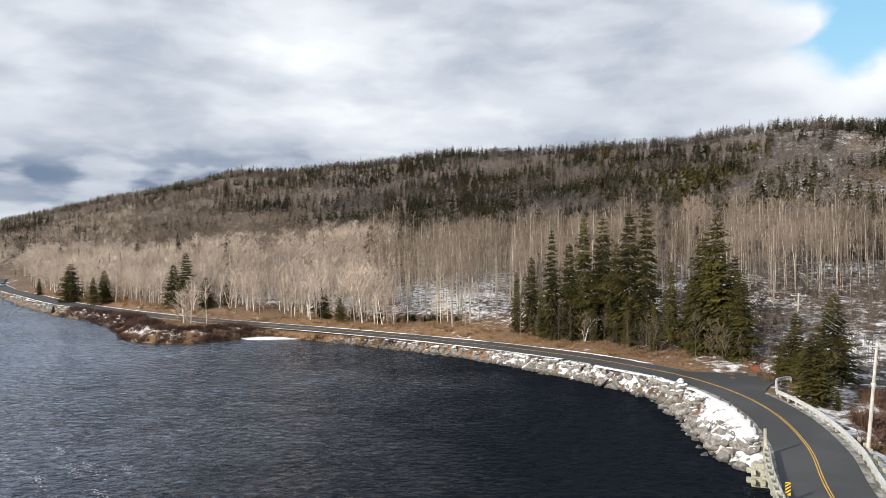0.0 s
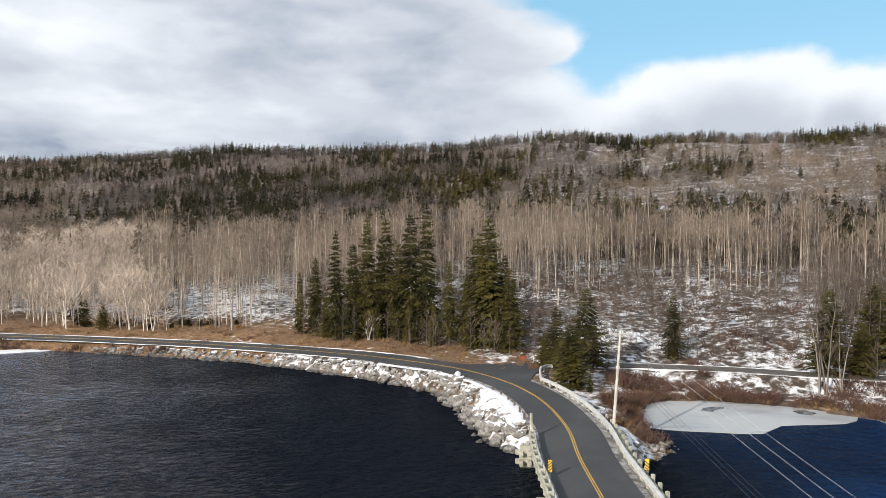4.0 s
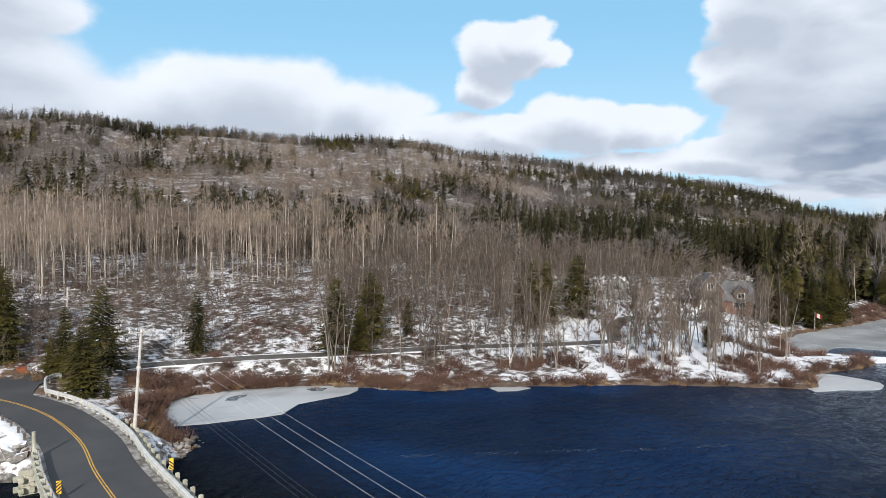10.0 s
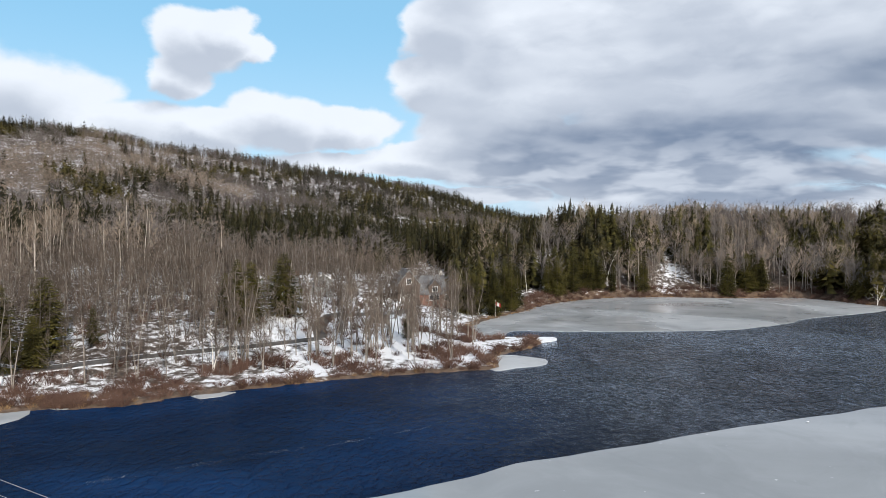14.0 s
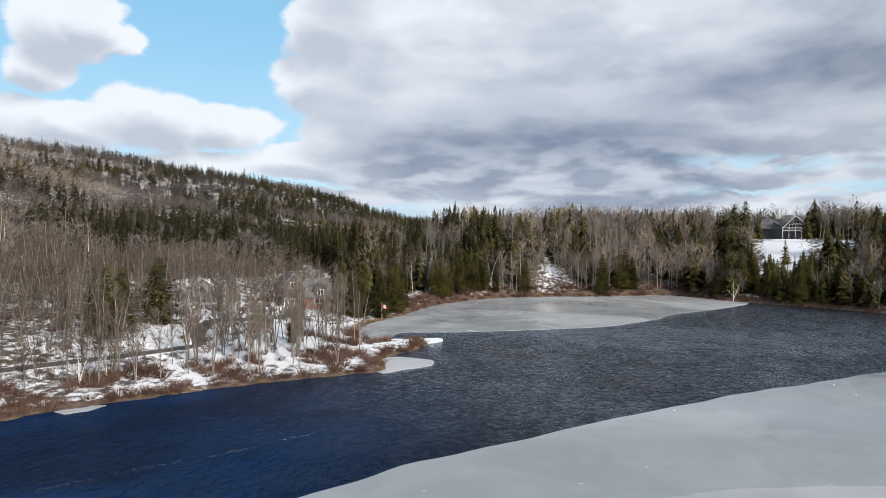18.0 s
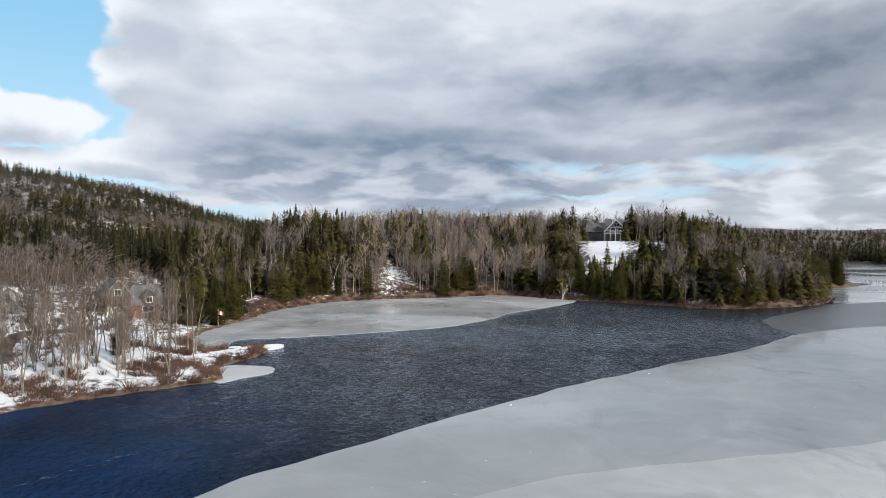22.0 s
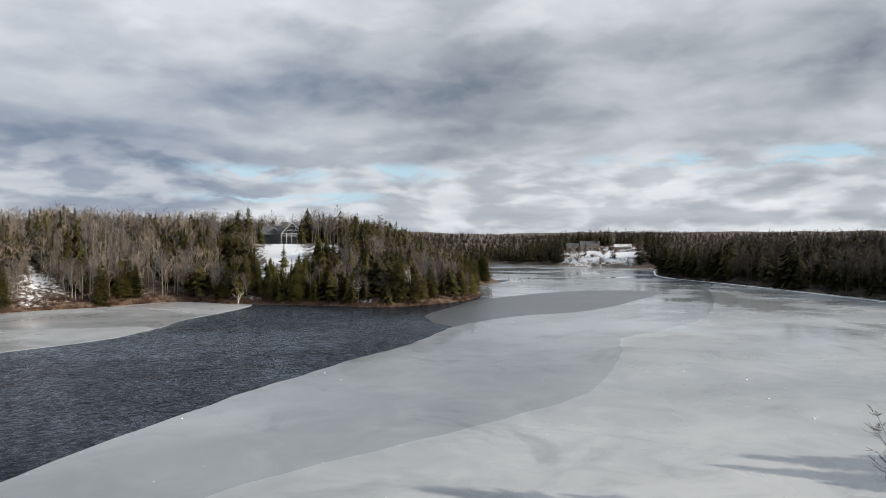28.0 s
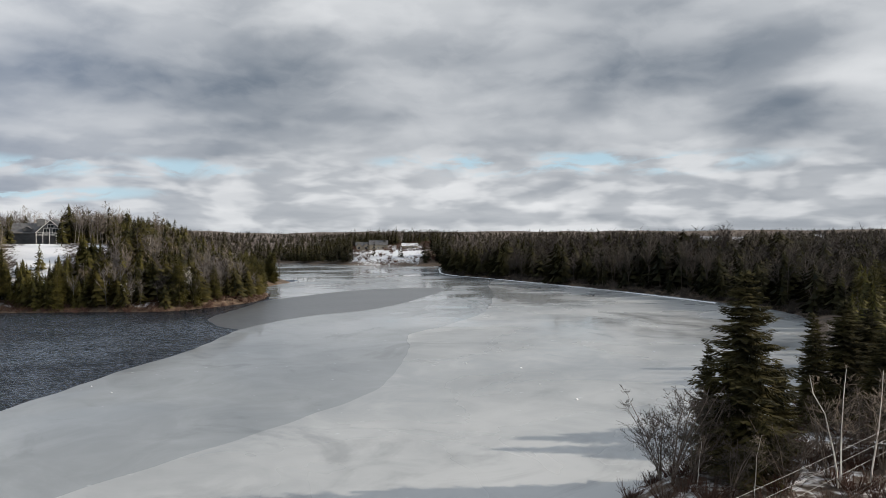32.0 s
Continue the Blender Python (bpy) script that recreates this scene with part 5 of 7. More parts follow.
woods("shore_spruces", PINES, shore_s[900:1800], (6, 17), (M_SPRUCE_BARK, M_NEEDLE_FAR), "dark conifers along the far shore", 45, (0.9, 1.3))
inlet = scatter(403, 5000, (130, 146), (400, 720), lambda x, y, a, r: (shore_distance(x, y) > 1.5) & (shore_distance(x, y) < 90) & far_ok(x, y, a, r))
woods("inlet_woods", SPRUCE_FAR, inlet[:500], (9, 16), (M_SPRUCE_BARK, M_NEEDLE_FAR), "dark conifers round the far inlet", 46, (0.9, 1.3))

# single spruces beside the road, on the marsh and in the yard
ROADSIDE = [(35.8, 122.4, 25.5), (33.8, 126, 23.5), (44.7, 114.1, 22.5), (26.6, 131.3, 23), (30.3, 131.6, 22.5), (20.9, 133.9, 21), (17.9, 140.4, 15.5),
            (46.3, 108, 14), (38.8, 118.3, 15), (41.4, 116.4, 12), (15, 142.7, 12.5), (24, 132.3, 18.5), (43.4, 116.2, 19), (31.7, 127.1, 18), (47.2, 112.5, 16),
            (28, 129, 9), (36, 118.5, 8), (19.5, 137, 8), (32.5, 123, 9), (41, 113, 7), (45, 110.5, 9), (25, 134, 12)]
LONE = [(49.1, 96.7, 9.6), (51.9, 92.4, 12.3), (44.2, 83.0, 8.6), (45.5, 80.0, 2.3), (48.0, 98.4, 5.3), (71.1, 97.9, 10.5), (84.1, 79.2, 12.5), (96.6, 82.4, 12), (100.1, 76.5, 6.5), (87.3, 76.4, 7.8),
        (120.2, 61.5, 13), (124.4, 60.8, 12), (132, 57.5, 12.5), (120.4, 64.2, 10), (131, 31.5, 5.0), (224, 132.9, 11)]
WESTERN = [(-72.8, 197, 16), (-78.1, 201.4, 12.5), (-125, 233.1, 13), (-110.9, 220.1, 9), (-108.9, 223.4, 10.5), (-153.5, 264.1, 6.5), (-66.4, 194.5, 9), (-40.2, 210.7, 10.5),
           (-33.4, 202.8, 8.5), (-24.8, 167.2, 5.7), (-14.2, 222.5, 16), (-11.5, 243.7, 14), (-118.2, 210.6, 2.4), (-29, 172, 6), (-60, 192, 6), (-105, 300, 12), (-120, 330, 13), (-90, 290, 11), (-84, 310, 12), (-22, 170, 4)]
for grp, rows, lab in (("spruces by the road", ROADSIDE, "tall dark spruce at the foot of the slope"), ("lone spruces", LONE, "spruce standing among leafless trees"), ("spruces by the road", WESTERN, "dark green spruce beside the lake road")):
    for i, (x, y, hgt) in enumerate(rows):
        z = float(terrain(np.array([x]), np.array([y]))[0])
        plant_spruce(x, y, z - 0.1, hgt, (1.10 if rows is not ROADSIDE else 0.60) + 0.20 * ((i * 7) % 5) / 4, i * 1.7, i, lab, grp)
# Cloud shade over the near shore is painted into these needles.
plant_near = tree_maker("spruce_tree", SPRUCE_NEAR, M_SPRUCE_BARK, M_NEEDLE_SHADED, "large dark spruce on the lake shore")
for i, (x, y, hgt, wd) in enumerate([(12.3, -61, 17.0, 1.0), (15.4, -61.8, 10.8, 0.62), (9.6, -80.4, 12.0, 0.95), (7.4, -86.7, 13.0, 1.1), (5.4, -90, 12.0, 1.1), (3.4, -82, 10.5, 1.2), (10.6, -66, 9.0, 0.9), (1.5, -74, 9.0, 1.1), (0, -96, 13, 1.1)]):
    plant_near(x, y, float(terrain(np.array([x]), np.array([y]))[0]) - 0.1, hgt, wd, i * 2.1, i, None, "spruces on the near shore")
south = scatter(501, 240, (168, 206), (70, 215), lambda x, y, a, r: (shore_distance(x, y) > 5) & (x < 24) & (road_distance(x, y) > 8))
plant_all(plant_spruce, south[:75:2], (9, 15), (0.9, 1.2), 51, "spruces on the near shore", "dark spruce on the near shore")
plant_all(plant_maple, south[1:75:2], (6, 11), (0.9, 1.3), 52, "bare trees on the near shore", "leafless tree on the near shore")
woods("south_wood", SPRUCE_MID, south[75:], (9, 15), (M_SPRUCE_BARK, M_NEEDLE), "dark spruce wood behind the near shore", 53)
for i, (x, y, hgt, fn) in enumerate([(16.8, -56, 8.4, plant_shrub), (18.4, -58.5, 7.0, plant_shrub), (15.6, -57.6, 7.5, plant_shrub), (12.2, -55.4, 4.5, plant_shrub), (8.6, -58.5, 6.0, plant_shrub), (6.6, -64.5, 7.0, plant_shrub), (3.0, -68, 7.0, plant_shrub), (14.6, -55.2, 4.6, plant_birch), (10.6, -56.2, 5.0, plant_birch), (5.6, -62.5, 9.0, plant_birch), (3.6, -63.5, 9.5, plant_birch), (2.4, -66, 9.0, plant_birch), (8.0, -70, 6.0, plant_maple), (4.8, -70, 7, plant_maple)]):
    fn(x, y, float(terrain(np.array([x]), np.array([y]))[0]) - 0.1, hgt, 1.35, i * 2.3, i + 1, None, "bare trees on the near shore")

for i, (x, y, hgt) in enumerate([(-10.6, 163.4, 2.0), (-8.6, 164.5, 2.4), (-7.2, 163.3, 2.2), (-4.5, 161, 1.9), (-2.6, 161.5, 2.2), (-1.2, 159.8, 1.8), (3.0, 158, 1.6)]):
    plant_spruce(x, y, float(terrain(np.array([x]), np.array([y]))[0]) - 0.5, hgt, 2.2, i * 1.3, i, "low green juniper bush above the road", "green bushes by the road")

# maples and saplings between the marsh and the slope
mp = scatter(601, 520, (46, 82), (108, 200), lambda x, y, a, r: (shore_distance(x, y) > 5) & clear_of_roads(x, y, 6) & (line_distance(x, y, DRIVE) > 3) & (np.hypot(x - 178, y - 42) > 15) & (np.hypot(x - 152, y - 62) > 12) & ~((a > 72.5) & (a < 80) & (r > 128) & (lumps(x, y, 6) > 0.3)))
edge = (shore_distance(mp[:, 0], mp[:, 1]) < 16)
mp = np.concatenate([mp[edge][:70], mp[~edge]])
plant_all(plant_maple, mp[:150], (10, 15.5), (0.8, 1.15), 61, "maples by the lane")
woods("maple_wood", BUSHY, mp[150:], (8, 13), (M_BARK, M_GREY_TWIG), "leafless trees behind the yard", 62, (1.0, 1.4))
sap = scatter(602, 4800, (6, 82), (104, 230), lambda x, y, a, r: (shore_distance(x, y) > 9) & clear_of_roads(x, y, 7) & ~((a > 66) & (r < 190) & (lumps(x, y, 9) > -0.4)))
woods("saplings", BARE_FAR, sap, (3, 9), (M_BARK, M_GREY_TWIG), "grey saplings and brush on the snowy slope", 63, (0.32, 0.7))
lowb = scatter(603, 1600, (-34, 12), (120, 330), lambda x, y, a, r: (shore_distance(x, y) > 12) & clear_of_roads(x, y, 8))
woods("western_saplings", BARE_FAR, lowb, (2.5, 6.5), (M_BARK, M_TAN_TWIG), "grey saplings and brush above the road", 64, (0.6, 1.0))


def bush(rnd, k=46, spread=0.7):
    """A twiggy bush about one metre high."""
    s = Soup()
    a, q = rnd.rand(k) * 6.3, rnd.rand(k) ** 0.5
    base = np.stack([np.cos(a) * q * 0.35, np.sin(a) * q * 0.35, 0 * a], 1)
    tip = base * (1 + spread) + np.stack([np.cos(a) * q * spread * 0.5, np.sin(a) * q * spread * 0.5, 0.6 + 0.45 * rnd.rand(k)], 1)
    s.blades(base, tip, np.full(k, 0.045), rnd)
    st = base + (tip - base) * (0.35 + 0.5 * rnd.rand(k))[:, None]
    s.blades(st, st + unit(tip - base + 0.8 * rnd.randn(k, 3)) * 0.38, np.full(k, 0.035), rnd)
    return s.arrays()


BUSHES = [bush(rs_(90 + i)) for i in range(5)]
empty = (np.zeros((0, 3)), np.zeros((0, 3), int), np.zeros(0))


def brush(name, pts, h, mat, label, seed, wide=(0.9, 1.5)):
    rnd = rs_(seed)
    k = len(pts)
    hh = rnd.uniform(h[0], h[1], k)
    v, f, m = merge([(empty, b) for b in BUSHES], pts, np.stack([hh * rnd.uniform(wide[0], wide[1], k), hh], 1), rnd.rand(k) * 6.3, None)
    return tagged(new(name, tri_mesh(name, v, f, (mat,))), label, "shrubs", kind="stuff")


shore_e = scatter(701, 5200, (33, 90), (82, 160), lambda x, y, a, r: (shore_distance(x, y) > 0.3) & (shore_distance(x, y) < 15) & (lumps(x, y, 5, 2.0) > -0.05 - 0.9 * (shore_distance(x, y) < 3)) & clear_of_roads(x, y, 5))
brush("shore_shrubs", shore_e, (0.6, 1.7), M_RED_TWIG, "dense red-brown shrubs along the marshy shore", 71)
reed = scatter(702, 7000, (31, 112), (74, 262), lambda x, y, a, r: (shore_distance(x, y) > -0.5) & (shore_distance(x, y) < 2.2))
brush("shore_reeds", reed[:1700], (0.4, 0.9), M_STRAW, "straw-coloured reeds along the water's edge", 72)
spit = scatter(703, 6000, (-30, -4), (140, 235), lambda x, y, a, r: (shore_distance(x, y) > -0.3) & (shore_distance(x, y) < 9) & clear_of_roads(x, y, 4.2))
brush("spit_shrubs", spit[:1800], (0.5, 1.5), M_RED_TWIG, "grey-red brush on the little point", 73)
verge = scatter(704, 7000, (-32, 26), (105, 300), lambda x, y, a, r: (road_distance(x, y) > 4.5) & (road_distance(x, y) < 20) & (shore_distance(x, y) > 9))
brush("verge_grass", verge[:2800], (0.4, 1.1), M_STRAW, "dead tawny grass on the road bank", 74)
under = scatter(705, 2600, (24, 80), (100, 200), lambda x, y, a, r: (shore_distance(x, y) > 12) & clear_of_roads(x, y, 4) & (lumps(x, y, 11, 4.0) > -0.1))
brush("undergrowth", under[:900], (0.6, 1.5), M_RED_TWIG, "brown undergrowth poking through the snow", 75)
cove = scatter(706, 9000, (86, 133), (180, 275), lambda x, y, a, r: (shore_distance(x, y) > -0.2) & (shore_distance(x, y) < 7))
brush("cove_brush", cove[:1500], (0.5, 1.8), M_RED_TWIG, "brown brush along the wooded shore", 76)
rim = scatter(707, 16000, (144, 180), (205, 480), lambda x, y, a, r: (shore_distance(x, y) > -0.2) & (shore_distance(x, y) < 6))
brush("far_brush", rim[:900], (0.8, 2.4), M_DARK_TWIG, "dark brush along the far shore", 77)
near_s = scatter(708, 900, (150, 182), (46, 110), lambda x, y, a, r: (shore_distance(x, y) > 0.2) & (x > -4))
brush("near_shore_brush", near_s[:420], (0.5, 1.9), M_RED_TWIG, "brown brush under the shore spruces", 78)
bank = scatter(709, 5000, (136, 146), (560, 680), lambda x, y, a, r: (shore_distance(x, y) > 0.5) & (lumps(x, y, 9, 1.0) > 0.0))
brush("bank_brush", bank[:380], (1.0, 3.4), M_RED_TWIG, "dark brush on the snowy far bank", 79)
marsh = scatter(710, 3000, (31, 52), (76, 104), lambda x, y, a, r: (shore_distance(x, y) > 0.2) & clear_of_roads(x, y, 5) & (lumps(x, y, 4, 3.0) > -0.2))
brush("marsh_shrubs", marsh[::2][:300], (0.7, 1.7), M_RED_TWIG, "dense dark red shrubs on the marsh", 82)
brush("marsh_grass", marsh[1::2][:420], (0.5, 1.0), M_STRAW, "dead tawny grass on the marsh", 83)
tuft = rs_(84)
tx, ty = 13.7 + 1.0 * tuft.randn(26), -61.5 + 0.8 * tuft.randn(26)
brush("yellow_grass", np.stack([tx, ty, terrain(tx, ty) - 0.05], 1), (0.4, 0.9), M_STRAW, "yellow dead grass under the shore spruces", 85)


# ---- rocks ----
def rock_mesh(seed):
    rnd = rs_(seed)
    bm = bmesh.new()
    bmesh.ops.create_icosphere(bm, subdivisions=2 if seed % 2 else 1, radius=0.5)
    cuts = unit(rnd.randn(7, 3))
    for v in bm.verts:
        co = np.array(v.co)
        for c in cuts:
            over = co @ c - 0.30
            if over > 0:
                co = co - c * over * 0.97
        v.co = co * np.array([1.25, 0.95, 0.8]) + rnd.randn(3) * 0.012
    me = bpy.data.meshes.new("rock")
    bm.to_mesh(me)
    bm.free()
    me.materials.append(M_ROCK)
    return me


ROCKS = [rock_mesh(i) for i in range(8)]


def along(line, off):
    """A line shifted sideways (to the right of its run)."""
    tan = np.gradient(line[:, :2], axis=0)
    tan /= np.linalg.norm(tan, axis=1)[:, None]
    return line[:, :2] + np.stack([tan[:, 1], -tan[:, 0]], 1) * off


def rock_places(seed, line, count, lo, hi, gap=4.2):
    """Random places beside a shoreline, kept off the road."""
    rnd = rs_(seed)
    i = rnd.randint(0, len(line), count)
    off = lo + (hi - lo) * rnd.rand(count)
    tan = np.gradient(line, axis=0)
    tan /= np.linalg.norm(tan, axis=1)[:, None]
    p = line[i] + np.stack([-tan[i, 1], tan[i, 0]], 1) * off[:, None] + rnd.randn(count, 2) * 0.3
    ok = (line_distance(p[:, 0], p[:, 1], ROAD) > gap) & ~((p[:, 1] > 50.5) & (p[:, 1] < 57.5))
    return p[ok], off[ok]


def rock_bank(seed, line, count, lo, hi, size, label):
    rnd = rs_(seed + 50)
    pts, off = rock_places(seed, line, count, lo, hi)
    root = tagged(new("rock_bank"), label, "rocks")
    root.location = (*line[len(line) // 2], 0)
    base = Vector(root.location)
    zz = terrain(pts[:, 0], pts[:, 1])
    for k, (x, y) in enumerate(pts):
        ob = new("rock", ROCKS[rnd.randint(8)])
        ob.parent = root
        s = size[0] + (size[1] - size[0]) * rnd.rand() ** 1.8
        ob.matrix_basis = Matrix.Translation(Vector((x, y, max(zz[k], -0.25) + 0.10 * s)) - base) @ Euler(rnd.rand(3) * (0.7, 0.7, 6.3)).to_matrix().to_4x4() @ Matrix.Diagonal((s, s, s * (0.8 + 0.4 * rnd.rand()), 1))
    return root


def rock_stuff(name, seed, line, count, lo, hi, size, label):
    rnd = rs_(seed + 50)
    pts, off = rock_places(seed, line, count, lo, hi)
    zz = np.maximum(terrain(pts[:, 0], pts[:, 1]), -0.2)
    shapes = []
    for me in ROCKS:
        v = np.array([tuple(q.co) for q in me.vertices])
        me.calc_loop_triangles()
        f = np.array([tuple(t.vertices) for t in me.loop_triangles])
        shapes.append((empty, (v, f, np.zeros(len(f)))))
    s = size[0] + (size[1] - size[0]) * rnd.rand(len(pts)) ** 1.8
    v, f, m = merge(shapes, np.c_[pts, zz], np.stack([s, s], 1), rnd.rand(len(pts)) * 6.3, None)
    return tagged(new(name, tri_mesh(name, v, f, (M_ROCK,))), label, "rocks", kind="stuff")


west = spline(WEST_SHORE, 1.0)
bend = west[(west[:, 1] < 108) & (west[:, 1] > 63)]
rock_bank(1, bend, 290, -0.6, 2.3, (0.55, 2.1), "snow-capped grey boulders lining the causeway")
mid = west[(west[:, 1] >= 108) & (west[:, 0] > -26)]
rock_stuff("riprap_bank", 2, mid, 620, -0.5, 2.2, (0.55, 1.5), "grey riprap stones below the road")
lft = west[(west[:, 0] < -84) & (west[:, 0] > -215)]
rock_stuff("western_riprap", 3, lft, 900, -0.5, 3.4, (0.6, 1.6), "grey riprap stones below the lake road")
east_line = spline(EAST_SHORE[:4], 0.7)
rock_bank(4, east_line[:24], 70, -0.3, 2.8, (0.4, 1.15), "snowy boulders at the bridge end")
rock_bank(5, np.array([(24.5 - 0.25 * i, 47.2 - 0.9 * i) for i in range(14)]), 40, -2.8, 0.6, (0.6, 1.5), "boulders beside the causeway")

# ---- bridge, guardrails and signs ----
M_TIMBER = two_tone("weathered_timber", (0.30, 0.30, 0.24), (0.52, 0.51, 0.43), 1.1, 0.85, fine=9)
M_DARK_TIMBER = two_tone("dark_timber", (0.07, 0.055, 0.045), (0.15, 0.12, 0.10), 1.1, 0.85, fine=9)
M_STEEL = two_tone("galvanised_steel", (0.50, 0.51, 0.50), (0.68, 0.68, 0.66), 1.5, 0.55, fine=8, Metallic=0.25)
M_CONCRETE = two_tone("old_concrete", (0.28, 0.27, 0.25), (0.46, 0.45, 0.42), 0.9, 0.9)
M_SIGN_YELLOW = two_tone("sign_yellow", (0.75, 0.45, 0.02), (0.85, 0.54, 0.03), 3.0, 0.5)
M_BLACK = two_tone("black_paint", (0.015, 0.015, 0.015), (0.035, 0.035, 0.035), 3.0, 0.6)
M_WHITE = two_tone("white_paint", (0.66, 0.66, 0.64), (0.82, 0.82, 0.80), 1.5, 0.6)
M_POLE = two_tone("pale_pole_wood", (0.36, 0.34, 0.31), (0.58, 0.56, 0.52), 1.4, 0.9, fine=14)
M_WIRE = two_tone("aluminium_wire", (0.45, 0.45, 0.46), (0.62, 0.62, 0.62), 0.5, 0.5)
M_CABLE = two_tone("black_cable", (0.03, 0.03, 0.03), (0.06, 0.06, 0.06), 0.5, 0.6)
M_RUST = two_tone("rusty_orange_paint", (0.16, 0.045, 0.02), (0.27, 0.085, 0.035), 2.0, 0.7)


def swept(name, line, profile, zs, mat, parent=None, label=""):
    """Sweeps a closed profile (sideways, up) along a plan line."""
    tan = np.gradient(line, axis=0)
    tan /= np.linalg.norm(tan, axis=1)[:, None]
    nor = np.stack([tan[:, 1], -tan[:, 0]], 1)
    p = np.array(profile)
    k, q = len(line), len(p)
    v = np.concatenate([(line[:, None] + nor[:, None] * p[None, :, :1]).reshape(-1, 2), np.repeat(zs, q)[:, None] + np.tile(p[:, 1], k)[:, None]], 1)
    i, j = np.meshgrid(np.arange(k - 1), np.arange(q), indexing="ij")
    a, b = (i * q + j).ravel(), (i * q + (j + 1) % q).ravel()
    f = np.concatenate([np.stack([a, b, b + q], 1), np.stack([a, b + q, a + q], 1)])
    cap = [(0, c + 1, c) for c in range(1, q - 1)] + [((k - 1) * q, (k - 1) * q + c, (k - 1) * q + c + 1) for c in range(1, q - 1)]
    return part(name, tri_mesh(name, v, np.concatenate([f, np.array(cap)])), mat, parent, label)


BROAD = [(0, 0), (-0.10, 0.05), (-0.10, 0.16), (-0.03, 0.22), (-0.10, 0.28), (-0.10, 0.40), (-0.02, 0.46), (0.16, 0.46), (0.16, 0.40), (0.03, 0.38), (0.03, 0)]
BEAM = [(0, 0), (-0.08, 0.04), (-0.08, 0.10), (-0.02, 0.155), (-0.08, 0.21), (-0.08, 0.27), (0, 0.31), (0.03, 0.31), (-0.03, 0.265), (0.03, 0.155), (-0.03, 0.05), (0.03, 0)]


def square(w, h, z=0.0):
    return [(-w / 2, z), (w / 2, z), (w / 2, z + h), (-w / 2, z + h)]


def even(line, step):
    s = np.concatenate([[0], np.cumsum(np.linalg.norm(np.diff(line, axis=0), axis=1))])
    t = np.arange(0, s[-1], step)
    return np.stack([np.interp(t, s, line[:, k]) for k in range(2)], 1)


def post_mesh(w, h):
    bm = box(bmesh.new(), (-w / 2, -w / 2, -0.6), (w / 2, w / 2, h), 0.015)
    me = bpy.data.meshes.new("post")
    bm.to_mesh(me)
    bm.free()
    return me


def posts(parent, line, step, me, mat, z, shift=(0, 0, 0)):
    if not me.materials:
        me.materials.append(mat)
    for x, y in even(line, step):
        ob = new("post", me)
        ob.parent = parent
        ob.location = (x, y, z)


ROAD_NEAR = ROAD[(ROAD[:, 1] < 96) & (ROAD[:, 1] > 12)]
right = along(ROAD_NEAR, -3.95)
right = right[(right[:, 1] > 34) & (right[:, 1] < 93)]
flare = spline([(47.2, 94.5), (44.8, 93.2), tuple(right[2])], 1.0)
right = np.concatenate([flare[:-1], right[2:]])
guard = tagged(new("guardrail"), "galvanised guardrail on timber posts beside the road", "guardrail")
swept("beam", right, [(-x, z) for x, z in BROAD][::-1], np.full(len(right), 2.84), M_STEEL, guard, "galvanised steel beam")
posts(guard, right + np.array([0.14, 0.04]), 1.9, post_mesh(0.2, 0.66), M_TIMBER, 2.5)
outer = along(ROAD_NEAR, -4.75)
outer = outer[(outer[:, 1] > 40) & (outer[:, 1] < 66)]
rail_r = tagged(new("bridge_railing"), "pale timber bridge railing with stout posts", "railing", "bridge railings")
posts(rail_r, outer, 1.9, post_mesh(0.26, 0.75), M_TIMBER, 2.45)
for h in (0.02,):
    swept("rail", outer - np.array([0.18, 0.05]), square(0.09, 0.20, h), np.full(len(outer), 2.5), M_TIMBER, rail_r)
inner = along(ROAD_NEAR, 3.75)
inner = inner[(inner[:, 1] > 34) & (inner[:, 1] < 63.5)]
rail_l = tagged(new("bridge_railing"), "pale timber bridge railing with stout posts", "railing", "bridge railings")
posts(rail_l, inner - np.array([0.25, 0]), 1.7, post_mesh(0.28, 0.95), M_TIMBER, 2.45)
swept("beam", inner, BEAM, np.full(len(inner), 2.98), M_STEEL, rail_l, "galvanised steel beam")
for h in (0.05, 0.62):
    swept("rail", inner - np.array([0.50, 0.05]), square(0.12, 0.22, h), np.full(len(inner), 2.45), M_TIMBER, rail_l)
part("end_post", cyl(bmesh.new(), (29.05, 62.4, -0.6), (29.0, 62.5, 4.9), 0.17, 0.15, 8), M_TIMBER, rail_l, "tall timber end post")
stub_line = along(ROAD[(ROAD[:, 1] < 84) & (ROAD[:, 1] > 66)], 4.0)
for x, y in even(stub_line, 3.0):
    bm = box(bmesh.new(), (-0.1, -0.1, -0.5), (0.1, 0.1, 0.75), 0.02)
    ob = part("marker_post", bm, M_DARK_TIMBER)
    ob.location = (x, y, 2.4)
    tagged(ob, "short dark wooden marker post in snow", "post", "marker posts")

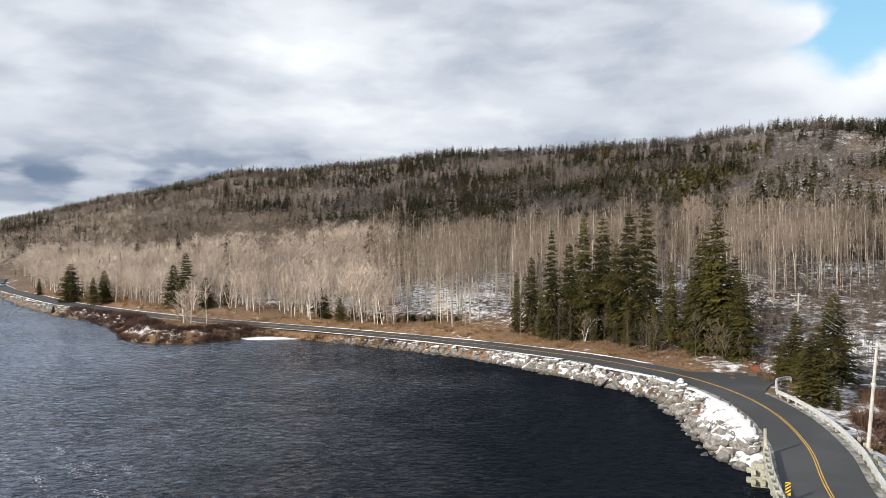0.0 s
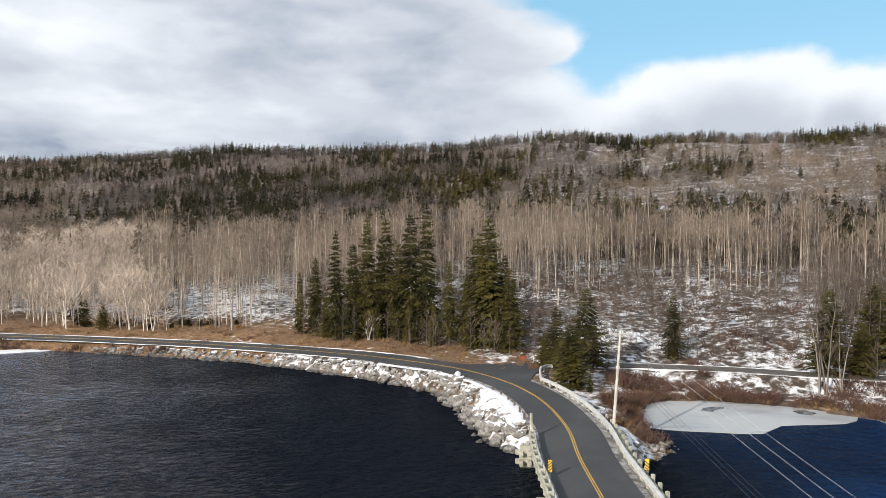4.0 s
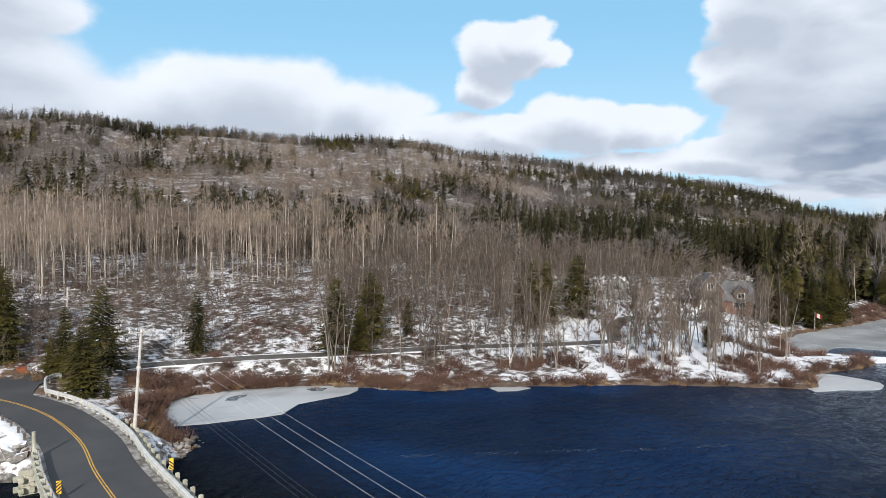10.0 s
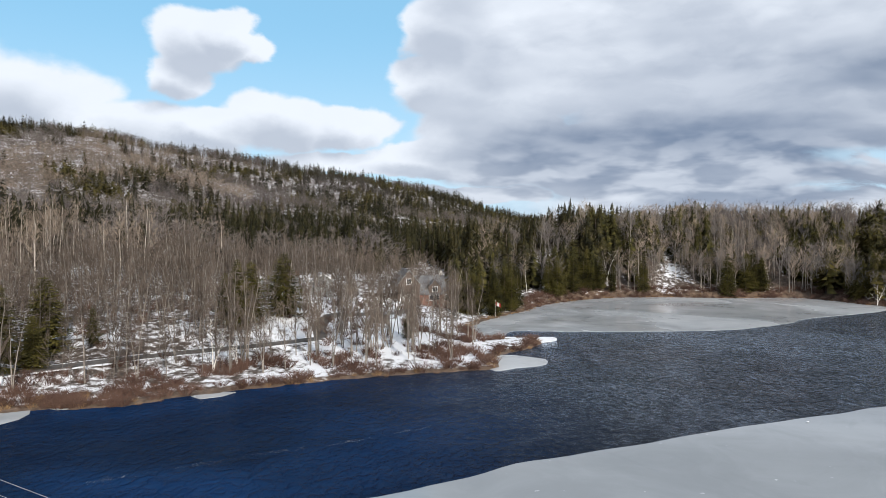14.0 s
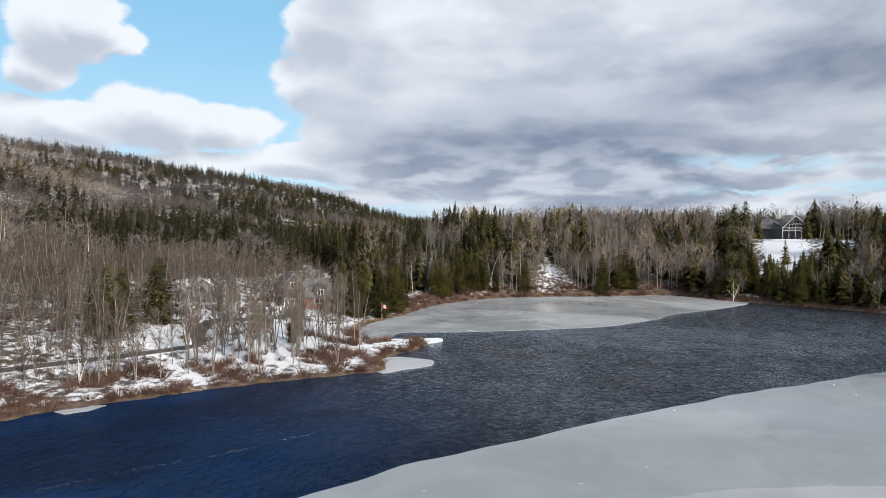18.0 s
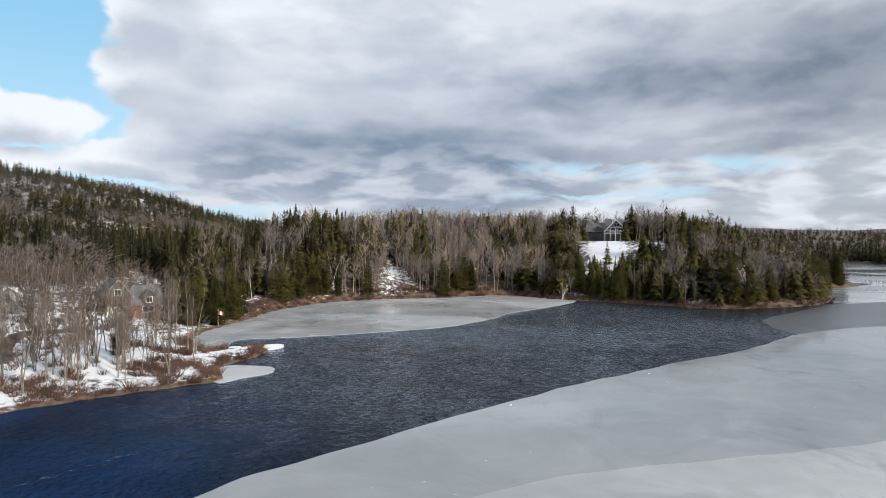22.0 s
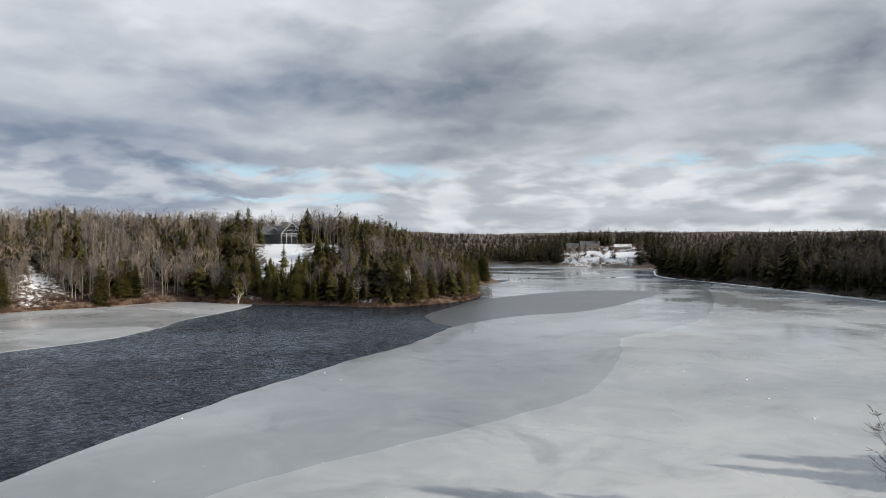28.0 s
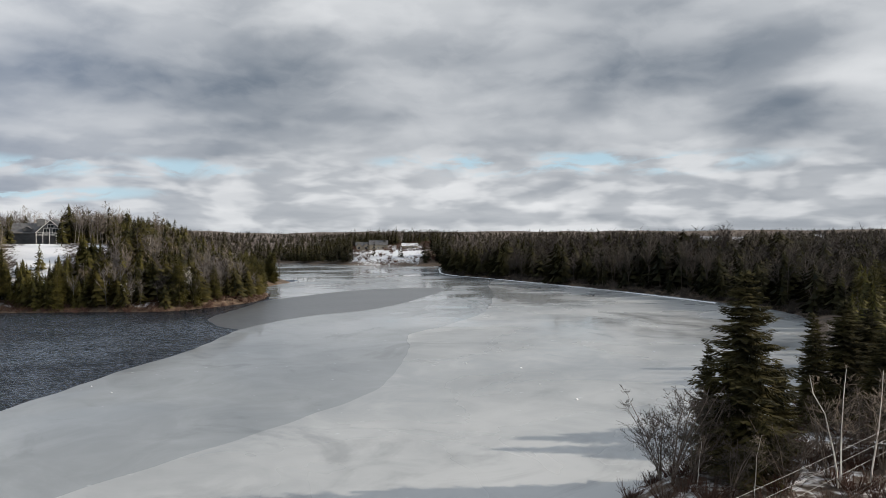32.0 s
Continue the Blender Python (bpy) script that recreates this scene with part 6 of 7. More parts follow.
bridge = tagged(new("bridge"), "short timber road bridge on crib abutments", "bridge")
span = ROAD[(ROAD[:, 1] > 44) & (ROAD[:, 1] < 61)]
swept("deck", span[:, :2], [(-5.1, 0), (4.1, 0), (4.1, 0.30), (-5.1, 0.30)], np.full(len(span), 2.02), M_TIMBER, bridge, "timber deck edge")
for y0, x0 in ((60.3, 31.9), (47.2, 27.5)):
    for k in range(7):
        m = Matrix.Translation((x0, y0, -1.0 + 0.44 * k)) @ Matrix.Rotation(radians(-18), 4, "Z")
        part("crib_beam", box(bmesh.new(), (-4.7 - 0.4 * (k % 2), -0.22, 0), (5.2, 0.22, 0.425), 0.03, m), M_TIMBER, bridge)
    for sx in (-4.6, -3.8):
        for k in (1, 3, 5):
            m = Matrix.Translation((x0, y0, -1.0 + 0.44 * k)) @ Matrix.Rotation(radians(-18), 4, "Z")
            part("tie_beam", box(bmesh.new(), (sx - 0.2, -0.75, 0.0), (sx + 0.2, -0.225, 0.40), 0.03, m), M_TIMBER, bridge)


def marker_sign(x, y, z, tilt):
    """An object marker: yellow board with black slanting stripes on a post."""
    root = tagged(new("hazard_sign"), "yellow and black striped hazard marker at the bridge", "road sign", "hazard markers")
    root.matrix_world = pose(x, y, z, 0, 0, -math.degrees(math.atan2(x, y)))
    part("post", box(bmesh.new(), (-0.05, 0.02, -0.6), (0.05, 0.10, 1.9), 0.008), M_TIMBER, root)
    board = part("board", box(bmesh.new(), (-0.17, -0.02, 1.0), (0.17, 0.02, 1.98), 0.006), M_SIGN_YELLOW, root, "yellow board")
    for k in range(4):
        bm = bmesh.new()
        z0 = 0.98 + 0.25 * k
        c = [(-0.168, z0), (0.168, z0 + tilt * 0.28), (0.168, z0 + tilt * 0.28 + 0.13), (-0.168, z0 + 0.13)]
        c = [(a, min(max(b, 1.005), 1.975)) for a, b in c]
        lo = [bm.verts.new((a, -0.024, b)) for a, b in c]
        hi = [bm.verts.new((a, -0.030, b)) for a, b in c]
        bm.faces.new(lo), bm.faces.new(hi[::-1])
        for i in range(4):
            bm.faces.new((lo[i], hi[i], hi[(i + 1) % 4], lo[(i + 1) % 4]))
        part("stripe", bm, M_BLACK, board, "black slanting stripe")


marker_sign(25.5, 51.3, 2.0, 1)
marker_sign(33.4, 49.4, 1.9, -1)


# ---- poles and wires ----
def utility_pole(x, y, h, lean=(0, 0), arm=2.4, turn=0.0):
    z = float(terrain(np.array([x]), np.array([y]))[0])
    root = tagged(new("utility_pole"), "pale wooden utility pole with a crossarm", "pole", "utility poles")
    root.location = (x, y, z)
    part("shaft", cyl(bmesh.new(), (0, 0, -0.8), (lean[0], lean[1], h), 0.19, 0.12, 12), M_POLE, root)
    m = Matrix.Translation((lean[0] * 0.95, lean[1] * 0.95, h * 0.955)) @ Matrix.Rotation(turn, 4, "Z")
    cross = part("crossarm", box(bmesh.new(), (-arm / 2, -0.2, -0.06), (arm / 2, -0.1, 0.06), 0.01, m), M_POLE, root)
    tips = []
    for u in (-0.46, 0.0, 0.46):
        p = m @ Vector((arm * u, -0.15, 0.06))
        part("insulator", cyl(bmesh.new(), p, p + Vector((0, 0, 0.22)), 0.06, 0.035, 8), M_WHITE, cross, "pale insulator")
        tips.append(Vector((x, y, z)) + p + Vector((0, 0, 0.2)))
    low = [Vector((x + lean[0] * q, y + lean[1] * q, z + h * q)) for q in (0.70, 0.66, 0.62)]
    part("bracket", box(bmesh.new(), (-0.12, -0.22, h * 0.6), (0.12, 0.22, h * 0.63), 0.01, Matrix.Translation((lean[0] * 0.62, lean[1] * 0.62, 0))), M_STEEL, root)
    return tips, low


def wire(a, b, sag, r, mat, label):
    k = 28
    pts = [a.lerp(b, i / k) - Vector((0, 0, sag * 4 * (i / k) * (1 - i / k))) for i in range(k + 1)]
    s = Soup()
    s.tube([tuple(p) for p in pts], np.full(k + 1, r), 5)
    v, f, m = s.arrays()
    tagged(part("wire", tri_mesh("wire", v, f, smooth=True), mat), label, "wire", "overhead wires")


p1 = utility_pole(38.75, 63.4, 10.3, (0.75, -0.2), 2.4, radians(-20))
p2 = utility_pole(55.6, 109, 9.6, (0.2, 0.1), 2.2, radians(-30))
p3 = utility_pole(39.8, 165, 9.8, (0, 0), 2.2, radians(10))
p4 = utility_pole(9.6, 203, 10.5, (0, 0), 2.2, radians(30))
p5 = utility_pole(-14.5, 207, 10.2, (0, 0), 2.2, radians(40))
ps = utility_pole(-4.0, -78.5, 6.2, (0, 0), 2.4, radians(10))
for a, b, sag in ((p1, ps, 2.4), (p1, p2, 0.9), (p2, p3, 1.0), (p3, p4, 0.9), (p4, p5, 0.4)):
    for u, v_ in zip(a[0], b[0]):
        wire(u, v_, sag, 0.009, M_WIRE, "thin bright power line sagging between poles")
    for u, v_ in zip(a[1], b[1]):
        wire(u, v_, sag * 1.15, 0.009, M_CABLE, "thin dark cable sagging between poles")

# ---- buildings ----
M_SHINGLE = two_tone("brown_shingles", (0.07, 0.052, 0.043), (0.135, 0.102, 0.082), 0.6, 0.85, fine=6)
M_ROOF = two_tone("grey_roof_shingles", (0.07, 0.07, 0.075), (0.145, 0.145, 0.15), 0.5, 0.85, fine=5)
M_SNOW_ROOF = two_tone("snow_dusted_roof", (0.16, 0.16, 0.17), (0.78, 0.80, 0.83), 0.25, 0.9, fine=1.4)
M_BRICK = two_tone("red_brick", (0.12, 0.062, 0.045), (0.20, 0.105, 0.078), 0.8, 0.9, fine=9)
M_GREY_SIDING = two_tone("grey_siding", (0.17, 0.18, 0.185), (0.29, 0.30, 0.30), 0.4, 0.8, fine=7)
M_TAN_SIDING = two_tone("tan_siding", (0.24, 0.21, 0.16), (0.33, 0.29, 0.225), 0.4, 0.8, fine=7)
M_DARK_SIDING = two_tone("dark_grey_siding", (0.055, 0.06, 0.066), (0.105, 0.11, 0.118), 0.4, 0.8, fine=7)
M_STONE = two_tone("chimney_stone", (0.24, 0.23, 0.21), (0.42, 0.40, 0.37), 1.6, 0.9)


def glass_material():
    m, n = material("window_glass")
    finish(n, (0.02, 0.025, 0.03, 1), 0.06, IOR=1.5, Specular_IOR_Level=0.6)
    return m


M_GLASS = glass_material()


def prism(bm, x0, x1, y0, y1, z0, z1, rise, axis, grow=0.0):
    """A block with a gabled top; axis is the ridge's direction."""
    if axis == "y":
        mid = (x0 + x1) / 2
        prof = [(x0, z0), (x1, z0), (x1, z1), (mid, z1 + rise), (x0, z1)]
        ends = [[bm.verts.new((a, y, b)) for a, b in prof] for y in (y0, y1)]
    else:
        mid = (y0 + y1) / 2
        prof = [(y0, z0), (y1, z0), (y1, z1), (mid, z1 + rise), (y0, z1)]
        ends = [[bm.verts.new((x, a, b)) for a, b in prof] for x in (x0, x1)]
    bm.faces.new(ends[0]), bm.faces.new(ends[1][::-1])
    for i in range(5):
        bm.faces.new((ends[0][i], ends[1][i], ends[1][(i + 1) % 5], ends[0][(i + 1) % 5]))
    bmesh.ops.recalc_face_normals(bm, faces=bm.faces)
    return bm


def roof_slabs(root, x0, x1, y0, y1, z1, rise, axis, mat, over=0.5, t=0.18):
    """Two sloping roof slabs over a gabled block."""
    for sg in (-1, 1):
        bm = bmesh.new()
        if axis == "y":
            mid, half = (x0 + x1) / 2, (x1 - x0) / 2
            run = lambda u, w: (mid + sg * u, w)
            lo, hi = y0 - over, y1 + over
        else:
            mid, half = (y0 + y1) / 2, (y1 - y0) / 2
            lo, hi = x0 - over, x1 + over
        drop = rise / half
        prof = [(0, z1 + rise + 0.02), (half + over, z1 - over * drop + 0.02), (half + over, z1 - over * drop + 0.02 + t), (0, z1 + rise + 0.02 + t)]
        vs = []
        for w in (lo, hi):
            vs.append([bm.verts.new((mid + sg * u, w, z) if axis == "y" else (w, mid + sg * u, z)) for u, z in prof])
        bm.faces.new(vs[0]), bm.faces.new(vs[1][::-1])
        for i in range(4):
            bm.faces.new((vs[0][i], vs[1][i], vs[1][(i + 1) % 4], vs[0][(i + 1) % 4]))
        bmesh.ops.recalc_face_normals(bm, faces=bm.faces)
        part("roof", bm, mat, root)


def trim(root, x0, x1, y, z1, rise, mat, over=0.5):
    """White bargeboards on a gable that faces the viewer's side (-y)."""
    mid, half = (x0 + x1) / 2, (x1 - x0) / 2
    for sg in (-1, 1):
        bm = bmesh.new()
        a = [(mid, z1 + rise + 0.16), (mid + sg * (half + over), z1 - over * rise / half + 0.16)]
        lo = [(a[0][0], a[0][1] - 0.3), (a[1][0], a[1][1] - 0.3)]
        ring = [a[0], a[1], lo[1], lo[0]]
        f = [bm.verts.new((x, y - over - 0.05, z)) for x, z in ring]
        b = [bm.verts.new((x, y - over - 0.01, z)) for x, z in ring]
        bm.faces.new(f), bm.faces.new(b[::-1])
        for i in range(4):
            bm.faces.new((f[i], b[i], b[(i + 1) % 4], f[(i + 1) % 4]))
        bmesh.ops.recalc_face_normals(bm, faces=bm.faces)
        part("bargeboard", bm, mat, root)


def window(root, x, y, z, w, h, mat=None):
    """A window in a wall that faces -y: frame bars with a pane behind them."""
    fr = bmesh.new()
    for lo, hi in (((-w / 2 - 0.1, -0.07, -0.1), (w / 2 + 0.1, 0.0, 0.0)), ((-w / 2 - 0.1, -0.07, h), (w / 2 + 0.1, 0.0, h + 0.1)), ((-w / 2 - 0.1, -0.07, 0), (-w / 2, 0, h)), ((w / 2, -0.07, 0), (w / 2 + 0.1, 0, h)), ((-0.03, -0.06, 0), (0.03, -0.01, h))):
        box(fr, lo, hi)
    ob = part("window", fr, mat or M_WHITE, root, "white window frame")
    ob.location = (x, y - 0.004, z)
    part("pane", box(bmesh.new(), (-w / 2, -0.03, 0), (w / 2, -0.012, h)), M_GLASS, ob, "dark glass pane")


def block(root, x0, x1, y0, y1, z0, z1, rise, axis, wall, roof, over=0.5):
    part("wall", prism(bmesh.new(), x0, x1, y0, y1, z0, z1, rise, axis), wall, root)
    roof_slabs(root, x0, x1, y0, y1, z1, rise, axis, roof, over)


def house_root(name, x, y, label, turn=0.0, drop=0.3, category="house"):
    """An empty at a house's base; its front (-y) looks to the lake."""
    z = float(terrain(np.array([x]), np.array([y]))[0])
    root = tagged(new(name), label, category)
    root.matrix_world = pose(x, y, z - drop, 0, 0, -math.degrees(math.atan2(x, y)) + turn)
    return root


# brown house in the snowy yard
h = house_root("brown_house", 178, 42, "brown shingled house with a steep front gable and brick base", 12)
block(h, -3.4, 2.4, 0, 9, -1.5, 5.6, 3.6, "y", M_SHINGLE, M_ROOF)
trim(h, -3.4, 2.4, 0, 5.6, 3.6, M_GREY_SIDING)
window(h, -0.5, 0, 5.4, 1.3, 1.4)
part("garage_door", box(bmesh.new(), (-2.9, -0.06, 0.3), (1.0, -0.004, 2.9), 0.02), M_WHITE, h, "white garage door")
block(h, 2.4, 11.5, 1.2, 8.5, -1.5, 3.0, 4.2, "x", M_BRICK, M_ROOF)
block(h, 5.2, 8.4, 0.9, 4.5, 3.0, 4.7, 1.6, "y", M_SHINGLE, M_ROOF, 0.3)
window(h, 6.8, 0.9, 3.3, 1.4, 1.3)
window(h, 6.6, 1.2, 1.0, 2.6, 1.3)
window(h, 10.0, 1.2, 1.0, 1.1, 1.3)
part("chimney", box(bmesh.new(), (8.9, 5.0, 5.0), (9.8, 5.9, 8.6), 0.03), M_STONE, h)
part("porch_roof", box(bmesh.new(), (-10.5, -0.5, 3.3), (-3.2, 6.0, 3.6), 0.04), M_SNOW_ROOF, h, "snow-covered porch roof")
for sx in (-10.1, -7.8, -5.6):
    part("porch_post", box(bmesh.new(), (sx, -0.3, -1.5), (sx + 0.2, -0.1, 3.3), 0.01), M_WHITE, h)
part("porch_wall", box(bmesh.new(), (-10.2, 2.6, -1.5), (-3.45, 5.8, 3.28), 0.02), M_SHINGLE, h)
window(h, -7.0, 2.6, 0.9, 2.0, 1.5)

h = house_root("cottage", 159, 66, "long low grey cottage with white-trimmed gables", 8)
block(h, -11, 9, 1.5, 8, -1.5, 2.7, 2.0, "x", M_GREY_SIDING, M_SNOW_ROOF)
for gx_ in (-9.5, 6.5):
    block(h, gx_ - 2.2, gx_ + 2.2, 0, 5, -1.5, 3.9, 1.5, "y", M_GREY_SIDING, M_SNOW_ROOF)
    trim(h, gx_ - 2.2, gx_ + 2.2, 0, 3.9, 1.5, M_WHITE)
    window(h, gx_, 0, 1.9, 0.9, 1.7)
for gx_ in (-4.5, -0.5, 3.0):
    window(h, gx_, 1.5, 0.6, 1.4, 1.3)
part("chimney", box(bmesh.new(), (0.5, 4.2, 3.5), (1.3, 5.0, 6.0), 0.03), M_BRICK, h)

h = house_root("garden_shed", 146, 41.0, "small dark open shed on the snowy lawn", 0, 0.2, "shed")
block(h, -1.6, 1.6, 0, 2.6, 0, 2.3, 0.8, "x", M_DARK_TIMBER, M_SNOW_ROOF, 0.3)
part("door", box(bmesh.new(), (-0.5, -0.06, 0.2), (0.5, -0.004, 2.1), 0.01), M_SHINGLE, h)

h = house_root("hill_chalet", 262, 106, "small grey chalet high among the trees", 0, 0.5)
block(h, -4, 4, 0, 7, -2, 4.5, 3.0, "y", M_GREY_SIDING, M_SNOW_ROOF)
trim(h, -4, 4, 0, 4.5, 3.0, M_WHITE)
window(h, -1.6, 0, 2.0, 1.5, 1.5)
window(h, 1.6, 0, 2.0, 1.5, 1.5)

# chalet on the bluff
h = house_root("bluff_house", 283, -131, "grey gabled house with glazed front on a snowy bluff", -14, -1.2)
block(h, 0.5, 9.0, 0, 12, -3, 4.4, 4.0, "y", M_DARK_SIDING, M_ROOF, 0.9)
trim(h, 0.5, 9.0, 0, 4.4, 4.0, M_WHITE, 0.9)
window(h, 3.2, 0, 3.4, 2.0, 1.7)
window(h, 6.3, 0, 3.4, 2.0, 1.7)
window(h, 4.75, 0, 5.5, 2.2, 1.2)
block(h, -9.5, 0.5, 2.5, 10.5, -1.2, 3.8, 3.4, "x", M_DARK_SIDING, M_ROOF, 0.6)
block(h, -5.4, -2.6, 2.2, 6, 3.8, 5.0, 1.0, "y", M_DARK_SIDING, M_ROOF, 0.3)
part("chimney", box(bmesh.new(), (-1.4, 5, 5.5), (1.6, 6.4, 9.0), 0.05), M_STONE, h, "broad stone chimney")
part("balcony", box(bmesh.new(), (0.0, -2.4, 2.6), (9.5, 0.0, 2.85), 0.03), M_WHITE, h)
part("balcony_rail", box(bmesh.new(), (0.0, -2.4, 3.7), (9.5, -2.28, 3.82), 0.01), M_WHITE, h)
for sx in (0.1, 2.4, 4.7, 7.0, 9.3):
    part("balcony_post", box(bmesh.new(), (sx, -2.35, -6.2), (sx + 0.16, -2.2, 3.72), 0.01), M_WHITE, h)

# houses on the far shore
h = house_root("far_house", 405, -473, "tan house with dark roof above a snowy bank", 0, 0.5)
block(h, -4, 12, 0, 9, -2, 5.2, 3.6, "x", M_TAN_SIDING, M_ROOF)
block(h, -16, -4, 2, 9, -2, 4.0, 3.0, "x", M_TAN_SIDING, M_ROOF)
for gx_ in (-13.5, -7):
    block(h, gx_ - 2.3, gx_ + 2.3, 0.5, 5, -2, 4.2, 2.0, "y", M_TAN_SIDING, M_ROOF, 0.3)
    window(h, gx_, 0.5, 1.2, 2.2, 1.8)
for gx_ in (0, 4, 8):
    window(h, gx_, 0, 1.4, 1.6, 1.6)
h = house_root("far_cabin", 377, -489, "low tan cabin on the far bank", 0, 0.5)
block(h, -7, 7, 0, 7, -2, 3.0, 2.0, "x", M_TAN_SIDING, M_SNOW_ROOF)
window(h, -2, 0, 0.8, 1.6, 1.3)
window(h, 3, 0, 0.8, 1.6, 1.3)
for az_, r_, w_, lab in ((166.2, 1120, 34, "long pale building with snowy roofs"), (168.2, 1160, 20, "white building with a snowy roof"), (164.4, 1090, 14, "pale house among far trees"), (160.0, 1050, 9, "small white house among far trees"), (173.5, 1100, 12, "pale house beyond the far woods")):
    a_ = radians(az_)
    h = house_root("far_building", r_ * math.sin(a_), r_ * math.cos(a_), lab, 0, 0.5)
    block(h, -w_ / 2, w_ / 2, 0, 10, -2, 7.5, 3.0, "x", M_WHITE, M_SNOW_ROOF)
    for k in range(int(w_ // 5)):
        window(h, -w_ / 2 + 3 + 5 * k, 0, 3.0, 1.8, 2.0)

# ---- small things ----
bin_ = tagged(new("storage_bin"), "rusty orange storage bin at the lane's end", "bin")
bz = float(terrain(np.array([46.5]), np.array([103.5]))[0])
bin_.matrix_world = pose(46.5, 103.5, bz, 0, 0, -20)
part("body", box(bmesh.new(), (-0.62, -0.4, 0), (0.62, 0.4, 0.66), 0.04), M_RUST, bin_)
part("lid", box(bmesh.new(), (-0.66, -0.44, 0.66), (0.66, 0.44, 0.78), 0.04), M_RUST, bin_)
hyd = tagged(part("marker_post", box(bmesh.new(), (-0.1, -0.1, -0.3), (0.1, 0.1, 1.0), 0.02), M_RUST), "small red post by the lane", "post")
hyd.location = (50.5, 101.5, float(terrain(np.array([50.5]), np.array([101.5]))[0]))

M_CARPAINT = two_tone("silver_paint", (0.34, 0.35, 0.37), (0.44, 0.45, 0.47), 0.8, 0.3, Metallic=0.5)
car = tagged(new("car"), "silver car driving on the lake road", "car")
ci = int(np.argmin(np.abs(ROAD[:, 1] - 318)))
ct = ROAD[ci + 1] - ROAD[ci]
car.matrix_world = pose(ROAD[ci][0] + 1.1, ROAD[ci][1] + 0.8, 1.76, 0, 0, math.degrees(math.atan2(ct[1], ct[0])))
bm = box(bmesh.new(), (-2.2, -0.88, 0.28), (2.2, 0.88, 0.86), 0.14)
part("body", bm, M_CARPAINT, car)
bm = box(bmesh.new(), (-1.5, -0.74, 0.84), (0.9, 0.74, 1.45), 0.22)
part("cabin", bm, M_GLASS, car)
part("roof_panel", box(bmesh.new(), (-1.15, -0.66, 1.42), (0.55, 0.66, 1.49), 0.03), M_CARPAINT, car)
for sx in (-1.35, 1.35):
    for sy in (-0.82, 0.82):
        wheel = part("wheel", cyl(bmesh.new(), (sx, sy - 0.11, 0.33), (sx, sy + 0.11, 0.33), 0.33, 0.33, 16), M_BLACK, car)
        part("rim", cyl(bmesh.new(), (sx, sy - 0.125, 0.33), (sx, sy + 0.125, 0.33), 0.19, 0.19, 12), M_STEEL, wheel)
for sy in (-0.6, 0.6):
    part("headlight", box(bmesh.new(), (2.17, sy - 0.18, 0.58), (2.215, sy + 0.18, 0.74), 0.01), M_WHITE, car)

flag = tagged(new("flagpole"), "white pole with a red and white flag near the shore", "flag")
fz = float(terrain(np.array([181.0]), np.array([20.0]))[0])
flag.location = (181, 20, fz)
part("pole", cyl(bmesh.new(), (0, 0, -0.3), (0, 0, 4.2), 0.05, 0.035, 8), M_WHITE, flag)
M_RED = two_tone("red_cloth", (0.45, 0.03, 0.03), (0.55, 0.05, 0.04), 2.0, 0.8)
for k, (u0, u1, mt) in enumerate(((0.05, 0.45, M_RED), (0.45, 1.15, M_WHITE), (1.15, 1.55, M_RED))):
    bm = bmesh.new()
    bmesh.ops.create_grid(bm, x_segments=4, y_segments=3, size=0.5)
    for v in bm.verts:
        u = u0 + (v.co.x + 0.5) * (u1 - u0)
        v.co = (-0.10 * math.sin(u * 4), -u * 0.9, 3.4 + v.co.y * 0.95 - u * 0.35)
    bmesh.ops.solidify(bm, geom=bm.faces, thickness=0.012)
    part("cloth", bm, mt, flag, "red cloth" if mt is M_RED else "white cloth")

# dead white trees on the marsh and the shore, and pale birches at the headland's foot
DEAD = [bare_tree(rs_(260 + i), 1.0, 0.22, 15, 0.34, 0.7, 4, 3, 0.006, 0.016, 2, 0.07) for i in range(3)]
plant_dead = tree_maker("dead_tree", DEAD, M_BIRCH, M_BIRCH, "dead white tree with crooked limbs")
for i, (x, y, hgt, wd) in enumerate(((96.8, 53.6, 8.2, 0.9), (100.5, 51.5, 5.0, 1.0), (26.5, 130.0, 7.0, 1.1), (23.5, 133.5, 5.5, 1.1), (192, -136.5, 11.0, 0.85), (200.5, -118.5, 8.0, 0.8), (232, -91, 7.0, 0.9))):
    plant_dead(x, y, float(terrain(np.array([x]), np.array([y]))[0]) - 0.1, hgt, wd, i * 1.9, i, None, "dead white trees")

# fallen logs on the snowy slope
rl = rs_(9)
logs = scatter(801, 120, (20, 62), (118, 185), lambda x, y, a, r: (shore_distance(x, y) > 16) & clear_of_roads(x, y, 7))
for x, y, z in logs[:46]:
    ln = rl.uniform(2.5, 6)
    ob = part("fallen_log", cyl(bmesh.new(), (-ln / 2, 0, 0), (ln / 2, 0, 0), 0.16, 0.09, 7), M_BARK)
    ob.matrix_world = pose(x, y, z + 0.22, 0, rl.uniform(-6, 6), rl.uniform(0, 180))
    tagged(ob, "fallen grey log lying in the snow", "log", "fallen logs")

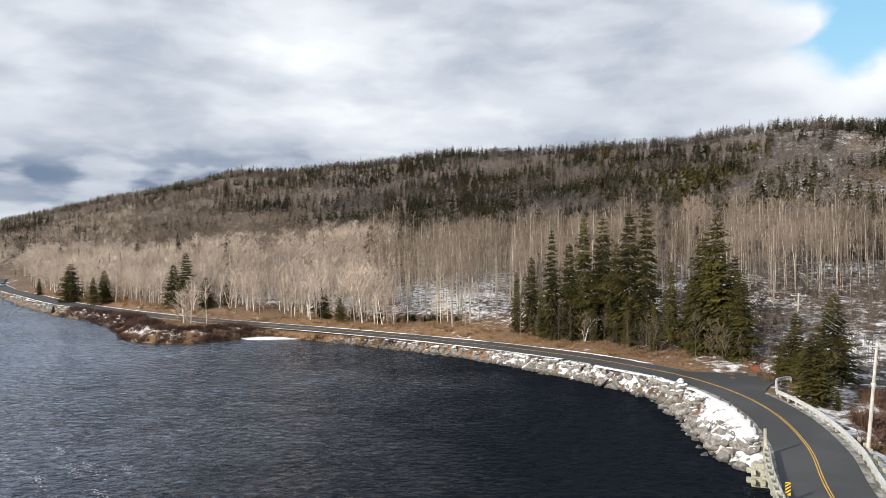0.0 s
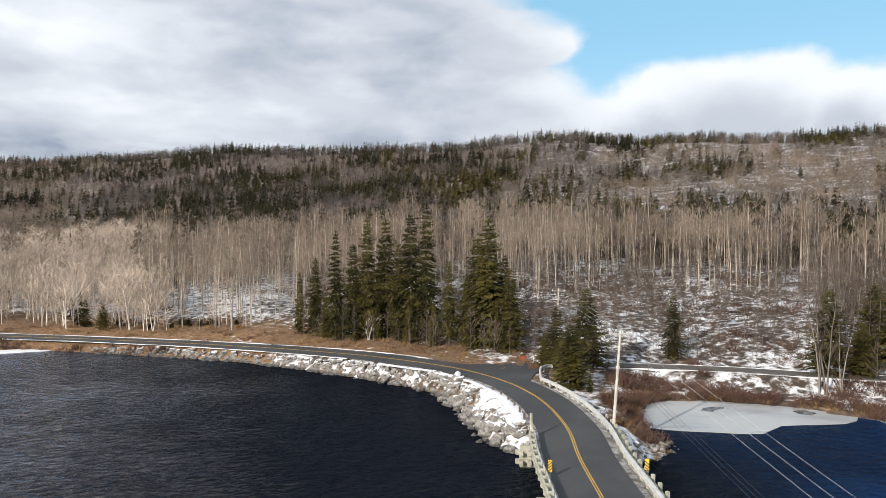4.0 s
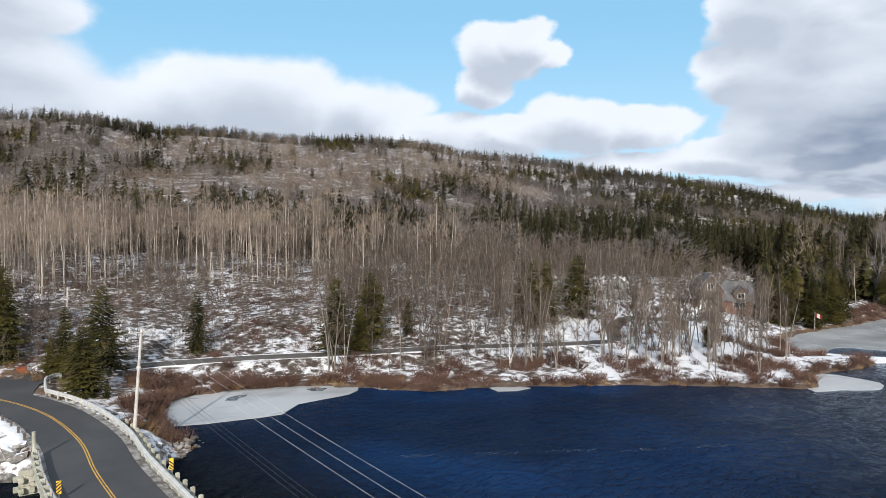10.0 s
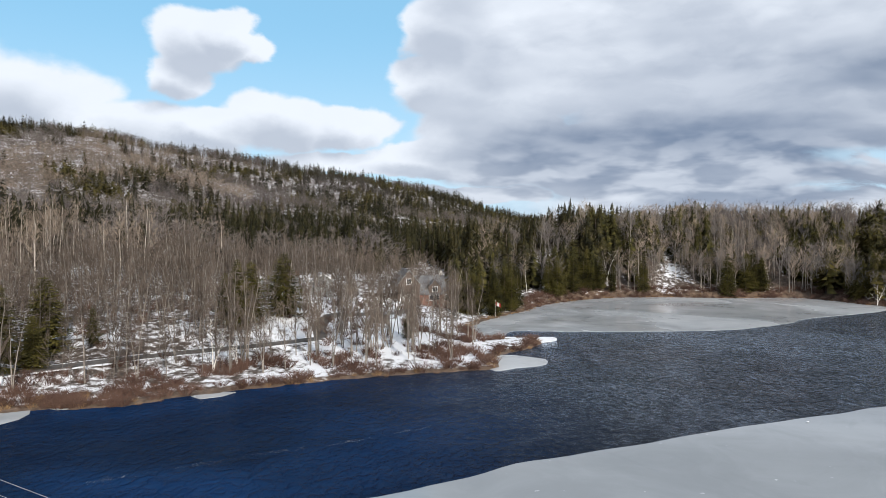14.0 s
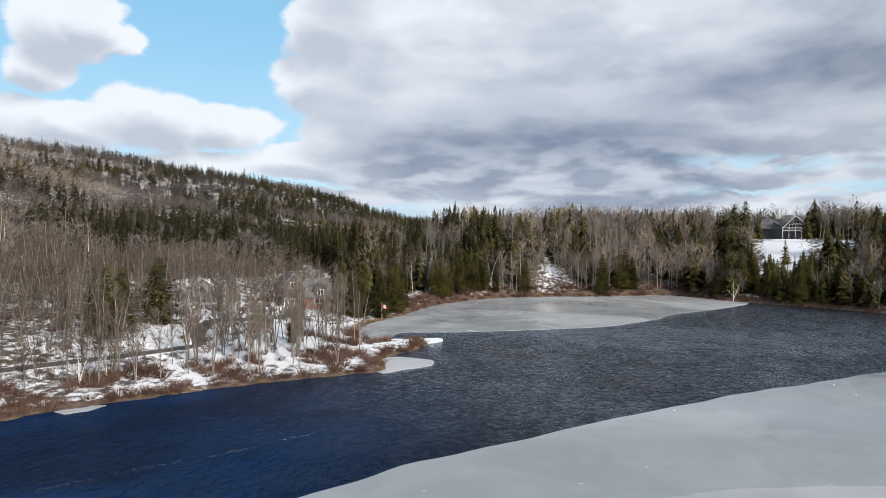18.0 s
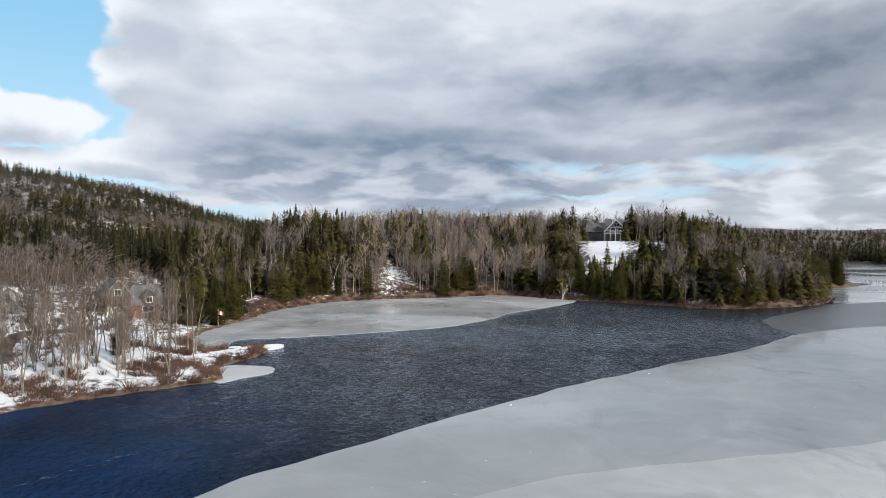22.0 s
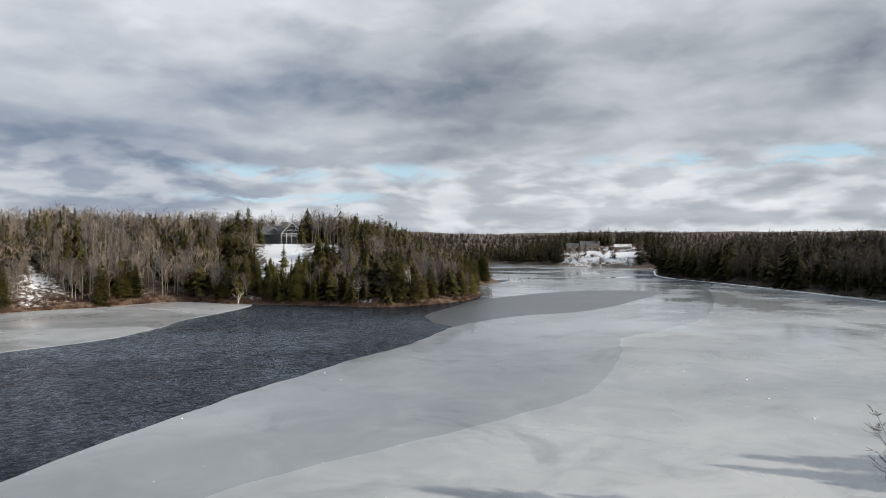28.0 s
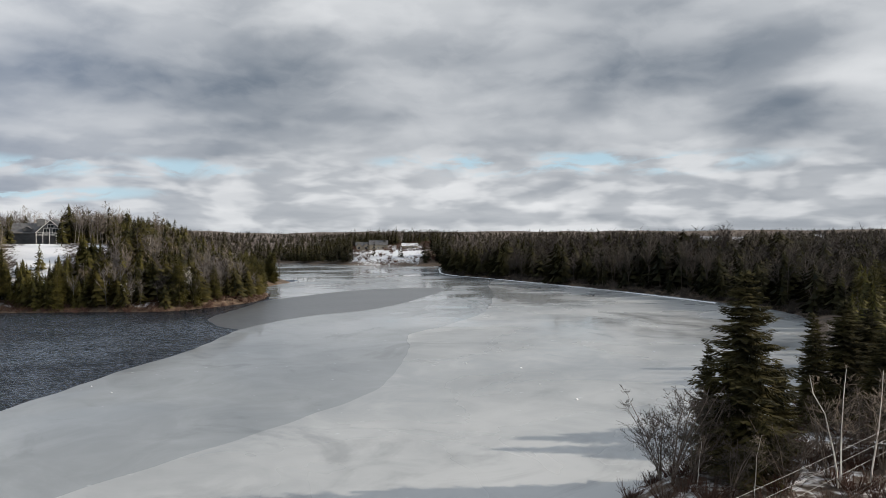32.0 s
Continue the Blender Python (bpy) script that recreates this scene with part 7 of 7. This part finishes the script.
# small white lumps standing in for the white dots on the ice
for az_, r_, s_ in ((107.2, 91, 0.28), (119.5, 110, 0.26), (118.2, 116, 0.22), (153.0, 105, 0.3), (151.5, 118, 0.32), (156, 96, 0.3), (147, 122, 0.28), (165, 150, 0.35), (162, 140, 0.3)):
    a_ = radians(az_)
    ob = part("snow_lump", rock_mesh(int(az_) + 3), M_SNOW)
    ob.matrix_world = pose(r_ * math.sin(a_), r_ * math.cos(a_), 0.1, 0, 0, az_ * 3) @ Matrix.Diagonal((s_ * 1.6, s_ * 1.6, s_ * 0.8, 1))
    tagged(ob, "small white lump on the ice", "snow", "snow lumps")

# broken lines of drifting ice flakes on the bay, and short streaks of foam on the open lake
def flake_line(name, lines, seed, size, share, mat, label):
    rf = rs_(seed)
    v_, f_, k0 = [], [], 0
    for pts in lines:
        line = spline(pts, 0.06)
        keep = rf.rand(len(line)) < share + 0.4 * np.sin(np.arange(len(line)) * 0.05)
        for x, y in line[keep] + rf.randn(int(keep.sum()), 2) * 0.28:
            ang = np.sort(rf.rand(5) * 6.283)
            rr_ = rf.uniform(*size)
            v_.append(np.stack([x + rr_ * 1.8 * np.cos(ang), y + rr_ * np.sin(ang), np.full(5, 0.03)], 1))
            f_ += [(k0, k0 + 1, k0 + 2), (k0, k0 + 2, k0 + 3), (k0, k0 + 3, k0 + 4)]
            k0 += 5
    tagged(new(name, tri_mesh(name, np.concatenate(v_), np.array(f_), (mat,))), label, "ice" if mat is M_ICE_OLD else "foam", kind="stuff")


flake_line("ice_flakes", [[(54, 42), (60.3, 34.8), (65.4, 28.9), (70.6, 22.1), (74.3, 18.5), (79, 14)]], 77, (0.012, 0.05), 0.45, M_ICE_OLD, "broken line of thin drifting ice flakes")
FOAM = [[(-45.7, 71.5), (-40.7, 66.4), (-36.8, 63.2)], [(-38.1, 64.8), (-33.2, 58.8)], [(-41.3, 74.0), (-34.3, 64.8), (-28.9, 59.1)], [(-35.5, 68.7), (-31.4, 64.3)], [(-31.6, 68.0), (-29.3, 65.4)]]
flake_line("foam_streaks", FOAM, 78, (0.015, 0.06), 0.5, M_SNOW, "short white streaks of foam on dark water")
